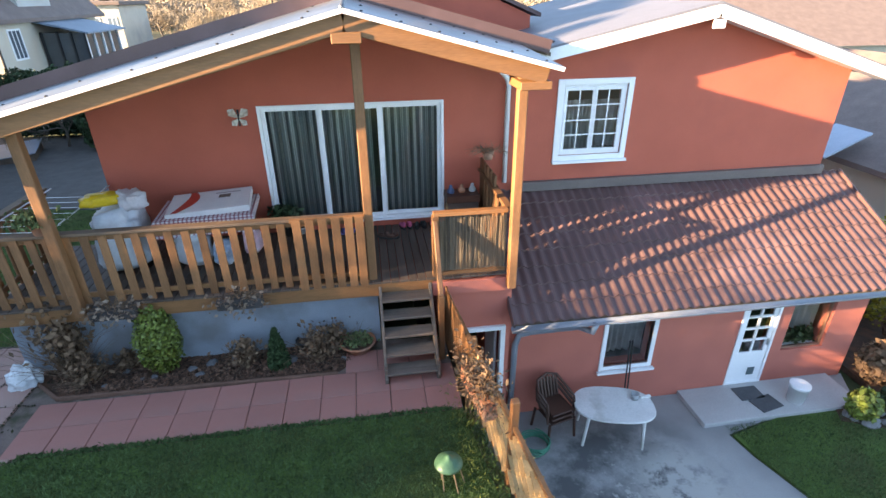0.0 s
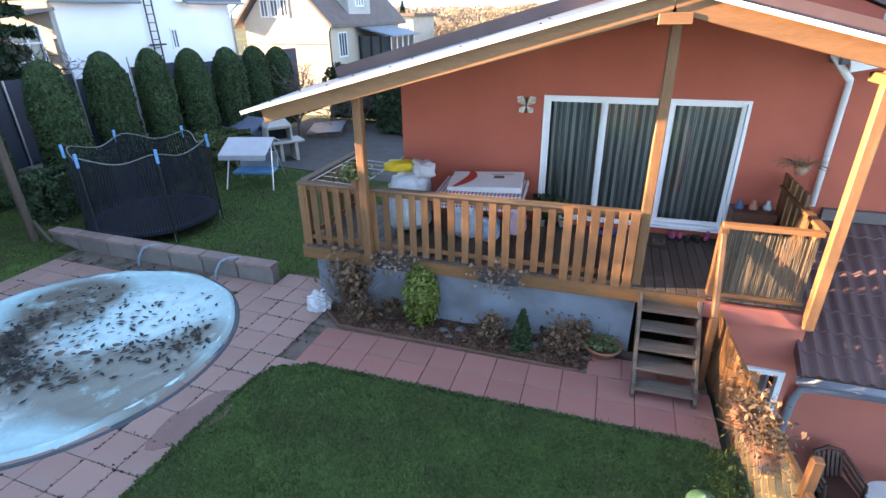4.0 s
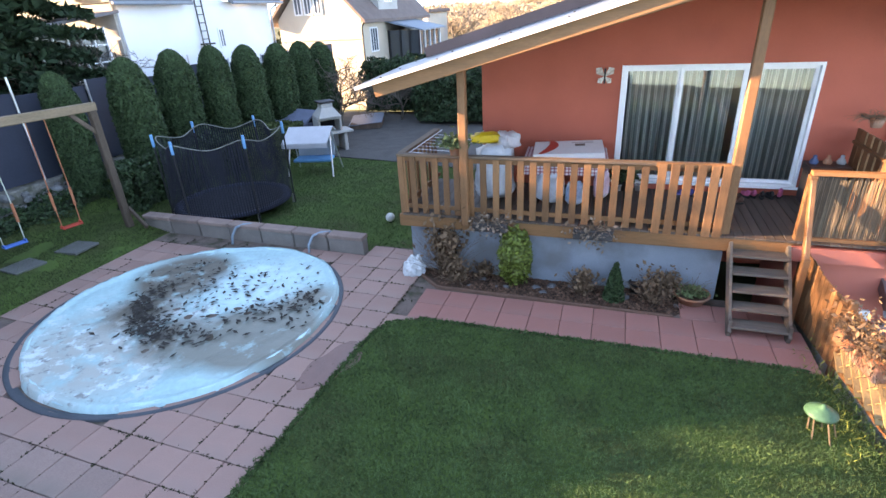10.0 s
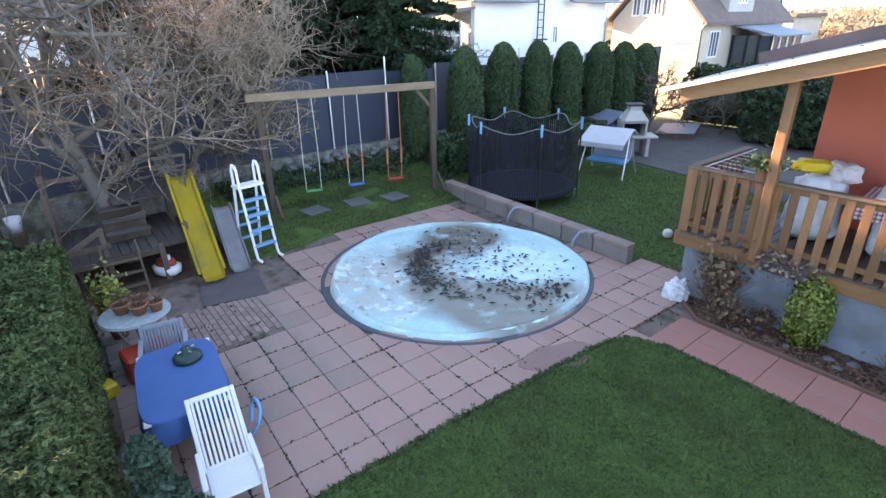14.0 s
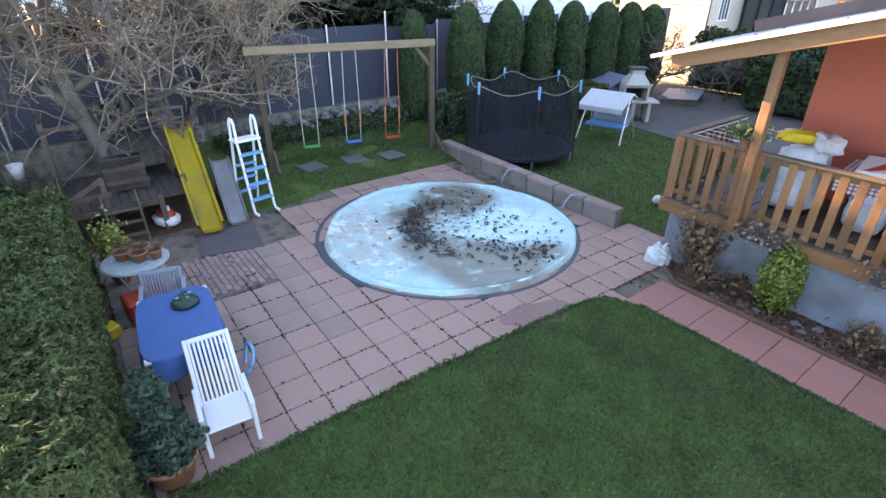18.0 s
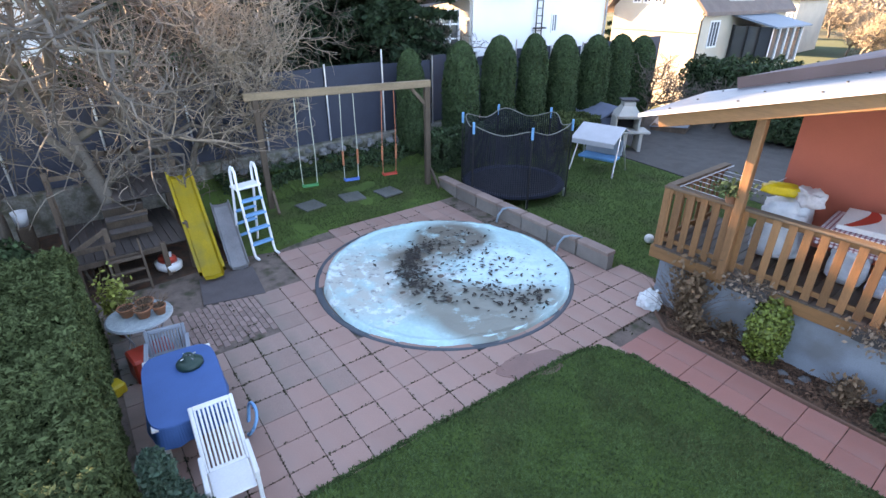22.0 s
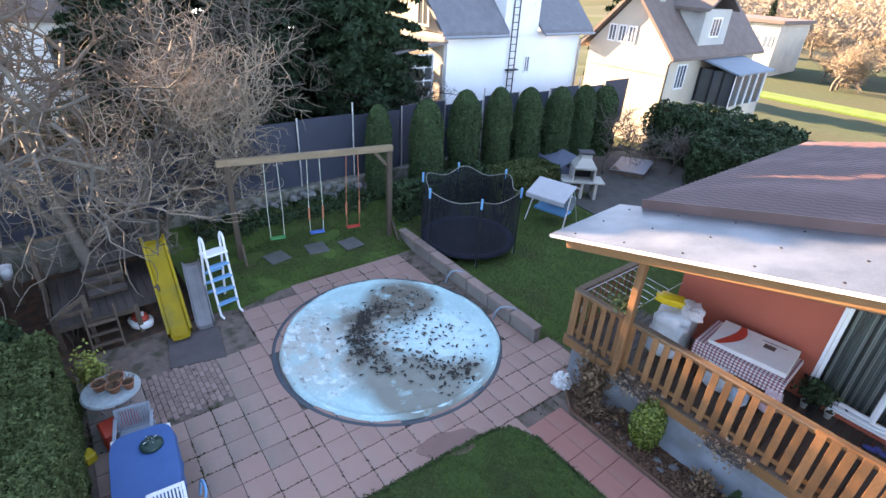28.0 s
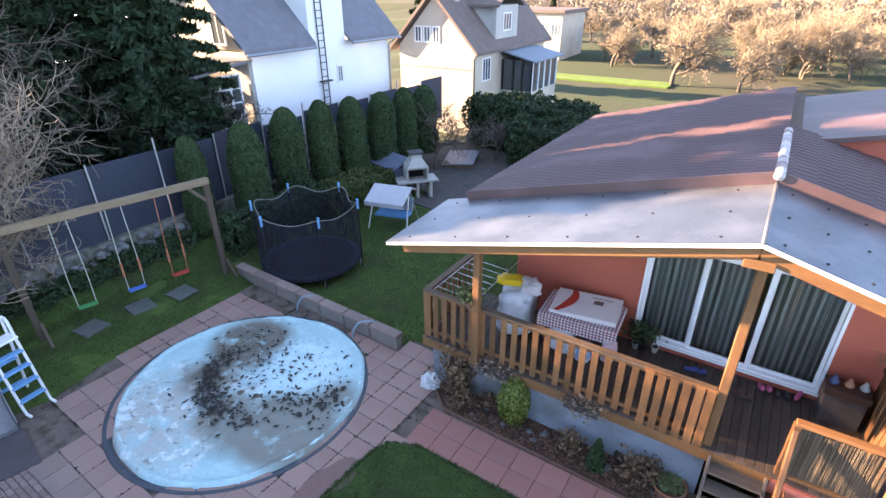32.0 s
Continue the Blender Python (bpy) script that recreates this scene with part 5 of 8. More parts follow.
def net_r(z, a):
    s = abs(math.sin(3 * (a + math.radians(92))))
    return TR + 0.06 - 0.16 * s * s * max(0, (z - 0.5) / 1.2)


def net_top(a):
    s = abs(math.sin(3 * (a + math.radians(92))))
    return 2.08 - 0.18 * s ** 1.5


def strand(bm, pts, w):
    for a, b in zip(pts, pts[1:]):
        a, b = Vector(a), Vector(b)
        o = Vector((-(a.y + b.y), a.x + b.x, 0))
        o = o.normalized() * w if abs((b - a).z) > 0.02 else Vector((0, 0, w))
        bm.faces.new([bm.verts.new(q) for q in (a - o, b - o, b + o, a + o)])


for k in range(NV):
    a = 2 * math.pi * k / NV
    zt = net_top(a)
    strand(bm, [(net_r(z, a) * math.cos(a), net_r(z, a) * math.sin(a), z) for z in (0.27 + (zt - 0.27) * j / 6 for j in range(7))], 0.0155)
for j in range(NH):
    q = j / (NH - 1)
    pts = []
    for k in range(49):
        a = 2 * math.pi * k / 48
        z = 0.27 + (net_top(a) - 0.27) * q
        pts.append((net_r(z, a) * math.cos(a), net_r(z, a) * math.sin(a), z))
    strand(bm, pts, 0.008)
part("net", bm, NET, tr, "fine black net")
bm = bmesh.new()
tube(bm, [(net_r(net_top(a), a) * math.cos(a), net_r(net_top(a), a) * math.sin(a), net_top(a)) for a in [2 * math.pi * k / 72 for k in range(73)]], 0.014, 6)
part("net_hem", bm, mat("pale_hem", (0.17, 0.175, 0.155), 0.8, 0.2, 5, 40, 0.1), tr, "pale upper hem")
ball = bmesh.new()
bmesh.ops.create_icosphere(ball, subdivisions=3, radius=0.11)
solid("ball", ball, mat("ball_leather", (0.62, 0.62, 0.58), 0.6, 0.15, 12, 40, 0.1, tint=(0.3, 0.32, 0.3), stain=0.3), "pale grey play ball on the rear lawn", "ball", pose(-1.4, 2.3, 0.1), smooth=True)

# ---- garden swing bench and barbecue ----
be = thing("swing_bench", "hanging garden bench with a white canopy and blue seat", "garden swing", pose(-5.75, 6.15, -0.13, 0, 0, 14))
for sx in (-0.7, 0.7):
    for sy in (-0.6, 0.6):
        part("leg", tube(bmesh.new(), [(sx * 1.05, sy, 0.0), (sx * 0.92, sy * 0.12, 1.35)], 0.025, 8), STEEL, be)
    part("hanger", tube(bmesh.new(), [(sx * 0.85, 0.0, 1.32), (sx * 0.8, 0.0, 0.5)], 0.012, 6), STEEL, be)
part("top_bar", tube(bmesh.new(), [(-0.68, 0, 1.35), (0.68, 0, 1.35)], 0.025, 8), STEEL, be)
bm = bmesh.new()
prism(bm, [(-0.78, 1.12), (-0.75, 1.16), (0.1, 1.5), (0.45, 1.32), (0.45, 1.28), (0.1, 1.46), (-0.75, 1.12)], -0.72, 0.72, "x")
part("canopy", bm, mat("grey_white_canvas", (0.46, 0.47, 0.49), 0.8, 0.12, 3, 60, 0.1), be, "grey-white canvas canopy")
part("valance", boxes((-0.72, 0.72, -0.79, -0.77, 1.0, 1.15), bev=0.004), mat("grey_white_canvas", (0.62, 0.63, 0.66)), be)
part("seat", boxes((-0.62, 0.62, -0.3, 0.28, 0.42, 0.52), bev=0.03), mat("sky_blue_cushion", (0.06, 0.33, 0.60), 0.7, 0.1, 4, 60, 0.1), be, "sky-blue seat cushion")
bm = boxes((-0.62, 0.62, -0.04, 0.04, 0.0, 0.5), bev=0.02)
part("backrest", bm, mat("faded_cushion", (0.40, 0.47, 0.52), 0.8, 0.15, 4, 60, 0.1), be, m=pose(0, 0.32, 0.5, -14, 0, 0))
bq = thing("barbecue", "white concrete garden barbecue with a chimney hood", "barbecue", pose(-6.8, 9.0, -0.22, 0, 0, 50))
PALE = mat("pale_cast_concrete", (0.44, 0.43, 0.395), 0.85, 0.15, 4, 60, 0.3)
part("side", boxes((-0.6, -0.48, -0.35, 0.35, 0, 0.75), bev=0.01), PALE, bq)
part("side", boxes((0.48, 0.6, -0.35, 0.35, 0, 0.75), bev=0.01), PALE, bq)
part("middle", boxes((-0.06, 0.06, -0.3, 0.35, 0, 0.75), bev=0.01), PALE, bq)
part("worktop", boxes((-0.85, 0.85, -0.42, 0.4, 0.75, 0.83), bev=0.015), PALE, bq)
part("hearth", boxes((-0.45, -0.38, -0.32, 0.36, 0.83, 1.28), (0.38, 0.45, -0.32, 0.36, 0.83, 1.28), (-0.38, 0.38, 0.28, 0.36, 0.83, 1.28), (-0.45, 0.45, -0.34, 0.36, 1.28, 1.36), bev=0.008), PALE, bq)
bm = bmesh.new()
lathe(bm, [(0.6, 1.36), (0.6, 1.4), (0.3, 1.72), (0.3, 1.86)], 4, m=pose(0, 0, 0, 0, 0, 45))
part("hood", bm, PALE, bq)
part("hood_cap", boxes((-0.3, 0.3, -0.26, 0.26, 1.9, 1.95), bev=0.01), mat("dark_cap", (0.06, 0.06, 0.065), 0.6, 0.2, 4, 40, 0.1), bq, "dark chimney cap")
# dark plate in the hearth, shade of the recess put into colour
part("grill_hole", boxes((-0.36, 0.36, 0.2, 0.27, 0.84, 1.27)), DARK, bq)
bm = bmesh.new()
prism(bm, [(-0.75, 0.75), (0, 1.15), (0.75, 0.75), (0.75, 0.68), (0, 1.08), (-0.75, 0.68)], -0.9, 0.9, "y")
box(bm, -0.6, 0.6, -0.75, 0.75, 0, 0.72)
solid("dog_shed", bm, mat("blue_grey_felt", (0.13, 0.16, 0.22), 0.8, 0.2, 3, 50, 0.2), "small shed with a blue-grey felt roof", "shed", pose(-8.15, 9.4, 0.2, 0, 0, 75))
cf = thing("cold_frame", "low cold frame with a blue-grey sheet lid", "cold frame", pose(-7.5, 13.7, -0.2, 0, 0, 20))
part("box", boxes((-0.7, 0.7, -0.95, 0.95, 0, 0.28), bev=0.01), OLDWOOD, cf)
part("lid", boxes((-0.76, 0.76, -1.0, 1.0, 0.0, 0.03), bev=0.008), mat("blue_grey_lid", (0.17, 0.22, 0.27), 0.5, 0.15, 3, 40, 0.1), cf, m=pose(0, 0, 0.32, 3, -4, 0))

# ---- tables and chairs on the paving ----
gt = thing("glass_table", "round glass garden table with dry potted plants", "table", pose(-4.0, -7.68, 0))
bm = bmesh.new()
lathe(bm, [(0.44, 0.7), (0.46, 0.71), (0.46, 0.725), (0.44, 0.73)], 36)
part("tabletop", bm, mat("pebbled_glass", (0.32, 0.40, 0.42), 0.15, 0.25, 14, 60, 0.3, spec=0.6), gt, "grey pebbled glass top", smooth=True)
bm = bmesh.new()
tube(bm, [(0.46 * math.cos(a), 0.46 * math.sin(a), 0.7) for a in [2 * math.pi * k / 36 for k in range(37)]], 0.016, 6)
part("rim", bm, mat("grey_paint", (0.35, 0.37, 0.38), 0.4, 0.1, 5, 40, 0.0), gt, smooth=True)
for k in range(4):
    a = math.radians(45 + 90 * k)
    part("leg", tube(bmesh.new(), [(0.4 * math.cos(a), 0.4 * math.sin(a), 0.7), (0.26 * math.cos(a), 0.26 * math.sin(a), 0.35), (0.38 * math.cos(a), 0.38 * math.sin(a), 0.0)], 0.014, 6), mat("grey_paint", (0.35, 0.37, 0.38)), gt)


def pot(name, label, x, y, z, rad, h, material=TERRA, m=None):
    bm = bmesh.new()
    lathe(bm, [(rad * 0.68, 0), (rad * 0.95, h * 0.85), (rad * 1.06, h * 0.86), (rad * 1.06, h), (rad * 0.94, h), (rad * 0.9, h * 0.84)], 20)
    p = thing(name, label, "plant pot", pose(x, y, z))
    part("pot", bm, material, p, smooth=True)
    bm = bmesh.new()
    lathe(bm, [(rad * 0.9, h * 0.8), (rad * 0.88, h * 0.86)], 20)
    part("soil", bm, SOIL, p)
    return p


def twigs(count, spread, h, seed, curl=0.4, rad=0.004):
    r = random.Random(seed)
    bm = bmesh.new()
    for _ in range(count):
        a, q = r.uniform(0, 6.28), r.uniform(0.1, 1)
        p = Vector((0.25 * spread * math.cos(a) * q, 0.25 * spread * math.sin(a) * q, 0))
        d = Vector((math.cos(a) * q * spread / h, math.sin(a) * q * spread / h, 1)).normalized()
        pts = [p.copy()]
        for s in range(4):
            d = (d + Vector((r.uniform(-curl, curl), r.uniform(-curl, curl), r.uniform(-curl, curl * 0.3)))).normalized()
            p = p + d * h * r.uniform(0.2, 0.32)
            pts.append(p.copy())
        tube(bm, pts, [rad, rad, rad * 0.8, rad * 0.6, rad * 0.4], 4, False)
    return bm


for i, (x, y, s) in enumerate(((-4.12, -7.55, 0.13), (-3.9, -7.62, 0.12), (-4.08, -7.82, 0.12), (-3.85, -7.4, 0.1))):
    p = pot("plant_pot", "terracotta pot with dry brown stems on the glass table", x, y, 0.73, s, 0.15)
    part("stem_tangle", twigs(26, 0.22, 0.22, 40 + i), DRY, p, "dry brown stems", pose(0, 0, 0.12))
p = pot("plant_pot", "pot with a yellow-green shrub behind the glass table", -4.75, -7.9, 0.0, 0.16, 0.3)
g = np.random.default_rng(5)
c = g.normal(size=(900, 3)) * (0.11, 0.11, 0.22) + (0, 0, 0.62)
part("leaves", leaf_mesh("leaves", c, c - (0, 0, 0.5), 0.05, mat("lime_leaf", (0.22, 0.24, 0.05), 0.6, 0.3, 6, 30, 0.0, island=-0.4), g), None, p, "yellow-green leaves")
solid("storage_box", boxes((-0.22, 0.22, -0.3, 0.3, 0.0, 0.42), bev=0.03), REDP, "red plastic box under the glass table", "box", pose(-3.45, -7.7, 0, 0, 0, 8))
solid("toy_block", boxes((-0.12, 0.12, -0.1, 0.1, 0.0, 0.2), bev=0.03), YELLOW, "yellow plastic crate by the hedge", "crate", pose(-3.25, -8.25, 0, 0, 0, 20))
bt = thing("garden_table", "garden table under a blue cloth", "table", pose(-1.95, -7.52, 0, 0, 0, -6))
bm = bmesh.new()
n = 28
hw, hd = 0.76, 0.46
ring0, ring1, ring2 = [], [], []
for k in range(120):
    a = 2 * math.pi * k / 120
    ca, sa = math.cos(a), math.sin(a)
    e = 5.0
    rr = (abs(ca) ** e + abs(sa) ** e) ** (-1 / e)
    x, y = hw * rr * ca, hd * rr * sa
    w = 0.018 * math.sin(9 * a) + 0.012 * math.sin(17 * a + 1)
    ring0.append(bm.verts.new((x * 0.985, y * 0.985, 0.735)))
    ring1.append(bm.verts.new((x, y, 0.722)))
    ring2.append(bm.verts.new((x * (1.05 + w), y * (1.06 + w), 0.47 + 0.03 * math.sin(4 * a))))
for q0, q1 in ((ring0, ring1), (ring1, ring2)):
    for k in range(120):
        bm.faces.new((q0[k], q0[(k + 1) % 120], q1[(k + 1) % 120], q1[k]))
bm.faces.new(ring0)
bmesh.ops.recalc_face_normals(bm, faces=bm.faces)
tc = solid("tablecloth", bm, BLUEC, "plain blue cloth draped over the garden table", "tablecloth", pose(-1.95, -7.52, 0.004, 0, 0, -6), smooth=False)
part("tabletop", boxes((-0.72, 0.72, -0.43, 0.43, 0.69, 0.725), bev=0.01), WHITE_OLD, bt)
for sx in (-0.6, 0.6):
    for sy in (-0.34, 0.34):
        part("leg", boxes((sx - 0.03, sx + 0.03, sy - 0.03, sy + 0.03, 0, 0.69), bev=0.008), WHITE_OLD, bt)
ts = thing("tree_stand", "dark green plastic tree stand on the blue table", "stand", pose(-2.25, -7.36, 0.745))
bm = bmesh.new()
lathe(bm, [(0.17, 0.0), (0.17, 0.04), (0.12, 0.08), (0.07, 0.09), (0.06, 0.16), (0.045, 0.16), (0.04, 0.06)], 24)
part("bowl", bm, mat("dark_green_plastic", (0.015, 0.05, 0.04), 0.4, 0.15, 5, 40, 0.0), ts, smooth=True)
for k in range(4):
    a = math.radians(90 * k + 20)
    part("screw", tube(bmesh.new(), [(0.02 * math.cos(a), 0.02 * math.sin(a), 0.13), (0.11 * math.cos(a), 0.11 * math.sin(a), 0.13)], 0.009, 6), STEEL, ts)


def garden_chair(label, m, tilt=18, material=WHITE, slats=9, hgt=0.72):
    c = thing("garden_chair", label, "chair", m)
    part("seat", boxes((-0.24, 0.24, -0.26, 0.22, 0.40, 0.43), bev=0.012), material, c)
    back = part("back_frame", boxes((-0.27, -0.22, -0.02, 0.02, 0, hgt), (0.22, 0.27, -0.02, 0.02, 0, hgt), (-0.22, 0.22, -0.02, 0.02, hgt - 0.06, hgt), (-0.22, 0.22, -0.02, 0.02, 0.0, 0.05), bev=0.01), material, c, m=pose(0, 0.22, 0.41, -tilt, 0, 0))
    for k in range(slats):
        x = -0.2 + 0.4 * k / (slats - 1)
        part("slat", boxes((x - 0.014, x + 0.014, -0.012, 0.012, 0.04, hgt - 0.05), bev=0.004), material, back)
    for sx in (-0.27, 0.27):
        for sy in (-0.24, 0.2):
            part("leg", boxes((sx - 0.025, sx + 0.025, sy - 0.025, sy + 0.025, 0, 0.63 if sy < 0 else 0.45), bev=0.008), material, c)
        part("armrest", boxes((sx - 0.03, sx + 0.03, -0.28, 0.3, 0.62, 0.65), bev=0.01), material, c)
    return c


garden_chair("white slatted plastic recliner by the blue table", pose(-0.42, -7.45, 0, 0, 0, 84) @ Matrix.Diagonal((0.92, 0.92, 0.92, 1)), 48, mat("worn_white_plastic", (0.66, 0.67, 0.67), 0.4, 0.08, 3, 40, 0.03), 9, 0.84)
garden_chair("grey plastic garden chair behind the blue table", pose(-2.95, -7.52, 0, 0, 0, 80), 14, mat("grey_plastic", (0.24, 0.28, 0.32), 0.5, 0.1, 4, 40, 0.0), 11, 0.42)
hoop = bmesh.new()
tube(hoop, [(0.2 * math.cos(a), 0.02 * math.sin(2 * a), 0.2 + 0.2 * math.sin(a)) for a in [2 * math.pi * k / 32 for k in range(33)]], 0.022, 8)
solid("toy_ring", hoop, mat("light_blue_plastic", (0.10, 0.36, 0.62)), "light blue plastic ring leaning on the table", "ring", pose(-1.4, -7.0, 0.0, -20, 0, -10), smooth=True)
tub = pot("conifer_tub", "large terracotta tub with a bushy blue-green conifer", -0.2, -8.08, 0, 0.25, 0.36)
g = np.random.default_rng(6)
c = []
while len(c) < 4400:
    z = g.uniform(0.42, 1.42)
    q = (z - 0.42) / 1.0
    rr = 0.33 * (1 - q) ** 0.55 * (0.75 + 0.25 * math.sin(7 * q + 1)) + 0.03
    a = g.uniform(0, 6.283)
    k = rr * math.sqrt(g.uniform(0.25, 1)) * (1 + 0.18 * math.sin(5 * a + 9 * q))
    c.append((k * math.cos(a), k * math.sin(a), z))
c = np.array(c)
part("crown", leaf_mesh("crown", c, c * (1, 1, 0.2) + (0, 0, 0.1), 0.036, mat("blue_conifer_leaf", (0.035, 0.075, 0.05), 0.7, 0.3, 4, 20, 0, island=-0.45), g, 2.2), None, tub, "bushy blue-green crown")

# ---- thuja hedge along the near side ----
hedge = thing("hedge", "clipped bright green thuja hedge with a flat top", "hedge", pose(0, 0, 0))
H0, H1, HW, HH = Vector((-4.9, -8.8, 0)), Vector((0.9, -8.98, 0)), 0.54, 1.66
ha = (H1 - H0).normalized()
hs = Vector((-ha.y, ha.x, 0))
g = np.random.default_rng(9)
c, nn = [], []
L = (H1 - H0).length
for _ in range(175000):
    k = g.random()
    s = g.uniform(0, L)
    if k < 0.45:
        u, z, d = g.uniform(-HW, HW), HH, (0, 0, 1)
    elif k < 0.92:
        sg = 1 if g.random() < 0.75 else -1
        u, z, d = sg * HW, g.uniform(0.05, HH), (sg * hs.x, sg * hs.y, 0.2)
    else:
        e = g.random() < 0.5
        s, u, z, d = (L if e else 0.0), g.uniform(-HW, HW), g.uniform(0.05, HH), ((ha.x if e else -ha.x), (ha.y if e else -ha.y), 0.2)
    rnd = 0.13 * (noise.noise((s * 1.6, u * 1.6, z * 1.6)) + 0.8 * noise.noise((s * 5, u * 5, z * 4)) + 0.9 * noise.noise((s * 12, u * 12, z * 7)))
    cut = max(0.0, (z / HH - 0.86)) * 0.9 * (abs(u) / HW) ** 3
    p = H0 + ha * s + hs * (u * (1 - cut) + rnd * (0.6 if abs(u) >= HW else 0.2) * np.sign(u))
    c.append((p.x, p.y, z + (rnd if z >= HH else 0) - cut * 0.25 + g.normal() * 0.02))
    nn.append(d)
part("leaves", leaf_mesh("leaves", np.array(c), np.array(nn, float) + (0, 0, 0.25), 0.025, THUJA, g, 3.0, 0.8), None, hedge, "dense scaly thuja foliage")
# solid filler whose near-black green carries the shade inside the hedge
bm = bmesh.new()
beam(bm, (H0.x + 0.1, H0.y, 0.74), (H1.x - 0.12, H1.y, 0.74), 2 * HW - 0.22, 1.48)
part("inner_wood", bm, mat("hedge_shade", (0.02, 0.03, 0.012), 1.0, 0.4, 5, 30, 0.4), hedge, "solid core darkened for the shade inside the foliage")


def globe_bush(name, label, x, y, rx, rz, count, size, material, seed, z0=0.0, dense=0.35):
    b = thing(name, label, "shrub", pose(x, y, z0))
    g = np.random.default_rng(seed)
    d = g.normal(size=(count, 3))
    d /= np.linalg.norm(d, axis=1)[:, None]
    lump = np.array([1 + 0.16 * noise.noise(Vector(q * 2.3) + Vector((seed, 0, 0))) + 0.1 * noise.noise(Vector(q * 5) + Vector((0, seed, 0))) for q in d])
    rad = lump * g.uniform(dense, 1, count) ** 0.4
    c = d * rad[:, None] * (rx, rx, rz) + (0, 0, rz * 1.02)
    part("leaves", leaf_mesh("leaves", c, d, size, material, g), None, b)
    r = random.Random(seed)
    bm = bmesh.new()
    for _ in range(7):
        tube(bm, [(0, 0, 0), (r.uniform(-0.3, 0.3) * rx, r.uniform(-0.3, 0.3) * rx, rz * 0.6), (r.uniform(-0.8, 0.8) * rx, r.uniform(-0.8, 0.8) * rx, rz * r.uniform(1.0, 1.6))], [0.016, 0.01, 0.004], 5)
    part("stem_tangle", bm, BARK, b)
    return b


globe_bush("shrub", "rounded green conifer at the end of the thuja hedge", -5.85, -9.2, 0.5, 0.85, 6000, 0.06, CYPRESS, 21)

# ---- flower bed before the deck ----
bm = bmesh.new()
prism(bm, [(0.1, 0.15), (0.14, -0.02), (0.76, -0.56), (4.6, -0.64), (4.72, -0.55), (5.25, 0.15)], -0.05, 0.035)
solid("flower_bed", bm, SOIL, "bark-strewn flower bed under the deck", "flower bed", kind="structure")
edge = thing("bed_edging", "thin red-brown edging of the flower bed", "edging", kind="structure")
for a, b in (((0.1, 0.08), (0.14, -0.05)), ((0.14, -0.05), (0.76, -0.59)), ((0.76, -0.59), (2.1, -0.61)), ((2.1, -0.61), (3.4, -0.64)), ((3.4, -0.64), (4.65, -0.67))):
    bm = bmesh.new()
    beam(bm, (*a, 0.03), (*b, 0.03), 0.04, 0.1, 0.006)
    part("edging_board", bm, mat("brown_edging", (0.16, 0.085, 0.06), 0.9, 0.25, 4, 40, 0.2), edge)
g = np.random.default_rng(37)
c = np.stack([g.uniform(0.3, 5.1, 5200), g.uniform(-0.58, 0.12, 5200), 0.038 + 0.014 * g.random(5200)], 1)
c = c[(c[:, 1] > 0.1 - 0.87 * (c[:, 0] - 0.14)) & (c[:, 1] > -0.56 + 1.2 * np.maximum(0, c[:, 0] - 4.7))]
tagged(new("bark_mulch", leaf_mesh("bark_mulch", c, np.tile([0, 0, 1.0], (len(c), 1)), 0.034, mat("bark_chip", (0.12, 0.062, 0.04), 0.95, 0.4, 3, 30, 0.0, island=-0.7), g, 2.2, 0.35)), "loose reddish bark chips on the flower bed", "bark mulch", kind="stuff")


def dry_bush(label, x, y, w, h, seed, count=90, leaves=500, size=0.045):
    """Withered stems with loose curled leaves."""
    b = thing("shrub", label, "shrub", pose(x, y, 0.02))
    part("stem_tangle", twigs(count, w, h, seed, 0.35, 0.004), mat("dry_stem", (0.17, 0.11, 0.075), 0.9, 0.3, 5, 30, 0.0, island=-0.4), b, "bare brown stems")
    g = np.random.default_rng(seed)
    z = np.abs(g.normal(0.55, 0.3, leaves)) * h
    k = 0.35 + 0.65 * z / h
    a, q = g.uniform(0, 6.283, leaves), g.normal(0, 0.42, leaves)
    c = np.stack([w * k * q * np.cos(a), w * k * q * np.sin(a), z], 1)
    c += 0.05 * np.array([[noise.noise(Vector(p) * 6), noise.noise(Vector(p) * 6 + Vector((9, 0, 0))), 0] for p in c])
    part("dry_leaves", leaf_mesh("dry_leaves", c, g.normal(size=(leaves, 3)), size, DRY, g, 1.8), None, b, "curled brown leaves")


dry_bush("dry brown hydrangea with withered heads", 0.78, -0.02, 0.5, 0.98, 31, 150, 1900, 0.055)
dry_bush("low dry brown perennial in the bed", 1.02, -0.24, 0.42, 0.35, 32, 90, 600)
globe_bush("shrub", "yellow-green variegated evergreen shrub in the bed", 2.08, -0.14, 0.31, 0.57, 5600, 0.034, LAUREL, 33, 0.0, 0.08)
con = thing("conifer", "small dark green cone-shaped conifer in the bed", "conifer", pose(3.76, -0.3, 0))
g = np.random.default_rng(34)
z = g.uniform(0.03, 0.7, 2600)
rr = 0.17 * (1 - (z / 0.72) ** 1.6) * np.sqrt(g.uniform(0.4, 1, 2600))
a = g.uniform(0, 6.283, 2600)
c = np.stack([rr * np.cos(a), rr * np.sin(a), z], 1)
part("crown", leaf_mesh("crown", c, c * (1, 1, 0) + (0, 0, 0.1), 0.035, CYPRESS, g, 2.0), None, con)
part("trunk", tube(bmesh.new(), [(0, 0, 0), (0, 0, 0.5)], [0.02, 0.008], 6), BARK, con)
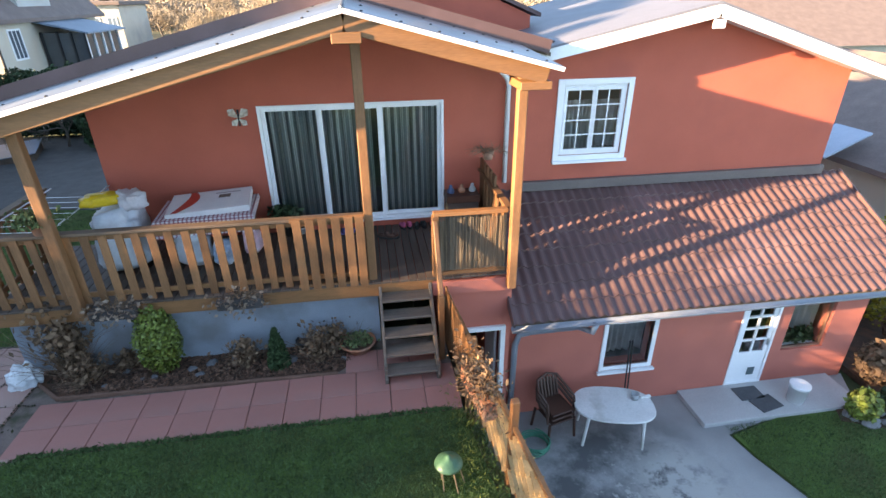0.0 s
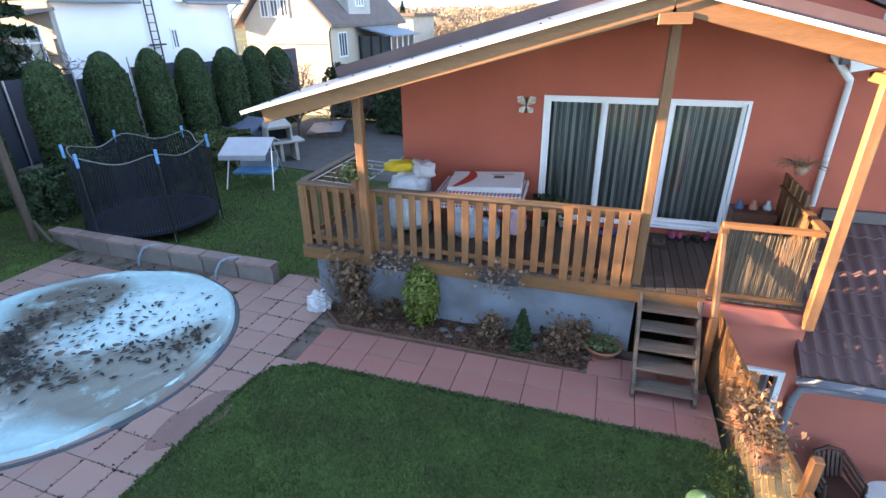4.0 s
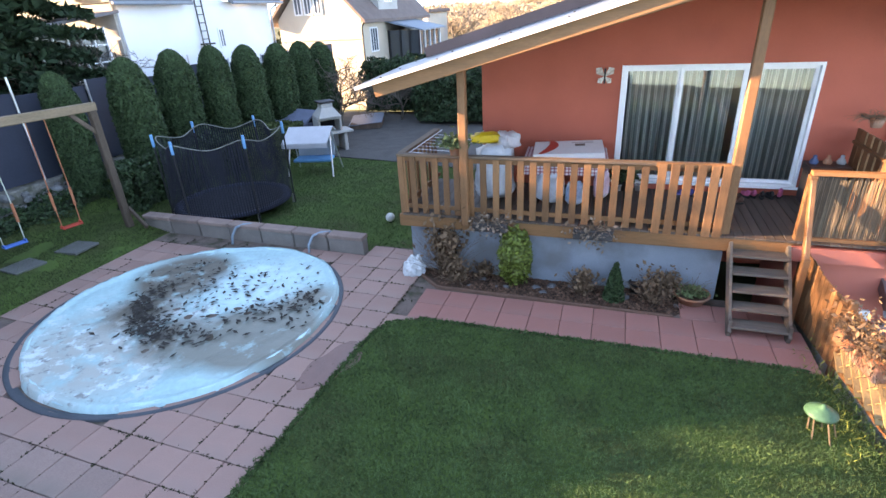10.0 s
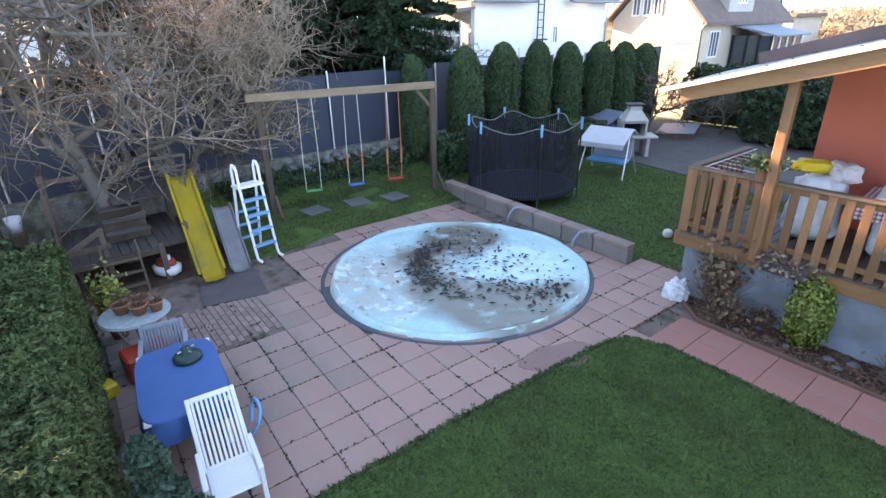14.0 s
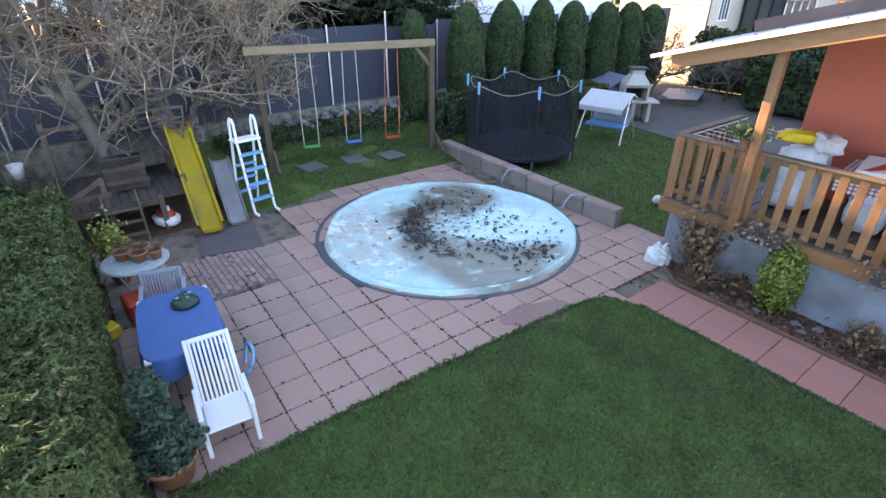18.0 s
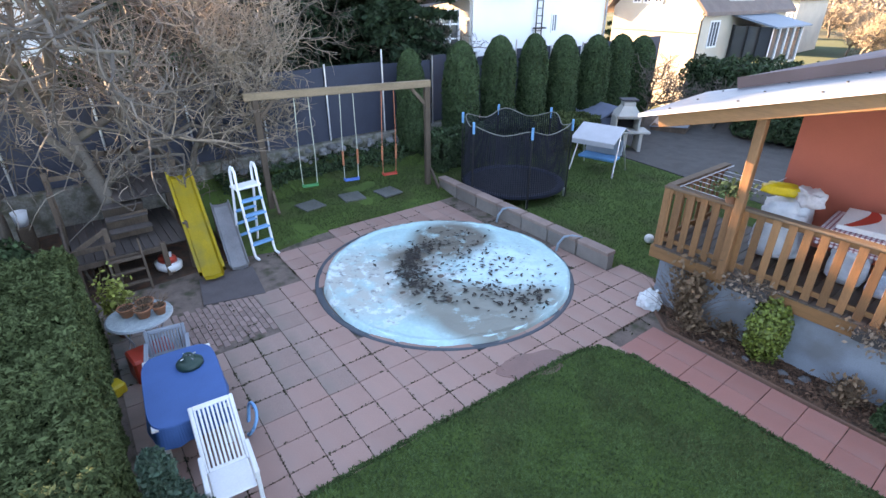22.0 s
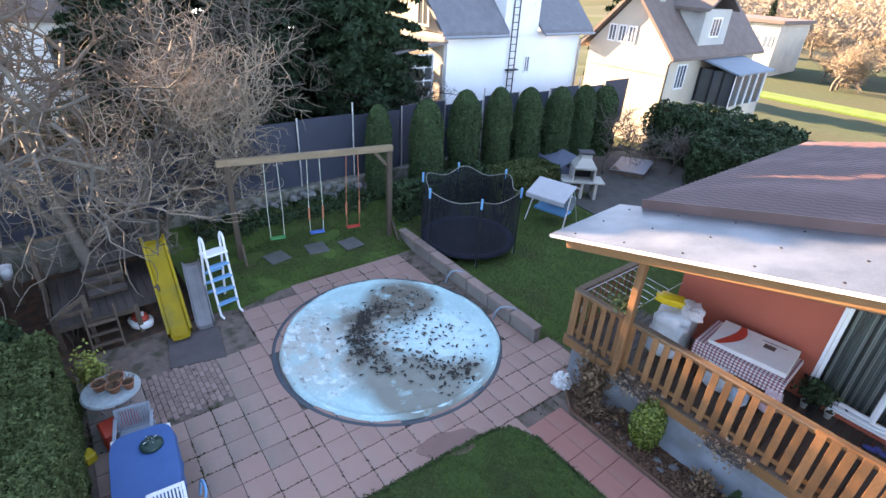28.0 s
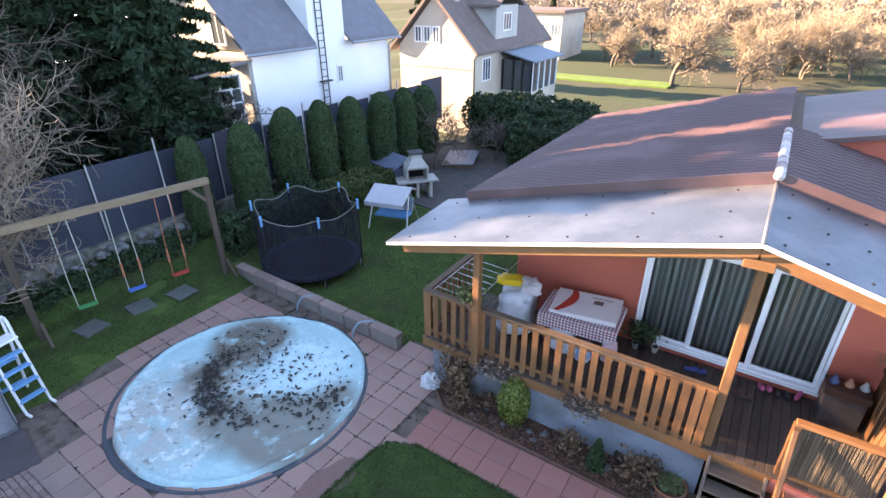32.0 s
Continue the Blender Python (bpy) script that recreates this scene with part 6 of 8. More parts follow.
for i, (x, y, rr, h) in enumerate(((3.25, -0.2, 0.25, 0.2), (4.35, -0.22, 0.33, 0.27), (1.5, 0.0, 0.16, 0.14), (4.6, -0.05, 0.2, 0.22))):
    dry_bush("dry brown tangle of dead perennials in the bed", x, y, rr * 1.5, h * 1.9, 50 + i)
tw_b = solid("dead_stems", twigs(60, 0.5, 0.35, 77), DRY, "bare brown stems in the flower bed", "stems", pose(1.9, 0.1, 0.02))


def rock(label, x, y, s, seed, z=0.0, material=STONE, group="stones in the bed"):
    bm = bmesh.new()
    bmesh.ops.create_icosphere(bm, subdivisions=2, radius=1)
    for v in bm.verts:
        k = 1 + 0.35 * noise.noise(v.co * 1.3 + Vector((seed * 3.1, 0, 0)))
        v.co = Vector((v.co.x * 1.15 * k, v.co.y * 0.85 * k, v.co.z * 0.7 * k)) * s
    return solid("stone", bm, material, label, "stone", pose(x, y, z + s * 0.3, 0, 0, seed * 47), group)


for i, (x, y, s) in enumerate(((1.5, -0.1, 0.07), (1.78, -0.3, 0.05), (1.95, -0.3, 0.07), (2.45, -0.2, 0.08), (2.72, -0.1, 0.09), (3.05, -0.05, 0.08), (3.92, -0.2, 0.1), (2.6, -0.35, 0.07), (1.3, -0.38, 0.06), (4.72, -0.3, 0.06))):
    rock("grey field stone half sunk in the flower bed", x, y, s, i + 1, 0.0, mat("dark_field_stone", (0.13, 0.13, 0.135), 0.8, 0.3, 5, 40, 0.4, island=0.25))
p = pot("plant_bowl", "wide terracotta bowl with low green plants by the stairs", 4.95, -0.1, 0.03, 0.27, 0.17)
g = np.random.default_rng(36)
c = np.stack([g.normal(0, 0.11, 420), g.normal(0, 0.11, 420), g.uniform(0.16, 0.24, 420)], 1)
part("leaves", leaf_mesh("leaves", c, np.tile([0, 0, 1.0], (420, 1)), 0.035, mat("grey_green_leaf", (0.13, 0.18, 0.07), 0.7, 0.3, 6, 30, 0, island=-0.4), g), None, p, "low green plants")
part("stem_tangle", twigs(14, 0.3, 0.45, 78, 0.3, 0.003), DRY, p, "bare stems", pose(0, 0, 0.14))
pot("plant_pot", "empty black plastic pot beside the dry shrubs", 4.12, 0.02, 0.03, 0.13, 0.2, BLACK)
bag = bmesh.new()
bmesh.ops.create_icosphere(bag, subdivisions=4, radius=1)
for v in bag.verts:
    k = 1 + 0.3 * noise.noise(v.co * 2.1) + 0.14 * noise.noise(v.co * 6)
    v.co = Vector((v.co.x * 0.2 * k, v.co.y * 0.13 * k, max(-0.6, v.co.z) * 0.24 * k * (1.25 if v.co.z > 0.5 else 1)))
solid("plastic_bag", bag, mat("white_film", (0.62, 0.66, 0.68), 0.4, 0.15, 8, 30, 0.4, tint=(0.4, 0.44, 0.46), stain=0.3), "crumpled white plastic sack on the paving", "bag", pose(0.18, -0.2, 0.14, 8, 0, 25))
# rim planters with dry trailing plants
for i, (x, w) in enumerate(((1.65, 0.6), (3.35, 0.62))):
    pl = thing("rim_planter", "dark planter with dry trailing plants hung on the deck rim", "planter", pose(x, -0.19, 1.06), "planters on the deck rim")
    part("box", boxes((-w / 2, w / 2, -0.09, 0.09, 0, 0.16), bev=0.01), mat("dark_planter", (0.05, 0.045, 0.045), 0.7, 0.2, 5, 40, 0.1), pl)
    part("stem_tangle", twigs(60, 0.55, 0.26, 90 + i, 0.6, 0.0035), DRY, pl, "dry trailing stems", Matrix.Translation((0, 0, 0.14)) @ Matrix.Diagonal((1.5, 0.6, 1, 1)))
    g = np.random.default_rng(95 + i)
    c = np.stack([g.normal(0, w * 0.32, 170), g.normal(-0.08, 0.06, 170), g.normal(0.1, 0.11, 170)], 1)
    part("dry_leaves", leaf_mesh("dry_leaves", c, g.normal(size=(170, 3)), 0.04, mat("pale_dry_leaf", (0.22, 0.16, 0.12), 0.9, 0.3, 6, 30, 0, island=-0.4), g), None, pl, "pale dry leaves")

# ---- things on the deck ----
lines = thing("drying_rack", "wire drying rack across the deck's corner", "drying rack", pose(0, 0, 0))
for k in range(7):
    y = 0.25 + 0.23 * k
    part("wire", tube(bmesh.new(), [(0.06, y, 2.27), (1.0, y - 0.02, 2.24)], 0.004, 5), STEEL, lines)
for x in (0.1, 1.0):
    part("bar", tube(bmesh.new(), [(x, 0.03, 2.27), (x, 2.06, 2.27)], 0.01, 6), STEEL, lines)
p = pot("plant_pot", "terracotta pot with a bushy green plant on the rail", 1.02, -0.02, RT + 0.004, 0.11, 0.16)
g = np.random.default_rng(61)
c = np.stack([g.normal(0, 0.13, 650), g.normal(0, 0.1, 650), 0.15 + np.abs(g.normal(0.03, 0.08, 650))], 1)
part("leaves", leaf_mesh("leaves", c, g.normal(size=(650, 3)), 0.032, mat("soft_green_leaf", (0.085, 0.125, 0.05), 0.7, 0.3, 6, 30, 0, island=-0.4), g, 2.2), None, p, "green leaves")


def sack(name, label, m, sx, sy, sz, material, seed, rough=0.25):
    bm = bmesh.new()
    bmesh.ops.create_icosphere(bm, subdivisions=4, radius=1)
    for v in bm.verts:
        q = v.co.copy()
        k = 1 + rough * noise.noise(q * 1.7 + Vector((seed, 0, 0))) + rough * 0.5 * noise.noise(q * 5 + Vector((0, seed, 0)))
        e = 0.6
        q = Vector((math.copysign(abs(q.x) ** e, q.x), math.copysign(abs(q.y) ** e, q.y), math.copysign(abs(q.z) ** e, q.z)))
        v.co = Vector((q.x * sx * k, q.y * sy * k, (q.z * (1 if q.z < 0 else k) + 1) * sz))
    return solid(name, bm, material, label, "bag", m, smooth=True)


FILM = mat("grey_film", (0.52, 0.56, 0.60), 0.35, 0.15, 6, 20, 0.5, tint=(0.66, 0.69, 0.72), stain=0.4)
sack("laundry_bag", "tall pile under grey-white plastic film on the deck", pose(1.42, 1.15, DZ + 0.01, 0, 0, 10), 0.38, 0.44, 0.5, FILM, 3)
sack("plastic_bag", "bright yellow plastic bag on top of the pile", pose(1.28, 1.15, 2.25, 0, 0, 20), 0.27, 0.14, 0.09, mat("yellow_film", (0.72, 0.45, 0.02), 0.4, 0.15, 6, 30, 0.2), 4)
sack("plastic_bag", "crumpled clear plastic bag on top of the pile", pose(1.68, 1.2, 2.16, 0, 0, 40), 0.17, 0.2, 0.14, mat("pinkish_film", (0.55, 0.5, 0.5), 0.35, 0.15, 6, 30, 0.4), 5, 0.4)
tb = thing("patio_table", "brown deck table piled with boxes", "table", pose(2.72, 1.35, DZ, 0, 0, 4))
part("tabletop", boxes((-0.72, 0.72, -0.45, 0.45, 0.68, 0.72), bev=0.01), BROWNP, tb)
for sx in (-0.6, 0.6):
    for sy in (-0.36, 0.36):
        part("leg", boxes((sx - 0.03, sx + 0.03, sy - 0.03, sy + 0.03, 0, 0.68), bev=0.008), BROWNP, tb)


def check_mat():
    m = mat("checked_cloth", (0.7, 0.66, 0.66), 0.85, 0.1, 5, 60, 0.1)
    nt = m.node_tree
    n, l = nt.nodes, nt.links
    co = n.new("ShaderNodeTexCoord")
    sep = n.new("ShaderNodeSeparateXYZ")
    l.new(co.outputs["Object"], sep.inputs["Vector"])
    tot = None
    for ax, extra in (("X", None), ("Y", "Z")):
        src = sep.outputs[ax]
        if extra:
            ad = n.new("ShaderNodeMath")
            ad.operation = "ADD"
            l.new(sep.outputs[ax], ad.inputs[0])
            l.new(sep.outputs[extra], ad.inputs[1])
            src = ad.outputs[0]
        mu = n.new("ShaderNodeMath")
        mu.operation, mu.inputs[1].default_value = "MULTIPLY", 16.0
        l.new(src, mu.inputs[0])
        fr = n.new("ShaderNodeMath")
        fr.operation = "FRACT"
        l.new(mu.outputs[0], fr.inputs[0])
        lt = n.new("ShaderNodeMath")
        lt.operation, lt.inputs[1].default_value = "LESS_THAN", 0.42
        l.new(fr.outputs[0], lt.inputs[0])
        if tot is None:
            tot = lt.outputs[0]
        else:
            ad = n.new("ShaderNodeMath")
            ad.operation = "ADD"
            l.new(tot, ad.inputs[0])
            l.new(lt.outputs[0], ad.inputs[1])
            tot = ad.outputs[0]
    ramp = n.new("ShaderNodeValToRGB")
    ramp.color_ramp.interpolation = "CONSTANT"
    e = ramp.color_ramp.elements
    e[0].position, e[0].color = 0.0, (0.70, 0.68, 0.68, 1)
    e[1].position, e[1].color = 0.4, (0.42, 0.22, 0.24, 1)
    k = e.new(0.9)
    k.color = (0.20, 0.05, 0.07, 1)
    hv = n.new("ShaderNodeMath")
    hv.operation, hv.inputs[1].default_value = "MULTIPLY", 0.5
    l.new(tot, hv.inputs[0])
    l.new(hv.outputs[0], ramp.inputs["Fac"])
    l.new(ramp.outputs["Color"], n["Principled BSDF"].inputs["Base Color"])
    return m


bm = bmesh.new()
box(bm, -0.74, 0.74, -0.48, 0.48, 0.0, 0.1, 0.02)
box(bm, -0.745, 0.745, -0.495, -0.48, -0.18, 0.05, 0.004)
solid("tablecloth", bm, check_mat(), "white and dark red checked cloth bundle on the deck table", "cloth", pose(2.72, 1.35, 1.945, 0, 0, 4))
cb = thing("cardboard_box", "flat white carton with a red arc and a small picture", "carton", pose(2.76, 1.4, 2.05, 3, -2, 6))
part("carton", boxes((-0.62, 0.62, -0.4, 0.4, 0, 0.1), bev=0.008), mat("white_carton", (0.72, 0.69, 0.67), 0.7, 0.1, 4, 40, 0.05), cb)
bm = bmesh.new()
rows = []
for k in range(17):
    q = k / 16
    x = -0.36 + 0.1 * math.sin(q * 1.5) * 2.0 * (q - 0.0) - 0.28 * (q - 0.5) ** 2 * 2
    y = -0.39 + 0.78 * q
    w = 0.045 + 0.05 * math.sin(math.pi * q)
    rows.append((bm.verts.new((x - w, y, 0.1035)), bm.verts.new((x + w, y, 0.1035))))
for (a, b), (c2, d) in zip(rows, rows[1:]):
    bm.faces.new((a, b, d, c2))
part("printed_arc", bm, mat("red_print", (0.55, 0.05, 0.03), 0.6, 0.1, 4, 40, 0), cb, "red printed arc")
part("printed_picture", boxes((0.12, 0.3, 0.05, 0.18, 0.1, 0.1035)), mat("dark_print", (0.13, 0.09, 0.07), 0.6, 0.3, 20, 60, 0), cb, "small dark picture")
part("printed_bar", boxes((0.06, 0.45, 0.24, 0.27, 0.1, 0.1035)), mat("grey_print", (0.35, 0.3, 0.3), 0.6, 0.1, 20, 60, 0), cb)
sack("plastic_bag", "white plastic sack under the deck table", pose(2.5, 0.98, DZ + 0.01), 0.24, 0.2, 0.3, FILM, 7)
sack("plastic_bag", "blue and white bag under the deck table", pose(2.95, 0.92, DZ + 0.01), 0.16, 0.16, 0.2, mat("blue_white_film", (0.30, 0.42, 0.55), 0.4, 0.3, 8, 30, 0.3, tint=(0.7, 0.72, 0.75), stain=0.5), 8)
sack("plastic_bag", "pink and white bag hanging by the deck table", pose(3.4, 0.95, 1.37), 0.13, 0.13, 0.25, mat("pink_film", (0.62, 0.42, 0.47), 0.5, 0.2, 8, 30, 0.2, tint=(0.75, 0.7, 0.72), stain=0.4), 9)
for i, (x, y, c3) in enumerate(((3.7, 1.83, (0.5, 0.5, 0.48)), (4.05, 1.9, (0.62, 0.6, 0.56)))):
    p = pot("plant_pot", "small pale pot on the deck by the sliding door", x, y, DZ + 0.004, 0.07, 0.13, mat("pale_pot%d" % i, c3, 0.7, 0.15, 8, 40, 0.1))
p = pot("plant_pot", "dark pot with a leafy plant before the curtain", 3.8, 1.88, DZ + 0.004, 0.12, 0.2, BLACK)
g = np.random.default_rng(62)
c = np.stack([g.normal(0, 0.14, 350), g.normal(0, 0.07, 350), g.uniform(0.2, 0.55, 350)], 1)
part("leaves", leaf_mesh("leaves", c, g.normal(size=(350, 3)), 0.07, mat("dark_leaf", (0.03, 0.06, 0.025), 0.6, 0.3, 6, 30, 0, island=-0.4), g), None, p, "dark green leaves")


def shoe(label, x, y, rz, material):
    s = thing("shoe", label, "shoe", pose(x, y, DZ + 0.005, 0, 0, rz), "shoes by the sliding door")
    bm = bmesh.new()
    lathe(bm, [(0.055, 0.0), (0.06, 0.02), (0.05, 0.03)], 12, m=Matrix.Diagonal((0.75, 2.2, 1, 1)))
    part("sole", bm, mat("dark_sole", (0.03, 0.03, 0.03), 0.8, 0.2, 9, 40, 0), s)
    bm = bmesh.new()
    bmesh.ops.create_icosphere(bm, subdivisions=2, radius=1, matrix=Matrix.Translation((0, 0.02, 0.05)) @ Matrix.Diagonal((0.042, 0.11, 0.045, 1)))
    bmesh.ops.create_icosphere(bm, subdivisions=2, radius=1, matrix=Matrix.Translation((0, -0.06, 0.085)) @ Matrix.Diagonal((0.038, 0.055, 0.06, 1)))
    part("upper", bm, material, s, smooth=True)


PINKS = mat("pink_shoe", (0.50, 0.10, 0.20), 0.7, 0.2, 9, 40, 0.1)
for i, (x, y, rz, mt, lb) in enumerate(((5.87, 1.84, 20, PINKS, "pink child's shoe on the deck"), (5.99, 1.86, 10, PINKS, "pink child's shoe on the deck"), (6.13, 1.82, -10, BLACK, "black shoe on the deck"), (6.25, 1.84, 15, BLACK, "black shoe on the deck"), (6.43, 1.92, 160, PINKS, "pink boot beside the door"), (5.50, 1.47, 60, BROWNP, "brown sandal lying on the deck"), (5.65, 1.42, 85, BROWNP, "brown sandal lying on the deck"), (4.75, 1.67, 100, mat("blue_shoe", (0.04, 0.05, 0.2), 0.7, 0.2, 9, 40, 0.1), "dark blue slipper on the deck"), (4.90, 1.70, 80, mat("blue_shoe", (0.04, 0.05, 0.2)), "dark blue slipper on the deck"))):
    shoe(lb, x, y, rz, mt)
ornament = thing("wall_ornament", "pale metal butterfly ornament on the red wall", "ornament", pose(3.28, WY - 0.04, 3.3))
for sx in (-1, 1):
    for sz, w in ((1, 0.16), (-1, 0.12)):
        bm = bmesh.new()
        prism(bm, [(0, 0), (sx * w * 0.4, sz * w), (sx * w, sz * w * 0.9), (sx * w * 0.95, sz * w * 0.3)], -0.01, 0.01, "y")
        part("wing", bm, mat("dull_enamel", (0.42, 0.33, 0.27), 0.5, 0.5, 14, 30, 0.1, metal=0.3, tint=(0.65, 0.62, 0.55), stain=0.5), ornament)
part("body", tube(bmesh.new(), [(0, 0, -0.12), (0, 0, 0.14)], 0.016, 8), BLACK, ornament)
bk = thing("wall_basket", "dry plant in a terracotta wall pot by the downpipe", "hanging pot", pose(7.35, 1.45, 2.65))
bm = bmesh.new()
lathe(bm, [(0.07, -0.08), (0.11, 0.08), (0.1, 0.08), (0.06, -0.05)], 16)
part("pot", bm, TERRA, bk, smooth=True)
part("bracket", boxes((-0.01, 0.01, 0.0, 0.6, -0.02, 0.0)), BLACK, bk)
part("stem_tangle", twigs(70, 0.7, 0.2, 120, 0.9, 0.004), DRY, bk, "dry drooping stems", Matrix.Translation((0, 0, 0.08)) @ Matrix.Diagonal((1.3, 1.0, 0.8, 1)))
cr = thing("flower_crate", "dark crate with blue and white garden figures on the deck", "crate", pose(6.95, 1.72, DZ))
part("stand", boxes((-0.28, 0.28, -0.18, 0.18, 0, 0.55), bev=0.01), mat("dark_planter", (0.05, 0.045, 0.045)), cr)
part("box", boxes((-0.3, 0.3, -0.2, 0.2, 0.55, 0.68), bev=0.01), BROWNP, cr)
for i, (x, m2) in enumerate(((-0.2, mat("glazed_blue", (0.06, 0.10, 0.2), 0.4, 0.2, 9, 40, 0.0)), (0.0, TERRA), (0.2, mat("grey_paint", (0.35, 0.37, 0.38))))):
    bm = bmesh.new()
    lathe(bm, [(0.05, 0.66), (0.07, 0.71), (0.05, 0.76), (0.025, 0.78), (0.035, 0.81), (0.01, 0.83)], 12, (x, 0.02 * i, 0))
    part("figure", bm, m2, cr, "small glazed garden figure", smooth=True)
# ---- lattice fence between lawn and lower yard ----
fen = thing("lattice_fence", "honey pine diagonal lattice fence beside the lawn", "fence", pose(0, 0, 0))


SUNPINE = mat("bleached_pine", (0.40, 0.24, 0.105), 0.7, 0.25, 2.0, 14, 0.12, stretch=(3, 3, 3), island=0.18)
FYS = [0.0, -1.45, -2.9, -4.35, -5.8, -7.25]
for y in FYS:
    x = fence_x(y)
    part("post", boxes((x - 0.045, x + 0.045, y - 0.045, y + 0.045, -0.1, (1.28 if y == -2.9 else 1.05) if y < 0 else 1.2), bev=0.01), PINE, fen)
for ya, yb in zip(FYS, FYS[1:]):
    pa, pb = Vector((fence_x(ya), ya, 0)), Vector((fence_x(yb), yb, 0))
    for z in (0.1, 0.92):
        bm = bmesh.new()
        beam(bm, pa + Vector((0, 0, z)), pb + Vector((0, 0, z)), 0.05, 0.05, 0.004)
        part("rail", bm, PINE_H, fen)
    L = (pb - pa).length
    if ya == 0.0:
        d = (pb - pa).normalized()
        for k in range(13):
            q = pa + d * (0.08 + 0.11 * k)
            bm = bmesh.new()
            beam(bm, q + Vector((-0.035, 0, 0.04)), q + Vector((-0.035, 0, 1.12 - 0.016 * k + 0.012 * math.sin(5 * k))), 0.02, 0.1, 0.003, up=(d.x, d.y, 0.0))
            part("board", bm, PINE, fen)
    for sgn, off in () if ya == 0.0 else ((1, 0.016), (-1, -0.016)):
        k = -0.8
        while k < L:
            s0, s1 = k, k + 0.78
            z0, z1 = 0.12, 0.9
            if sgn < 0:
                z0, z1 = 0.9, 0.12
            a0, a1 = max(0.02, s0), min(L - 0.02, s1)
            if a1 - a0 > 0.1:
                za = z0 + (z1 - z0) * (a0 - s0) / 0.78
                zb = z0 + (z1 - z0) * (a1 - s0) / 0.78
                d = (pb - pa).normalized()
                o = Vector((-d.y, d.x, 0)) * off
                bm = bmesh.new()
                beam(bm, pa + d * a0 + o + Vector((0, 0, za)), pa + d * a1 + o + Vector((0, 0, zb)), 0.014, 0.085, 0.0, up=(-d.y, d.x, 0.001))
                part("lath", bm, SUNPINE, fen)
            k += 0.23
hr = thing("handrail", "worn pine handrail post at the garden stairs", "handrail", pose(0, 0, 0))
bm = bmesh.new()
beam(bm, (6.22, -0.05, 2.14), (6.24, -0.5, 1.05), 0.07, 0.1, 0.01)
part("rail", bm, PINE, hr)
part("post", boxes((6.19, 6.28, -0.56, -0.46, 0.0, 1.15), bev=0.01), PINE, hr)
fp = thing("fence_planter", "terracotta trough with dead brown plants on the fence", "planter", pose(fence_x(-2.1) - 0.12, -2.1, 0.62, 0, 0, -81))
part("trough", boxes((-0.42, 0.42, -0.1, 0.1, 0, 0.18), bev=0.015), TERRA, fp)
part("stem_tangle", twigs(160, 0.6, 0.3, 130, 0.7, 0.004), DRY, fp, "dead brown stems", Matrix.Translation((0, 0, 0.15)) @ Matrix.Diagonal((1.8, 0.7, 1, 1)))
g = np.random.default_rng(131)
c = np.stack([g.normal(0, 0.3, 700), g.normal(0, 0.11, 700), 0.2 + np.abs(g.normal(0, 0.16, 700))], 1)
part("dry_leaves", leaf_mesh("dry_leaves", c, g.normal(size=(700, 3)), 0.03, DRY, g, 2.2), None, fp, "withered brown leaves")
lid = thing("bird_feeder", "green metal bird feeder roof on stakes in the grass", "bird feeder", pose(5.98, -2.75, -0.08))
bm = bmesh.new()
lathe(bm, [(0.165, 0.38), (0.16, 0.4), (0.07, 0.46), (0.03, 0.47), (0.02, 0.5)], 24)
part("roof", bm, mat("dull_green_enamel", (0.06, 0.15, 0.085), 0.4, 0.2, 6, 40, 0.05), lid, smooth=True)
for k in range(5):
    a = math.radians(72 * k)
    part("stake", tube(bmesh.new(), [(0.1 * math.cos(a), 0.1 * math.sin(a), 0.4), (0.16 * math.cos(a) + 0.05, 0.16 * math.sin(a) - 0.12, 0.0)], 0.009, 5), mat("cane", (0.22, 0.165, 0.10), 0.8, 0.2, 9, 40, 0.1), lid)
globe = np.random.default_rng(133)
c = np.stack([globe.normal(6.3, 0.14, 320), globe.normal(-2.3, 0.6, 320), 0.05 + np.abs(globe.normal(0.03, 0.08, 320))], 1)
tagged(new("tall_grass", leaf_mesh("tall_grass", c, globe.normal(size=(320, 3)) * (1, 1, 0.2), 0.011, mat("yellow_green_grass", (0.16, 0.19, 0.04), 0.8, 0.3, 6, 30, 0, island=-0.4), globe, 7.0)), "yellow-green uncut grass along the fence", "grass", kind="stuff")

# ---- lower yard things ----
tb = thing("plastic_table", "oval white plastic garden table with dirt on its top", "table", pose(9.2, -0.66, -1.95, 0, 0, -14))
bm = bmesh.new()
top = []
for z in (0.68, 0.70, 0.715):
    top.append([bm.verts.new((0.68 * (abs(math.cos(a)) ** 0.75) * np.sign(math.cos(a)) * (0.985 if z == 0.715 else 1), 0.43 * (abs(math.sin(a)) ** 0.75) * np.sign(math.sin(a)) * (0.985 if z == 0.715 else 1), z)) for a in [2 * math.pi * k / 48 for k in range(48)]])
for r0, r1 in zip(top, top[1:]):
    for k in range(48):
        bm.faces.new((r0[k], r0[(k + 1) % 48], r1[(k + 1) % 48], r1[k]))
bm.faces.new(top[0][::-1])
bm.faces.new(top[-1])
bmesh.ops.remove_doubles(bm, verts=bm.verts, dist=0.0005)
part("tabletop", bm, WHITE_OLD, tb)
for sx in (-0.45, 0.45):
    for sy in (-0.27, 0.27):
        part("leg", tube(bmesh.new(), [(sx * 1.12, sy * 1.1, 0), (sx, sy, 0.69)], [0.026, 0.034], 8), WHITE_OLD, tb)
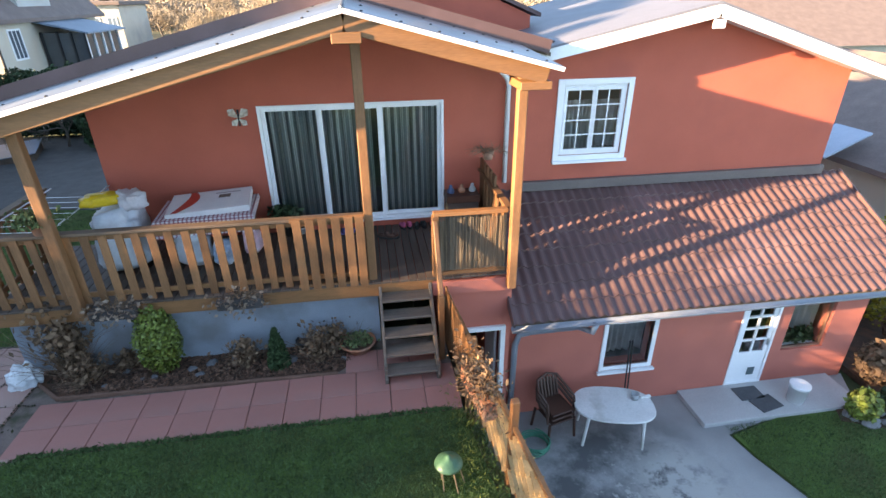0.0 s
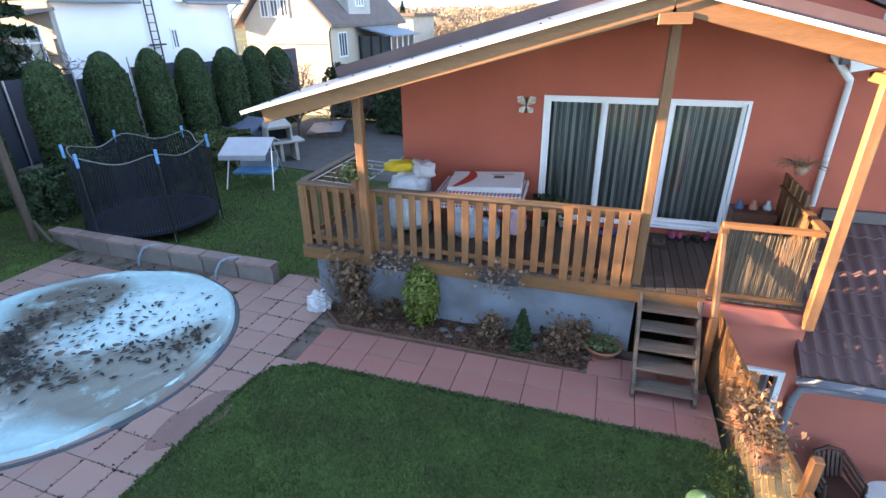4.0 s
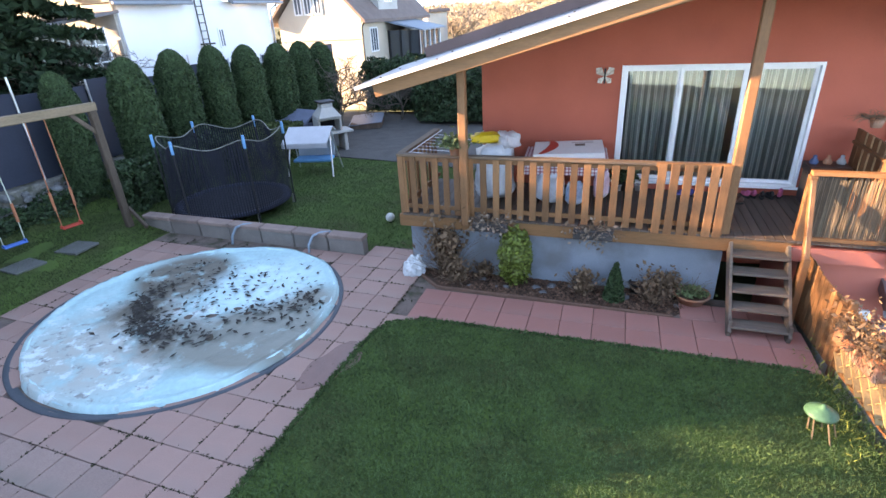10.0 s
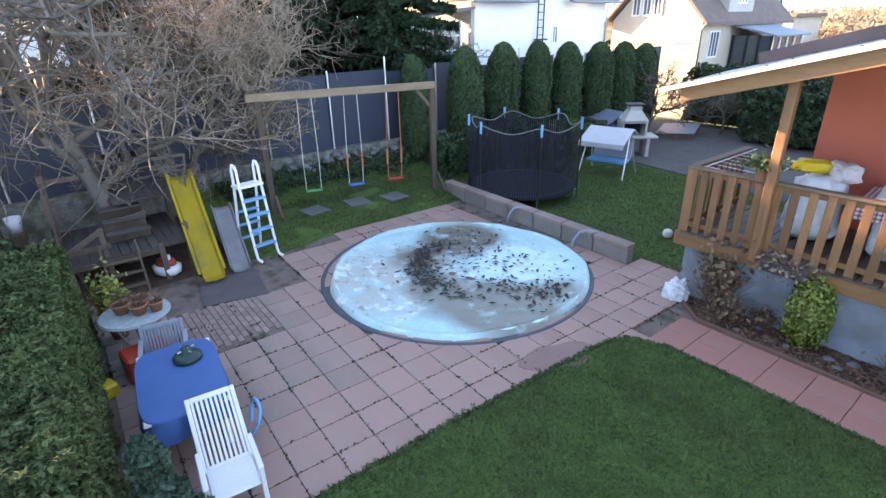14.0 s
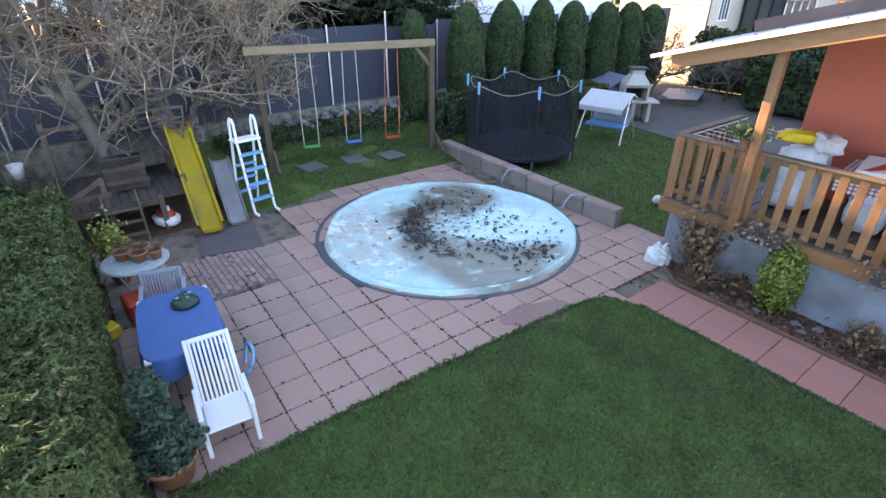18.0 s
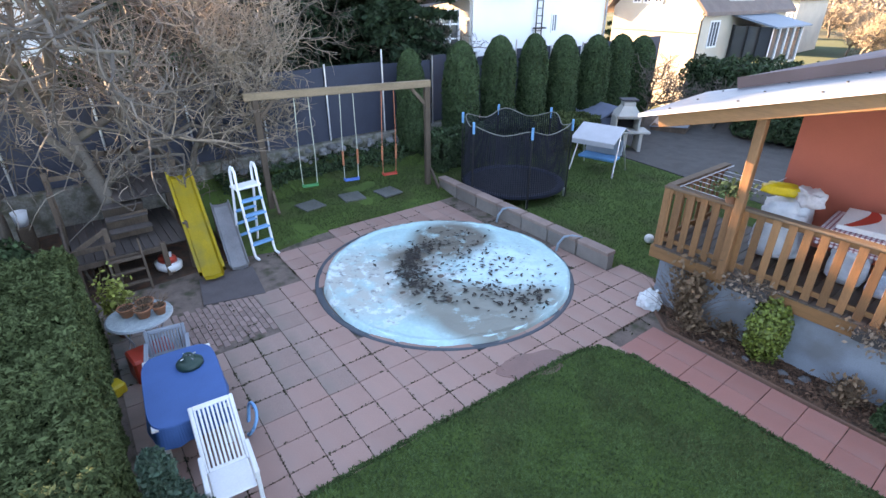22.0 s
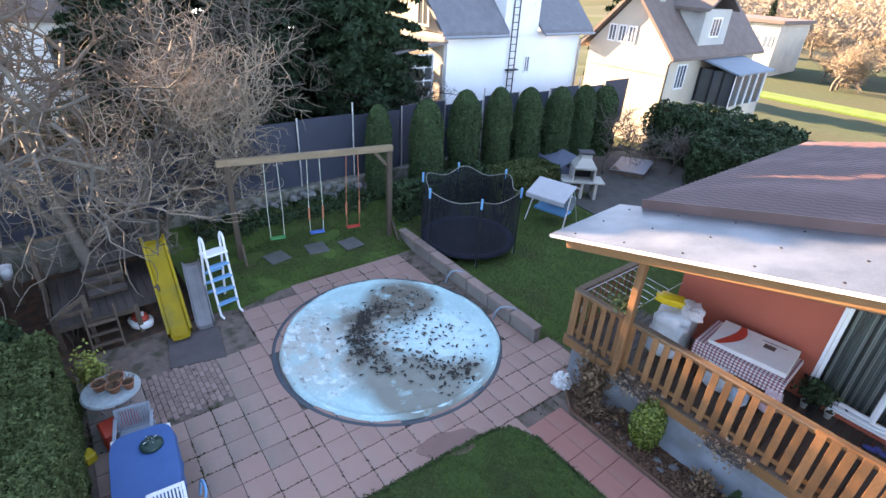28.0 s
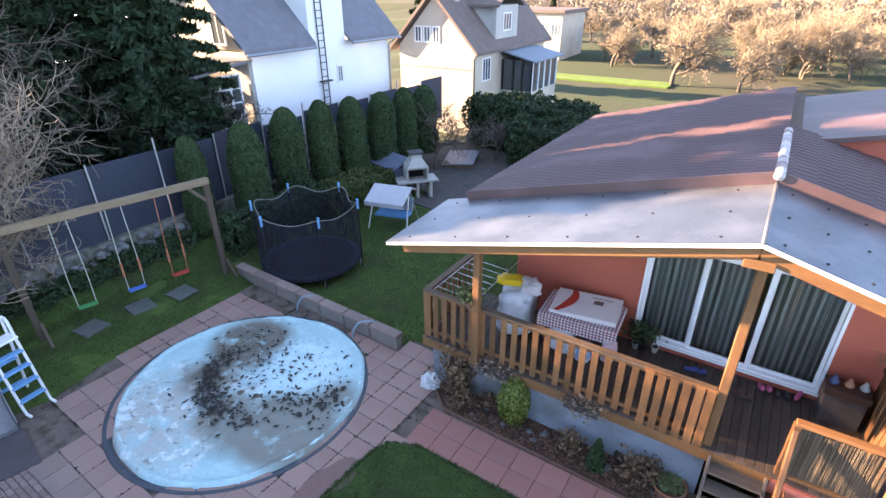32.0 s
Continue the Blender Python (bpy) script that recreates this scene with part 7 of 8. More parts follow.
tin = thing("mug", "grey tin mug and brush on the white table", "mug", pose(9.6, -0.6, -1.235))
bm = bmesh.new()
lathe(bm, [(0.06, 0), (0.07, 0.12), (0.062, 0.12), (0.054, 0.01)], 16)
part("cup", bm, mat("grey_paint", (0.35, 0.37, 0.38)), tin, smooth=True)
part("brush", boxes((0.1, 0.3, -0.03, 0.03, 0, 0.04), bev=0.01), WHITE_OLD, tin)
prop = thing("garden_tool", "two dark tool handles leaning on the annex window", "tool handle", pose(9.7, -0.06, -1.95))
for k in (0, 1):
    part("handle", tube(bmesh.new(), [(0.06 * k, -0.1, 0.0), (0.05 * k, 0.06, 1.5)], 0.014, 6), BLACK, prop)


def stack_chair(i):
    c = thing("stacking_chair", "dark brown plastic armchair in a stack by the annex wall", "chair", pose(8.25, -0.42, -1.95 + 0.1 * i, 0, 0, 15), "stacked brown chairs")
    part("seat", boxes((-0.22, 0.22, -0.24, 0.2, 0.40, 0.43), bev=0.012), BROWNP, c)
    back = bmesh.new()
    for k in range(7):
        x = -0.18 + 0.06 * k
        beam(back, (x, 0.2, 0.43), (x * 1.1, 0.33, 0.8 - 0.1 * abs(x) * 2), 0.035, 0.012)
    part("back_slats", back, BROWNP, c)
    part("back_rim", tube(bmesh.new(), [(-0.27, -0.1, 0.62), (-0.27, 0.18, 0.66), (-0.2, 0.32, 0.78), (0, 0.35, 0.84), (0.2, 0.32, 0.78), (0.27, 0.18, 0.66), (0.27, -0.1, 0.62)], 0.024, 8), BROWNP, c, smooth=True)
    if i == 0:
        for sx in (-0.25, 0.25):
            for sy in (-0.22, 0.24):
                part("leg", tube(bmesh.new(), [(sx * 1.1, sy * 1.15, 0), (sx, sy, 0.42)], 0.025, 8), BROWNP, c)
    for sx in (-0.27, 0.27):
        part("arm_post", tube(bmesh.new(), [(sx, -0.18, 0.42), (sx, -0.12, 0.62)], 0.02, 8), BROWNP, c)


for i in range(3):
    stack_chair(i)
hose = bmesh.new()
pts = [(0.24 * (1 + 0.08 * math.sin(3.3 * a)) * math.cos(a), 0.24 * (1 + 0.08 * math.sin(2.1 * a)) * math.sin(a), 0.02 + 0.012 * a / 2) for a in [0.3 * k for k in range(110)]]
tube(hose, pts, 0.012, 6)
solid("garden_hose", hose, mat("green_hose", (0.03, 0.22, 0.14), 0.45, 0.15, 20, 60, 0.05), "coiled green garden hose on the concrete", "hose", pose(7.8, -0.75, -1.95), smooth=True)
bk = thing("bucket", "white lidded plastic bucket by the annex door", "bucket", pose(13.0, -0.5, -1.86))
bm = bmesh.new()
lathe(bm, [(0.14, 0), (0.17, 0.36), (0.175, 0.36), (0.175, 0.33)], 20)
part("body", bm, WHITE, bk, smooth=True)
bm = bmesh.new()
lathe(bm, [(0.18, 0.35), (0.18, 0.385), (0.16, 0.39)], 20)
part("lid", bm, WHITE, bk)
for x, y, a in ((12.25, -0.2, 0), (12.4, -0.5, 12)):
    solid("doormat", boxes((-0.25, 0.25, -0.17, 0.17, 0, 0.018), bev=0.004), mat("grey_doormat", (0.08, 0.085, 0.09), 0.95, 0.2, 9, 90, 0.4), "grey ribbed doormat on the slab", "doormat", pose(x, y, -1.86, 0, 0, a), "doormats at the annex door")
for i in range(34):
    a = random.Random(300 + i)
    t = i / 33
    rock("pale stone in the rockery border", 13.7 + 3.0 * t + a.uniform(-0.2, 0.2), -1.1 - 0.5 * math.sin(3.1 * t) + a.uniform(-0.3, 0.7) * (0.4 + t), a.uniform(0.07, 0.15), i % 9 + 11, -1.93, STONE, "rockery stones")
bm = bmesh.new()
prism(bm, [(13.5, -1.05), (14.5, -1.55), (16.1, -1.65), (17.3, -0.95), (17.6, 2.0), (14.9, 2.0), (14.8, -0.3), (13.7, -0.65)], -2.1, -1.915)
solid("flower_bed", bm, SOIL, "dark soil of the rockery border", "flower bed", kind="structure")
for i, (x, y, rr, h, mt, lb) in enumerate(((12.75, -0.55, 0.26, 0.32, LAUREL, "small yellow-green shrub in a red pot"), (13.9, 0.3, 0.4, 0.45, DRY, "dry brown shrub in the rockery"), (14.5, -0.3, 0.35, 0.3, IVY, "low green shrub in the rockery"), (15.3, 0.8, 0.6, 0.7, DRY, "dry brown shrub in the rockery"), (15.6, 2.2, 0.8, 1.3, mat("golden_leaf", (0.30, 0.27, 0.03), 0.6, 0.3, 6, 30, 0, island=-0.4), "tall golden conifer in the lower garden"), (16.2, 0.2, 0.6, 0.9, IVY, "dark green shrub in the lower garden"), (13.6, -0.5, 0.3, 0.25, IVY, "low green shrub in the rockery"))):
    globe_bush("shrub", lb, x + 1.1, y - 0.5, rr, h, int(900 + 1800 * rr), 0.07, mt, 140 + i, -1.93)
bench = thing("planter_shelf", "plants on the sill behind the big annex window", "plants", pose(13.4, LY + 0.2, -1.1))
part("shelf", boxes((-0.38, 0.38, -0.08, 0.1, -0.05, 0), bev=0.004), WHITE_OLD, bench)
g = np.random.default_rng(150)
c = np.stack([g.uniform(-0.36, 0.36, 500), g.normal(0.02, 0.05, 500), np.abs(g.normal(0.1, 0.08, 500))], 1)
part("leaves", leaf_mesh("leaves", c, g.normal(size=(500, 3)), 0.06, mat("soft_green_leaf", (0.12, 0.18, 0.06)), g), None, bench, "green window plants")

# ---- neighbouring house down the slope ----


def window(parent, m, w, h, frame_mat=WHITE, bars=1):
    # near-black box as the unlit room behind the pane
    wn = part("window", boxes((-w / 2, w / 2, 0.0, 0.06, -h / 2, h / 2)), DARK, parent, m=m)
    part("window_frame", boxes((-w / 2 - 0.05, -w / 2 + 0.03, -0.03, 0.05, -h / 2 - 0.05, h / 2 + 0.05), (w / 2 - 0.03, w / 2 + 0.05, -0.03, 0.05, -h / 2 - 0.05, h / 2 + 0.05), (-w / 2, w / 2, -0.03, 0.05, h / 2 - 0.03, h / 2 + 0.05), (-w / 2, w / 2, -0.03, 0.05, -h / 2 - 0.05, -h / 2 + 0.03), *[(-w / 2 + w * (k + 1) / (bars + 1) - 0.025, -w / 2 + w * (k + 1) / (bars + 1) + 0.025, -0.02, 0.05, -h / 2, h / 2) for k in range(bars)], bev=0.004), frame_mat, wn)
    ob = part("pane", boxes((-w / 2 + 0.03, w / 2 - 0.03, -0.008, -0.002, -h / 2 + 0.03, h / 2 - 0.03)), mat("far_pane", (0.10, 0.12, 0.14), 0.08, 0.2, 2, 20, 0.0, spec=0.8), wn)
    return wn


nb = thing("neighbour_house", "beige neighbour house below the lower garden", "house", pose(0, 0, 0))
part("wall", boxes((19.0, 27.0, 2.5, 12.5, -5.0, 0.9)), BEIGE, nb)
bm = bmesh.new()
prism(bm, [(18.4, 0.75), (23, 3.0), (27.6, 0.75), (27.6, 0.9), (23, 3.2), (18.4, 0.9)], 2.0, 13.0, "y")
part("roof", bm, SLATEB, nb)
part("gable", prism(bmesh.new(), [(19.0, 0.8), (27, 0.8), (23, 2.9)], 2.5, 12.5, "y"), BEIGE, nb)
for y, z in ((5.9, -1.1), (8.6, -0.6), (4.0, -1.1)):
    window(nb, pose(18.99, y, z, 0, 0, -90), 0.8, 1.0, mat("brown_frame", (0.25, 0.12, 0.08)), 1)
part("skylight", boxes((19.6, 21.0, 5.0, 6.2, 0, 0.06), bev=0.01), mat("sky_panel", (0.35, 0.42, 0.5), 0.15, 0.1, 3, 30, 0), nb, m=pose(0, 0, -7.6, 0, -26, 0) @ pose(0, 0, 0))
shed = thing("garden_shed", "low grey shed beside the neighbour house", "shed", pose(16.6, 4.2, -2.2))
part("wall", boxes((-0.9, 0.9, -1.2, 1.2, -0.6, 1.1)), CONC, shed)
part("roof", boxes((-1.05, 1.05, -1.35, 1.35, 1.1, 1.2), bev=0.02), mat("dark_roof_felt", (0.075, 0.075, 0.085), 0.6, 0.2, 2, 30, 0.2), shed)
nb2 = thing("neighbour_house", "pale long house on the far side of the lane", "house", pose(0, 0, 0))
part("wall", boxes((26, 44, 22, 32, -7, 2.3)), BEIGE, nb2)
part("roof", prism(bmesh.new(), [(21.4, 2.2), (27, 5.0), (32.6, 2.2)], 25.5, 44.5, "x"), SLATEB, nb2)
for k in range(6):
    window(nb2, pose(28 + 2.7 * k, 21.99, 0.8), 1.0, 1.2)

# ---- white neighbour house behind the fence ----
wh = thing("neighbour_house", "white rendered house with a slate roof and a wall ladder", "house", pose(-1.1, -1.0, 1.85))
part("wall", boxes((-19.5, -11.6, 7.5, 15.9, -4.0, 3.5)), HOUSEW, wh)
part("tower_wall", boxes((-14.5, -11.55, 10.6, 12.75, 3.4, 6.6)), HOUSEW, wh, "white dormer wall rising from the eaves")
RP = [(-11.2, 3.42), (-15.5, 7.6), (-19.8, 3.42), (-19.8, 3.62), (-15.5, 7.85), (-11.2, 3.6)]
part("roof", prism(bmesh.new(), RP, 6.95, 10.6, "y"), SLATE, wh)
part("roof", prism(bmesh.new(), RP, 12.75, 16.4, "y"), SLATE, wh)
part("roof", prism(bmesh.new(), [(-11.3, 6.5), (-15.5, 7.6), (-15.5, 7.8), (-11.3, 6.7)], 10.5, 12.85, "y"), SLATE, wh)
part("gable", prism(bmesh.new(), [(-19.5, 3.45), (-11.6, 3.45), (-15.5, 7.3)], 7.5, 7.8, "y"), HOUSEG, wh)
part("gable_wall", boxes((-19.4, -11.7, 7.4, 7.5, -4.0, 3.45)), HOUSEG, wh, "grey rendered gable wall")
part("gutter", tube(bmesh.new(), [(-11.1, 6.95, 3.42), (-11.1, 10.5, 3.42)], 0.06, 8), GUTTER, wh)
part("gutter", tube(bmesh.new(), [(-11.1, 12.8, 3.42), (-11.1, 16.4, 3.42)], 0.06, 8), GUTTER, wh)
part("downpipe", tube(bmesh.new(), [(-11.1, 16.0, 3.4), (-11.5, 15.9, 3.1), (-11.5, 15.9, -0.5)], 0.045, 8), GUTTER, wh)
window(wh, pose(-11.56, 12.05, 5.0, 0, 0, 90), 0.7, 0.9)
window(wh, pose(-11.59, 12.3, 2.1, 0, 0, 90), 0.3, 0.7)
window(wh, pose(-13.2, 7.39, 4.3), 0.75, 1.2)
wl = part("wall_ladder", boxes((-11.5, -11.46, 11.0, 11.04, 0.8, 6.6), (-11.5, -11.46, 11.36, 11.4, 0.8, 6.6), *[(-11.49, -11.47, 11.04, 11.36, 0.9 + 0.3 * k, 0.93 + 0.3 * k) for k in range(19)], (-11.5, -11.3, 10.85, 11.5, 1.9, 1.96)), BLACK, wh, "black steel ladder on the white wall")
cons = thing("conservatory", "lean-to conservatory with white-barred windows", "conservatory", pose(-13.0, 5.4, 1.25))
part("wall", boxes((-1.6, 0.0, -1.7, 0.7, -3.0, 1.75)), HOUSEG, cons)
part("roof", prism(bmesh.new(), [(-2.0, 3.35), (1.1, 3.75), (1.1, 3.85), (-2.0, 3.45)], -1.9, 0.35, "x"), SLATE, cons)
part("glazing", boxes((-1.5, -0.05, -1.65, 0.65, 1.75, 3.3)), mat("dim_glazing", (0.07, 0.08, 0.085), 0.1, 0.2, 2, 20, 0, spec=0.7), cons, "dim glazing")
for k in range(6):
    y = -1.7 + 0.46 * k
    part("bar", boxes((-0.06, 0.02, y, y + 0.06, 1.75, 3.35)), WHITE, cons)
for z in (1.75, 2.25, 2.78, 3.28):
    part("bar", boxes((-0.06, 0.025, -1.7, 0.66, z, z + 0.05)), WHITE, cons)
for k in range(4):
    x = -1.55 + 0.5 * k
    part("bar", boxes((x, x + 0.06, -1.73, -1.64, 1.75, 3.35)), WHITE, cons)

# ---- pale house behind the bare trees ----
lh = thing("neighbour_house", "white house glimpsed behind the bare trees", "house", pose(0, 0, 0))
part("wall", boxes((-31, -22.5, -9.7, -2.2, -2.5, 5.2)), HOUSEW, lh)
part("roof", prism(bmesh.new(), [(-22.0, 5.0), (-26.7, 8.1), (-31.5, 5.0), (-31.5, 5.2), (-26.7, 8.35), (-22.0, 5.2)], -10.0, -1.9, "y"), SLATEB, lh)
part("gable", prism(bmesh.new(), [(-31, 5.1), (-22.5, 5.1), (-26.7, 7.9)], -9.7, -2.2, "y"), HOUSEW, lh)
for y in (-8.4, -6.0, -3.6):
    for z in (0.9, 3.8):
        window(lh, pose(-22.49, y, z, 0, 0, 90), 1.0, 1.3)

# ---- brown-roofed neighbour house ----
bh = thing("neighbour_house", "beige gabled house with a brown roof, dormer and glazed porch", "house", pose(-0.1, -1.0, 2.35))
part("wall", boxes((-14.9, -9.75, 19.9, 29.5, -6.5, 2.1)), BEIGE, bh)
part("gable", prism(bmesh.new(), [(-14.9, 2.1), (-9.75, 2.1), (-12.35, 4.75)], 19.9, 29.4, "y"), BEIGE, bh)
part("roof", prism(bmesh.new(), [(-9.35, 1.78), (-12.35, 4.85), (-15.4, 1.78), (-15.4, 1.95), (-12.35, 5.08), (-9.35, 1.95)], 19.5, 29.9, "y"), SLATEB, bh)
dm = part("dormer", boxes((-11.6, -9.8, 22.4, 25.2, 2.0, 4.2)), HOUSEG, bh, "grey rendered dormer")
part("dormer_roof", prism(bmesh.new(), [(22.1, 4.1), (23.8, 5.1), (25.5, 4.1), (25.5, 4.25), (23.8, 5.3), (22.1, 4.25)], -12.4, -9.5, "x"), SLATEB, dm)
for k in range(3):
    window(bh, pose(-13.5 + 0.62 * k, 19.89, 2.75), 0.42, 0.8)
window(bh, pose(-9.79, 23.8, 3.3, 0, 0, 90), 1.0, 0.9, bars=2)
window(bh, pose(-9.74, 21.3, 0.9, 0, 0, 90), 0.9, 1.2, bars=2)
part("chimney", boxes((-12.2, -11.7, 21.0, 21.5, 4.4, 5.6), bev=0.02), HOUSEG, bh)
po = part("porch", boxes((-9.75, -7.7, 23.2, 27.0, -6.5, -0.5)), BEIGE, bh, "glazed porch")
part("porch_roof", prism(bmesh.new(), [(-9.8, 1.75), (-7.4, 1.2), (-7.4, 1.28), (-9.8, 1.85)], 22.9, 27.3, "y"), mat("blue_grey_lid", (0.30, 0.35, 0.40)), po)
part("porch_glazing", boxes((-9.7, -7.75, 23.25, 26.95, -0.5, 1.25)), mat("dim_glazing", (0.07, 0.08, 0.085)), po)
for y in (23.2, 24.1, 25.0, 25.9, 26.9):
    part("porch_bar", boxes((-7.78, -7.68, y, y + 0.1, -0.5, 1.3)), WHITE, po)
for x in (-9.7, -9.0, -8.4, -7.78):
    part("porch_bar", boxes((x, x + 0.09, 23.16, 23.24, -0.5, 1.3)), BLACK, po)
part("downpipe", tube(bmesh.new(), [(-9.6, 19.86, 1.85), (-9.72, 19.84, 1.6), (-9.72, 19.84, -2)], 0.05, 8), BLACK, bh)
part("string_course", boxes((-14.9, -9.75, 19.86, 19.9, 1.0, 1.12)), HOUSEG, bh)
fb = thing("apartment_block", "long pale block far behind the brown-roofed house", "apartment block", pose(0, 0, 0))
part("wall", boxes((-34, -20, 58, 66, -8, 4.4)), BEIGE, fb)
part("roof", boxes((-34.4, -19.6, 57.6, 66.4, 4.4, 4.8), bev=0.05), SLATEB, fb)
for k in range(8):
    for z in (0.5, 3.6):
        window(fb, pose(-32.8 + 1.7 * k, 57.98, z - 1), 0.9, 1.2)

# ---- dark sheet fence along the far side ----
sf = thing("sheet_fence", "dark blue-grey sheet fence on steel posts", "fence", pose(0, 0, 0))
y = -11.0
i = 0
while y < 15.0:
    part("panel", boxes((-10.62, -10.58, y + 0.02, y + 1.96, 1.02, 3.2 + 0.03 * math.sin(i * 2.1)), bev=0.004), FENCE, sf, m=pose(0, 0, 0, 0, 0.4 * math.sin(3 * i), 0))
    part("post", tube(bmesh.new(), [(-10.54, y, 0.3), (-10.54, y, 3.3 if i % 3 else 3.6)], 0.028, 8), STEEL, sf)
    y += 1.98
    i += 1
solid("wall_rubble", boxes((-10.8, -10.35, -11, 15, -0.1, 1.03), bev=0.03), mat("rubble", (0.21, 0.20, 0.175), 0.95, 0.45, 6, 25, 0.6, tint=(0.10, 0.10, 0.07), stain=0.6), "low rubble footing under the sheet fence", "footing", kind="structure")
for k in range(60):
    a = random.Random(700 + k)
    rock("pale rubble stone along the fence footing", -10.28 + a.uniform(-0.1, 0.2), -4.4 + 0.1 * k + a.uniform(-0.1, 0.1), a.uniform(0.07, 0.15), k % 13, 0.55 + a.uniform(0, 0.35), STONE, "rubble stones by the fence")

# end fence behind the near hedge
ef = thing("sheet_fence", "dark sheet fence behind the thuja hedge", "fence", pose(0, 0, 0))
for k in range(9):
    q = H0 + ha * (1.5 * k - 4.5) - hs * 1.05
    m = Matrix.Translation((q.x, q.y, 0)) @ Matrix.Rotation(math.atan2(ha.y, ha.x), 4, "Z")
    part("panel", boxes((0.02, 1.47, -0.02, 0.02, 0.06, 1.85), bev=0.004), FENCE, ef, m=m)
    part("post", tube(bmesh.new(), [(0, 0.04, 0.0), (0, 0.04, 1.95)], 0.028, 8), STEEL, ef, m=m)
bm = bmesh.new()
prism(bm, [(-10.4, -5.2), (-6.9, -5.2), (-6.2, -6.0), (-6.2, -8.2), (-4.4, -8.3), (0.02, -8.35), (0.02, -11.5), (-10.4, -11.5)], -0.5, 0.012)
solid("soil_strip", bm, SOIL, "dark bare soil beside the thuja hedge", "soil", kind="structure")


# ---- columnar cypresses ----
def column_tree(seed, h, rad, count):
    g = np.random.default_rng(seed)
    z = g.uniform(0, 1, count)
    prof = np.sqrt(np.maximum(0.0, 1 - np.maximum(0, (z - 0.55) / 0.45) ** 2.6)) * np.minimum(1, 0.8 + z * 1.2)
    a = g.uniform(0, 2 * np.pi, count)
    lump = np.array([1 + 0.14 * noise.noise((math.cos(t) * 2, math.sin(t) * 2, q * 6 + seed)) + 0.09 * noise.noise((math.cos(t) * 5, math.sin(t) * 5, q * 16)) for t, q in zip(a, z)])
    r = rad * prof * lump * g.uniform(0.72, 1.0, count) ** 0.5
    c = np.stack([r * np.cos(a), r * np.sin(a), 0.12 + z * h], 1)
    nrm = np.stack([np.cos(a), np.sin(a), np.full(count, 0.5)], 1)
    return leaf_mesh("crown", c, nrm, 0.036, CYPRESS, g, 2.4, 0.6)


CT = []
for s in range(3):
    t = thing("cypress", "dark green columnar cypress in the row by the fence", "cypress", pose(0, 0, -50), "row of cypresses")
    part("crown", column_tree(200 + s, 2.8, 0.53, 24000), None, t)
    # smooth core, its dark colour serving as shade between the branches
    part("core", lathe(bmesh.new(), [(0.3, 0.1), (0.42, 1.0), (0.42, 2.0), (0.3, 2.45), (0.08, 2.6)], 12), mat("hedge_shade", (0.02, 0.03, 0.012)), t, "solid core darkened for the shade inside the foliage", smooth=True)
    part("trunk", tube(bmesh.new(), [(0, 0, 0), (0, 0, 0.5)], 0.06, 8), BARK, t)
    CT.append(t)
CP = [(-9.1, 2.95, 1.16, 1.12), (-9.45, 4.95, 1.18, 1.14), (-9.3, 6.5, 1.18, 1.02), (-9.1, 7.95, 1.15, 1.1), (-8.9, 9.55, 1.13, 1.14), (-8.85, 11.05, 1.12, 1.08), (-8.8, 12.5, 1.08, 1.12), (-9.75, 1.4, 1.1, 0.85)]
for i, (x, y, sz, sr) in enumerate(CP):
    if i < 3:
        t = CT[i]
        t.matrix_basis = Matrix.Translation((x, y, 0.42)) @ Matrix.Rotation(i * 1.3, 4, "Z")
    else:
        t = copy_thing(CT[i % 3], Matrix.Translation((x, y, 0.42)) @ Matrix.Rotation(i * 1.9, 4, "Z"))
    t.scale = (sr, sr, sz)


# ---- loose hedges ----
def hedge_box(name, label, x0, x1, y0, y1, h, count, material, seed, size=0.06, z0=0.0, rough=0.22):
    b = thing(name, label, "hedge", pose(0, 0, z0))
    g = np.random.default_rng(seed)
    w, d = x1 - x0, y1 - y0
    areas = np.array([w * d, w * h, w * h, d * h, d * h])
    pick = g.choice(5, count, p=areas / areas.sum())
    u, v = g.random(count), g.random(count)
    c, nn = np.zeros((count, 3)), np.zeros((count, 3))
    for k, (ax, ay, az, n3) in enumerate(((u, v, 1, (0, 0, 1)), (u, 0, v, (0, -1, 0.2)), (u, 1, v, (0, 1, 0.2)), (0, u, v, (-1, 0, 0.2)), (1, u, v, (1, 0, 0.2)))):
        s = pick == k
        c[s] = np.stack([x0 + w * (ax[s] if isinstance(ax, np.ndarray) else np.full(s.sum(), ax)), y0 + d * (ay[s] if isinstance(ay, np.ndarray) else np.full(s.sum(), ay)), h * (az[s] if isinstance(az, np.ndarray) else np.full(s.sum(), az))], 1)
        nn[s] = n3
    off = np.array([rough * (noise.noise(Vector(p) * 1.1) + 0.7 * noise.noise(Vector(p) * 3.3)) - 0.1 * g.random() for p in c])
    c += nn * off[:, None]
    c[:, 2] = np.maximum(c[:, 2], 0.02)
    part("leaves", leaf_mesh("leaves", c, nn, size, material, g, 1.7, 0.8), None, b)
    # inner box coloured dark in place of shade behind the leaves
    part("inner_wood", boxes((x0 + 0.2, x1 - 0.2, y0 + 0.2, y1 - 0.2, 0, h - 0.22)), mat("hedge_shade", (0.02, 0.03, 0.012)), b, "solid core darkened for the shade inside the foliage")
    return b


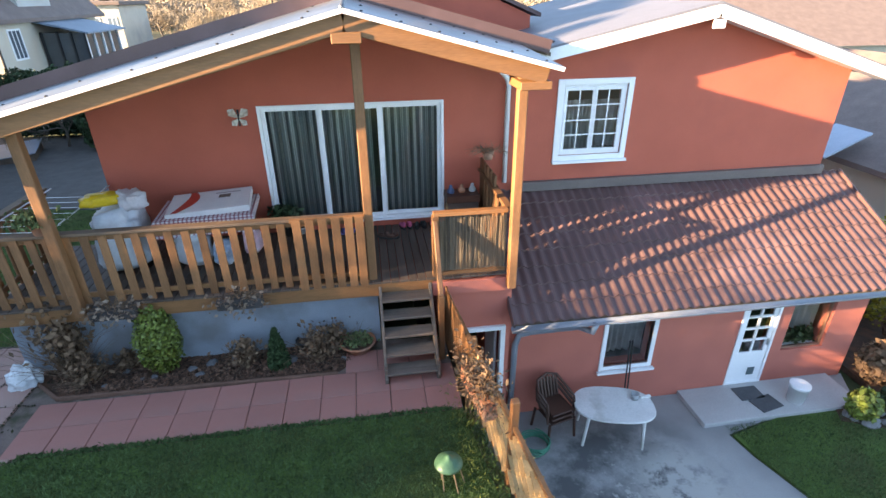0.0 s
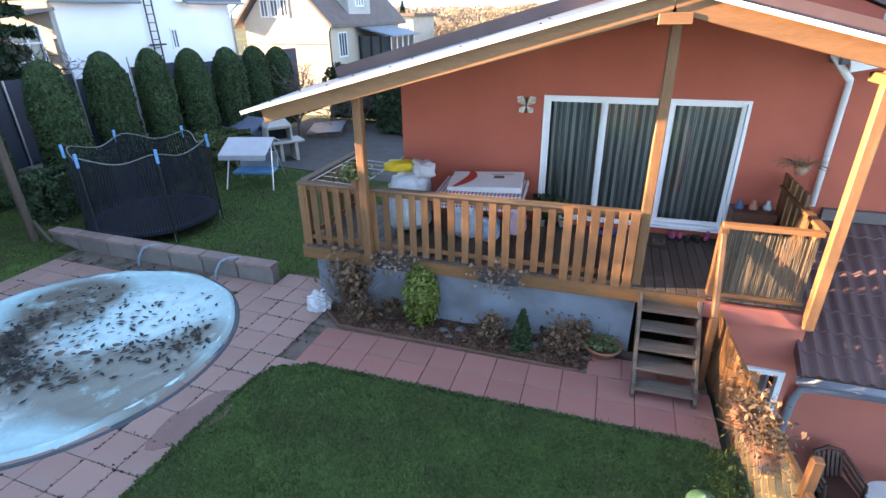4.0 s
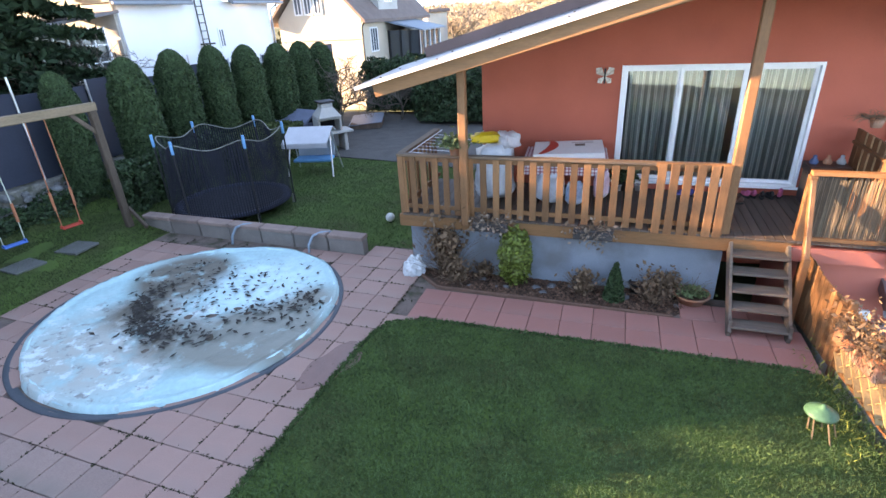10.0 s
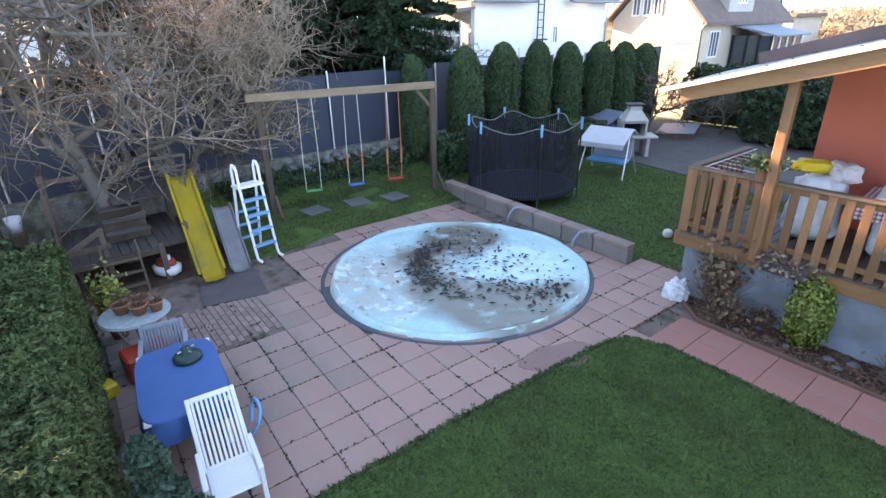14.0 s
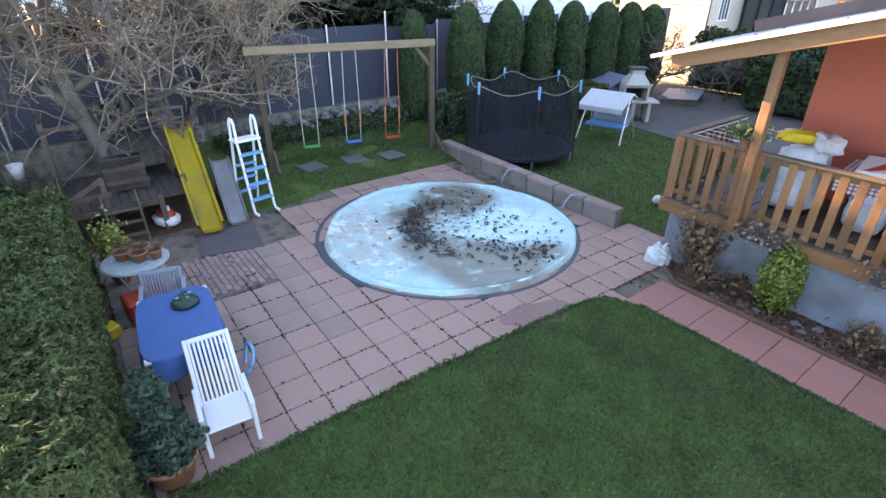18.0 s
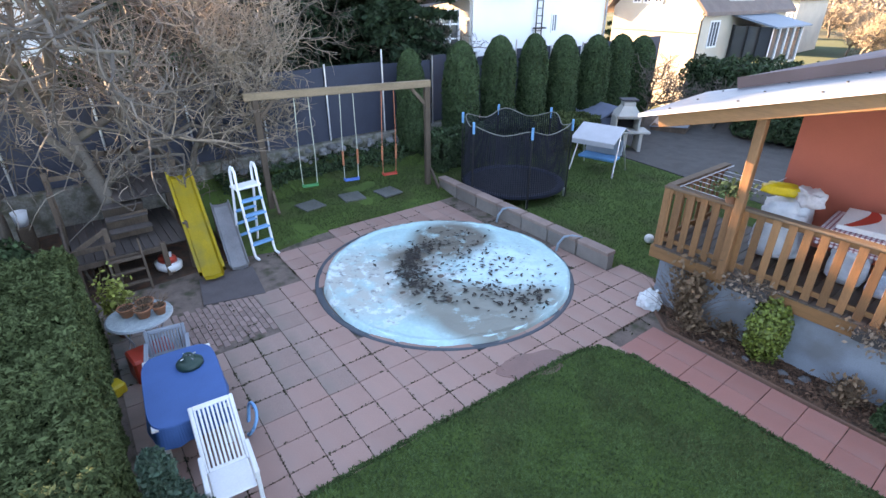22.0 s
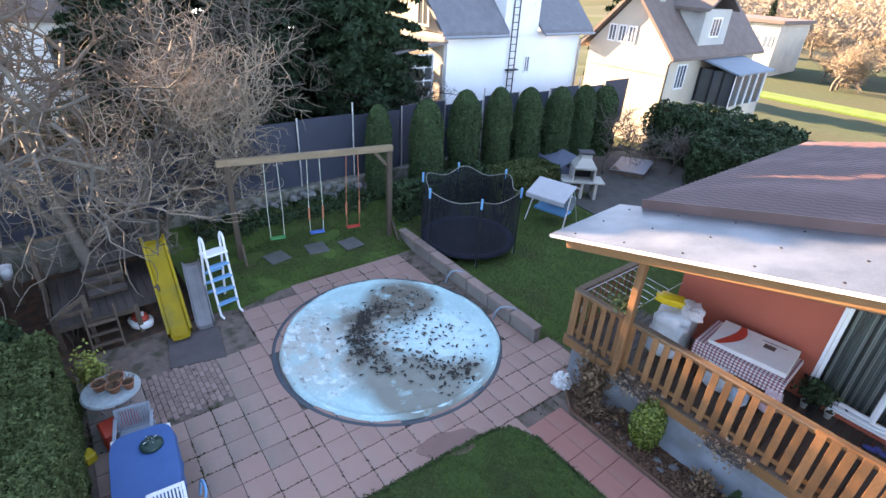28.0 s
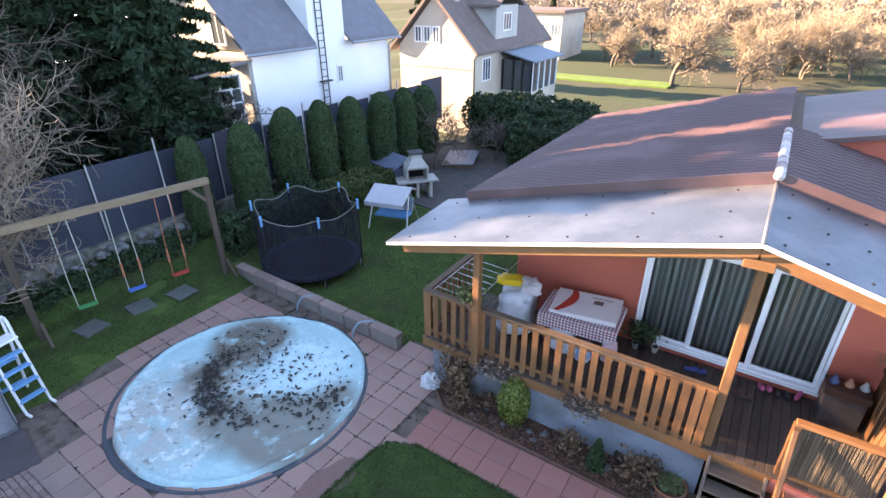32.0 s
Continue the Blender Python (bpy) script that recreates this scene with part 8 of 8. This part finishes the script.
hedge_box("hedge", "dark clipped hedge beside the trampoline", -8.7, -7.85, 1.2, 5.0, 1.35, 16000, IVY, 301)
hedge_box("hedge", "low green hedge behind the trampoline", -8.6, -7.3, 5.0, 8.2, 1.15, 14000, THUJA, 302)
hedge_box("hedge", "tall dark evergreen hedge at the garden's end", -8.9, -2.6, 16.4, 19.0, 2.3, 30000, IVY, 303, 0.08, 0.0, 0.5)
hedge_box("hedge", "dark overgrown hedge behind the cold frame", -5.2, -1.2, 14.0, 16.6, 1.9, 16000, IVY, 304, 0.08, 0.0, 0.5)
# the next two hedges are added as sun blockers for lawn and thuja
hedge_box("hedge", "evergreen hedge added behind the sheet fence to shade the lawn", -12.4, -11.2, -10.4, -4.2, 3.7, 16000, IVY, 306, 0.07, 0.0, 0.3)
hedge_box("hedge", "tall hedge added beyond the fence corner to block the sun", -12.6, -11.2, -17.0, -10.4, 4.6, 12000, IVY, 307, 0.09, 0.0, 0.3)
hedge_box("hedge", "dark ivy-covered bank behind the swing frame", -10.35, -9.3, -4.8, 1.6, 0.75, 10000, IVY, 305, 0.05, 0.0, 0.3)


# ---- bare and needle trees ----
def bare_tree(name, label, m, h, seed, levels=5, lean=(0, 0), twig_mat=TWIG, bark=BARK, spread=1.0, r0=None, limit=2600, low=0.28, droop=0.0):
    """A leafless tree: a forking trunk, limbs and many thin twigs."""
    r = random.Random(seed)
    t = thing(name, label, "tree", m)
    wood, fine = bmesh.new(), bmesh.new()
    d0 = Vector((lean[0], lean[1], 1)).normalized()
    queue = [(Vector((0, 0, 0)), d0, h * 0.42, r0 or h * 0.024, 0)]
    done = 0
    while queue and done < limit:
        p, d, length, rad, lev = queue.pop(0)
        done += 1
        pts, rr = [p.copy()], [rad]
        n = 4 if lev < 3 else 3
        for s in range(n):
            wob = 0.16 + 0.07 * lev
            d = (d + Vector((r.gauss(0, wob), r.gauss(0, wob), r.gauss(0.05 - droop * (lev > 2), wob * 0.7)))).normalized()
            p = p + d * length / n
            pts.append(p.copy())
            rr.append(max(0.005, rad * (1 - 0.42 * (s + 1) / n)))
        tube(wood if lev < 3 else fine, pts, rr, 8 if lev == 0 else (6 if lev < 3 else 3), lev < 3)
        if lev >= levels:
            continue
        kids = (6, 6, 5, 4, 3, 3)[lev] if lev < 6 else 3
        for k in range(kids):
            q = low + (1 - low) * (k + r.random()) / kids if lev == 0 else 0.25 + 0.75 * (k + r.random()) / kids
            i = min(n - 1, int(q * n))
            base = pts[i].lerp(pts[i + 1], q * n - i)
            side = d.orthogonal().normalized()
            side.rotate(Matrix.Rotation(r.uniform(0, 6.283), 3, d))
            dd = (d * r.uniform(0.45, 0.9) + side * spread * r.uniform(0.6, 1.1) + Vector((0, 0, 0.12))).normalized()
            queue.append((base, dd, length * r.uniform(0.6, 0.9) * (0.85 if lev else 1.0), max(0.0095, rad * r.uniform(0.46, 0.64)), lev + 1))
    part("trunk", wood, bark, t, smooth=True)
    part("crown", fine, twig_mat, t, "thin bare twigs")
    return t


PALETWIG = mat("greyish_twig", (0.115, 0.092, 0.075), 0.9, 0.3, 2, 30, 0.0, island=-0.35)
bare_tree("bare_tree", "wide leafless walnut tree growing through the play tower", pose(-7.95, -7.2, 0), 10.6, 5, 5, (-0.02, 0.0), PALETWIG, spread=1.25, r0=0.18, limit=9000, low=0.3, droop=0.08)
bare_tree("bare_tree", "leafless tree behind the play tower", pose(-12.8, -3.6, 0), 9.5, 15, 5, (0.05, 0.1), PALETWIG, spread=1.1, limit=3600, r0=0.12, low=0.3, droop=0.1)
bare_tree("bare_tree", "leafless tree with sunlit twigs by the sheet fence", pose(-9.7, -5.7, 0), 8.2, 25, 5, (0.1, 0.02), TWIG, spread=0.95, limit=6500, r0=0.1)
bare_tree("bare_tree", "many-branched leafless tree behind the thuja hedge", pose(-9.9, -9.4, 0), 6.6, 29, 5, (0.0, 0.05), PALETWIG, spread=1.15, limit=6000, r0=0.11, low=0.2, droop=0.05)
bare_tree("bare_tree", "leafless shrub before the conservatory", pose(-11.6, 4.4, 1.0), 4.6, 35, 5, (0, 0), PALETWIG, spread=0.9, limit=1500, r0=0.06)
bare_tree("bare_tree", "small leafless fruit tree by the cold frame", pose(-8.0, 12.2, -0.15), 3.6, 45, 5, (-0.15, 0.1), BARK, spread=1.2, limit=900, r0=0.07, low=0.4)
bare_tree("bare_tree", "small leafless fruit tree by the dark hedge", pose(-6.3, 15.0, -0.15), 3.0, 46, 4, (0.1, 0.0), BARK, spread=1.2, limit=600, r0=0.06)
# sunlight on the distant twigs is put into this pale colour
FARW = mat("sunlit_far_twig", (0.26, 0.205, 0.145), 0.95, 0.3, 1, 10, 0.0, island=-0.3)
FT = [bare_tree("bare_tree", "pale leafless tree in the far orchard", pose(0, 0, -80), 6.4, 60 + k, 5, (0, 0), FARW, spread=1.1, limit=2600, r0=0.17) for k in range(3)]
g = random.Random(12)
spots = [(-4.2, 46.5, 1.35), (0.5, 60, 0.9), (-10.5, 66, 1.0), (1.5, 46, 1.0), (2.5, 55, 1.0), (-6, 62, 1.1), (6, 70, 1.2), (-14, 75, 1.0), (1, 80, 1.1), (10, 85, 1.0), (15, 62, 1.1), (-3, 98, 1.2)]
for k in range(34):
    y = g.uniform(56, 100)
    spots.append((g.uniform(-0.42, 0.3) * y, y, g.uniform(0.6, 1.05)))
for k in range(44):
    spots.append((g.uniform(-45, 60), g.uniform(95, 190), g.uniform(0.8, 1.3)))
for i, (x, y, s) in enumerate(spots):
    mm = Matrix.Translation((x, y, land(x, y) - 0.1)) @ Matrix.Rotation(i * 2.1, 4, "Z")
    if i < 3:
        t = FT[i]
        t.matrix_basis = mm
    else:
        t = copy_thing(FT[i % 3], mm)
    t.scale = (s, s, s)

PO = bare_tree("poplar", "slender sunlit leafless tree in the far orchard", pose(0, 0, -80), 9.0, 71, 4, (0, 0), FARW, FARW, spread=0.4, limit=700, r0=0.11)
for i, (x, y, s) in enumerate(((0.3, 57, 0.8), (2.2, 58.5, 0.95), (3.4, 56, 0.85), (4.6, 60, 1.0), (6.0, 57, 0.8), (8.2, 62, 0.9), (11.0, 60, 0.75))):
    mm = Matrix.Translation((x, y, land(x, y) - 0.1)) @ Matrix.Rotation(i * 1.3, 4, "Z")
    t = copy_thing(PO, mm) if i else PO
    t.matrix_basis = mm
    t.scale = (s, s, s)


def spruce(seed, h, rad, count):
    g = np.random.default_rng(seed)
    t = thing("spruce", "tall dark spruce in a stand filled out to block sun", "spruce", pose(0, 0, -60), "spruces behind the fence")
    part("trunk", tube(bmesh.new(), [(0, 0, 0), (0, 0, h * 0.97)], [h * 0.018, 0.02], 8), BARK, t)
    c, nn = [], []
    z = 0.8
    k = 0
    while z < h - 0.2:
        q = z / h
        R = rad * (1 - q) ** 0.85 + 0.1
        nb_ = 7 if q < 0.7 else 5
        for b in range(nb_):
            a = 2 * math.pi * b / nb_ + k * 0.8 + g.normal() * 0.15
            L = R * g.uniform(0.75, 1.12)
            m = int(count * L / (rad * 60))
            s = g.random(m) ** 0.75
            w = 0.22 * L * (1 - s) * np.sqrt(np.abs(s)) * 2 + 0.05
            lat = g.normal(size=m) * w * 0.6
            x = s * L
            zz = z - 0.32 * x + 0.06 * x * x / max(L, 0.3) - np.abs(lat) * 0.25 - g.random(m) * 0.16
            c.append(np.stack([x * math.cos(a) - lat * math.sin(a), x * math.sin(a) + lat * math.cos(a), zz], 1))
        z += 0.3 + 0.25 * (1 - q)
        k += 1
    c = np.concatenate(c)
    part("crown", leaf_mesh("crown", c, np.tile([0, 0, 1.0], (len(c), 1)), 0.12, SPRUCE, g, 2.6, 0.7), None, t, "drooping dark needles")
    return t


S1, S2 = spruce(401, 11.5, 2.9, 34000), spruce(402, 10.0, 2.5, 30000)
for t, x, y, rz in ((S1, -13.4, 3.2, 0), (S2, -15.0, -0.6, 1)):
    t.matrix_basis = Matrix.Translation((x, y, -0.2)) @ Matrix.Rotation(rz, 4, "Z") @ Matrix.Diagonal((1.1, 1.1, 1.25, 1))
# third to fifth copies are added only to shade the roof and gable
for i, (x, y, s) in enumerate(((-16.5, 3.0, 1.15), (-20.5, 0.5, 1.1), (-20.0, -2.2, 1.2), (-22.0, -4.3, 1.1), (-18.8, 1.3, 1.1), (-28.8, 76.6, 0.62), (-24, 36, 1.1))):
    t = copy_thing((S1, S2)[i % 2], Matrix.Translation((x, y, land(x, y) - 0.2)) @ Matrix.Rotation(i * 1.7, 4, "Z"))
    t.scale = (1.1 * s, 1.1 * s, 1.25 * s)
# far wood and meadow scrub on the slope
g = np.random.default_rng(500)
c = []
for k in range(1700):
    y = 95 + 230 * g.random() ** 1.2
    x = g.uniform(-0.55, 0.5) * y
    hgt = g.uniform(1.5, 5)
    base = np.array([x, y, land(x, y)])
    c.append(base + np.stack([g.normal(0, 1.9, 90), g.normal(0, 1.9, 90), g.random(90) ** 0.7 * hgt], 1))
c = np.concatenate(c)
# tan lightened to carry the sun and haze of the slope
tagged(new("far_wood", leaf_mesh("far_wood", c, g.normal(size=(len(c), 3)), 0.2, mat("sunlit_far_wood", (0.25, 0.205, 0.155), 0.95, 0.3, 0.05, 1, 0.0, island=-0.35), g, 6.0)), "bare brown wood on the far slope", "woods", kind="stuff")
# a band of sunlit meadow, laid out as a brighter green slab
solid("meadow_strip", boxes((-18, -4.2, 44.5, 47.6, -1.6, -0.86)), mat("sunny_meadow", (0.11, 0.19, 0.035), 1, 0.3, 1, 20, 0.2), "meadow strip beyond the hedge, sunlight put into its bright green", "meadow", kind="structure")
# ---- paving: bedding, pink tiles, red path tiles, worn bricks ----
bm = bmesh.new()
prism(bm, [(-6.5, 0.6), (-6.5, -3.4), (-6.2, -4.7), (-6.35, -5.3), (-6.2, -8.2), (0.0, -8.4), (0.1, -7.8), (0.14, -5.0), (0.2, -4.0), (0.25, -3.1), (0.32, -2.2), (0.44, -1.84), (0.62, -1.72), (0.9, -1.66), (6.35, -1.66), (6.35, 0.06), (0.1, 0.2), (-0.3, 0.9), (-1.0, 0.9), (-1.0, 0.6)], -0.06, 0.016)
solid("pavement_bed", bm, JOINT, "mossy soil joints under the paving", "paving bed", kind="structure")


def tile_mesh(name, sx, sy, h, material, bev=0.008):
    return mesh_of(name, box(bmesh.new(), -sx / 2, sx / 2, -sy / 2, sy / 2, -0.02, h, bev), material)


pav = thing("pavement_patio", "pink concrete paving tiles round the pool", "paving", kind="structure")
PITCH = 0.478
T1 = tile_mesh("tile", PITCH - 0.008, PITCH - 0.008, 0.046, TILE, 0.006)
T3 = tile_mesh("tile", PITCH - 0.008, PITCH - 0.008, 0.044, mat("grimy_pink_paving", (0.34, 0.225, 0.19), 0.9, 0.2, 1.6, 80, 0.3, tint=(0.25, 0.19, 0.16), stain=0.6, island=0.1), 0.006)
T2 = tile_mesh("tile", PITCH - 0.004, PITCH - 0.004, 0.046, TILERED, 0.006)
r = random.Random(77)
GRID = pose(-0.3, -4.46, 0, 0, 0, -1.6)
for j in range(-9, 12):
    for k in range(-14, 4):
        x, y, _ = GRID @ Vector(((k + 0.5) * PITCH, (j + 0.5) * PITCH, 0))
        left = -6.25 if y > -4.7 else -4.62
        right = edge_x(y) + 0.2 if y < -1.74 else 0.5
        brick = x < -3.3 and y < -5.7
        if left < x < right and y > -8.25 and math.hypot(x - PC[0], y - PC[1]) > PR - 0.1 and not brick and not (x > -0.1 and y > 0.2) and y < (0.15 if x < -1.1 else 0.75):
            grimy = y < -5.2 and x < -1.5 + r.gauss(0, 0.6)
            part("tile", T3 if grimy else T1, None, pav, m=GRID @ pose((k + 0.5) * PITCH, (j + 0.5) * PITCH, 0.0, r.gauss(0, 0.35), r.gauss(0, 0.35), r.gauss(0, 0.5)))
path = thing("pavement_path", "two rows of red concrete tiles before the flower bed", "path", kind="structure")
for j, y in enumerate((-0.92, -1.4)):
    for k in range(12):
        x = 0.82 + 0.482 * k
        part("tile", T2, None, path, m=pose(x, y, 0.002, r.gauss(0, 0.3), r.gauss(0, 0.3), r.gauss(0, 0.4)))
for k in range(3):
    part("tile", T2, None, path, m=pose(5.0 + 0.482 * k, -0.43, 0.002, 0, 0, r.gauss(0, 0.4)))
br = thing("pavement_brick", "worn grey-red brick paving by the tables", "paving", kind="structure")
B1 = tile_mesh("brick", 0.19, 0.09, 0.04, BRICKP, 0.006)
for j in range(15):
    for k in range(8):
        x, y = -4.75 + 0.2 * k + (0.1 if j % 2 else 0), -5.75 - 0.1 * j
        if -4.85 < x < -3.4:
            part("brick", B1, None, br, m=pose(x, y, r.gauss(0, 0.002), 0, 0, r.gauss(0, 1.2)))
G1 = tile_mesh("slab", PITCH - 0.014, PITCH - 0.014, 0.035, mat("grey_worn_tile", (0.30, 0.235, 0.21), 0.9, 0.25, 3, 60, 0.3, tint=(0.19, 0.18, 0.16), stain=0.6, island=0.15))
for k in range(4):
    for j in range(2):
        part("slab", G1, None, br, m=pose(-4.8 + PITCH * k, -7.45 - PITCH * j, 0, 0, 0, r.gauss(0, 0.6)))

# moss and weeds in the joints, thickest along the lawn
g = np.random.default_rng(88)
c = []
for _ in range(15000):
    if g.random() < 0.5:
        x, y, _ = GRID @ Vector((PITCH * g.integers(-12, 2) + g.normal(0, 0.012), g.uniform(-4, 5), 0))
    else:
        x, y, _ = GRID @ Vector((g.uniform(-6, 0.7), PITCH * g.integers(-8, 11) + g.normal(0, 0.012), 0))
    e = edge_x(y) if y < -1.74 else 0.6
    near = math.exp(-max(0.0, e - x) / 0.7)
    patch = noise.noise((x * 1.3, y * 1.3, 4)) + 0.1
    if x < e and math.hypot(x - PC[0], y - PC[1]) > PR + 0.12 and (patch > 0.12 or g.random() < near) and not (x < -4.6 and y < -5.0) and y < 0.3:
        c.append((x, y, 0.035 + 0.012 * g.random()))
c = np.array(c)
tagged(new("joint_moss", leaf_mesh("joint_moss", c, np.tile([0, 0, 1.0], (len(c), 1)), 0.03, mat("dark_moss", (0.045, 0.042, 0.022), 1.0, 0.3, 6, 30, 0, island=-0.4), g, 1.5, 0.8)), "dark moss and weeds in the paving joints", "moss", kind="stuff")
# ragged turf lapping over the paving edge
c = []
for _ in range(5000):
    y = g.uniform(-8.2, -1.76)
    c.append((edge_x(y) - abs(g.normal(0, 0.035)) - 0.03 * noise.noise((0, y * 3, 0)), y, 0.05 + 0.02 * g.random()))
for _ in range(3500):
    c.append((g.uniform(0.8, 6.2), -1.66 + abs(g.normal(0, 0.03)), 0.045 + 0.02 * g.random()))
c = np.array(c)
tagged(new("turf_edge", leaf_mesh("turf_edge", c, g.normal(size=(len(c), 3)) * (1, 1, 0.3), 0.016, GRASS, g, 4.0, 0.6)), "ragged turf along the paving edge", "grass", kind="stuff")
# a damp patch on the paving by the lawn's corner
v = []
for k in range(40):
    a = 2 * math.pi * k / 40
    q = 1 + 0.35 * noise.noise((math.cos(a) * 1.3, math.sin(a) * 1.3, 2)) + 0.12 * noise.noise((math.cos(a) * 4, math.sin(a) * 4, 7))
    v.append((0.0 + 0.3 * q * math.cos(a) + 0.1 * math.sin(a), -3.1 + 0.56 * q * math.sin(a)))
damp = prism(bmesh.new(), v, 0.03, 0.0515)
solid("damp_patch", damp, mat("wet_paving", (0.21, 0.105, 0.085), 0.35, 0.2, 3, 70, 0.15), "dark damp patch on the pink paving", "wet patch")
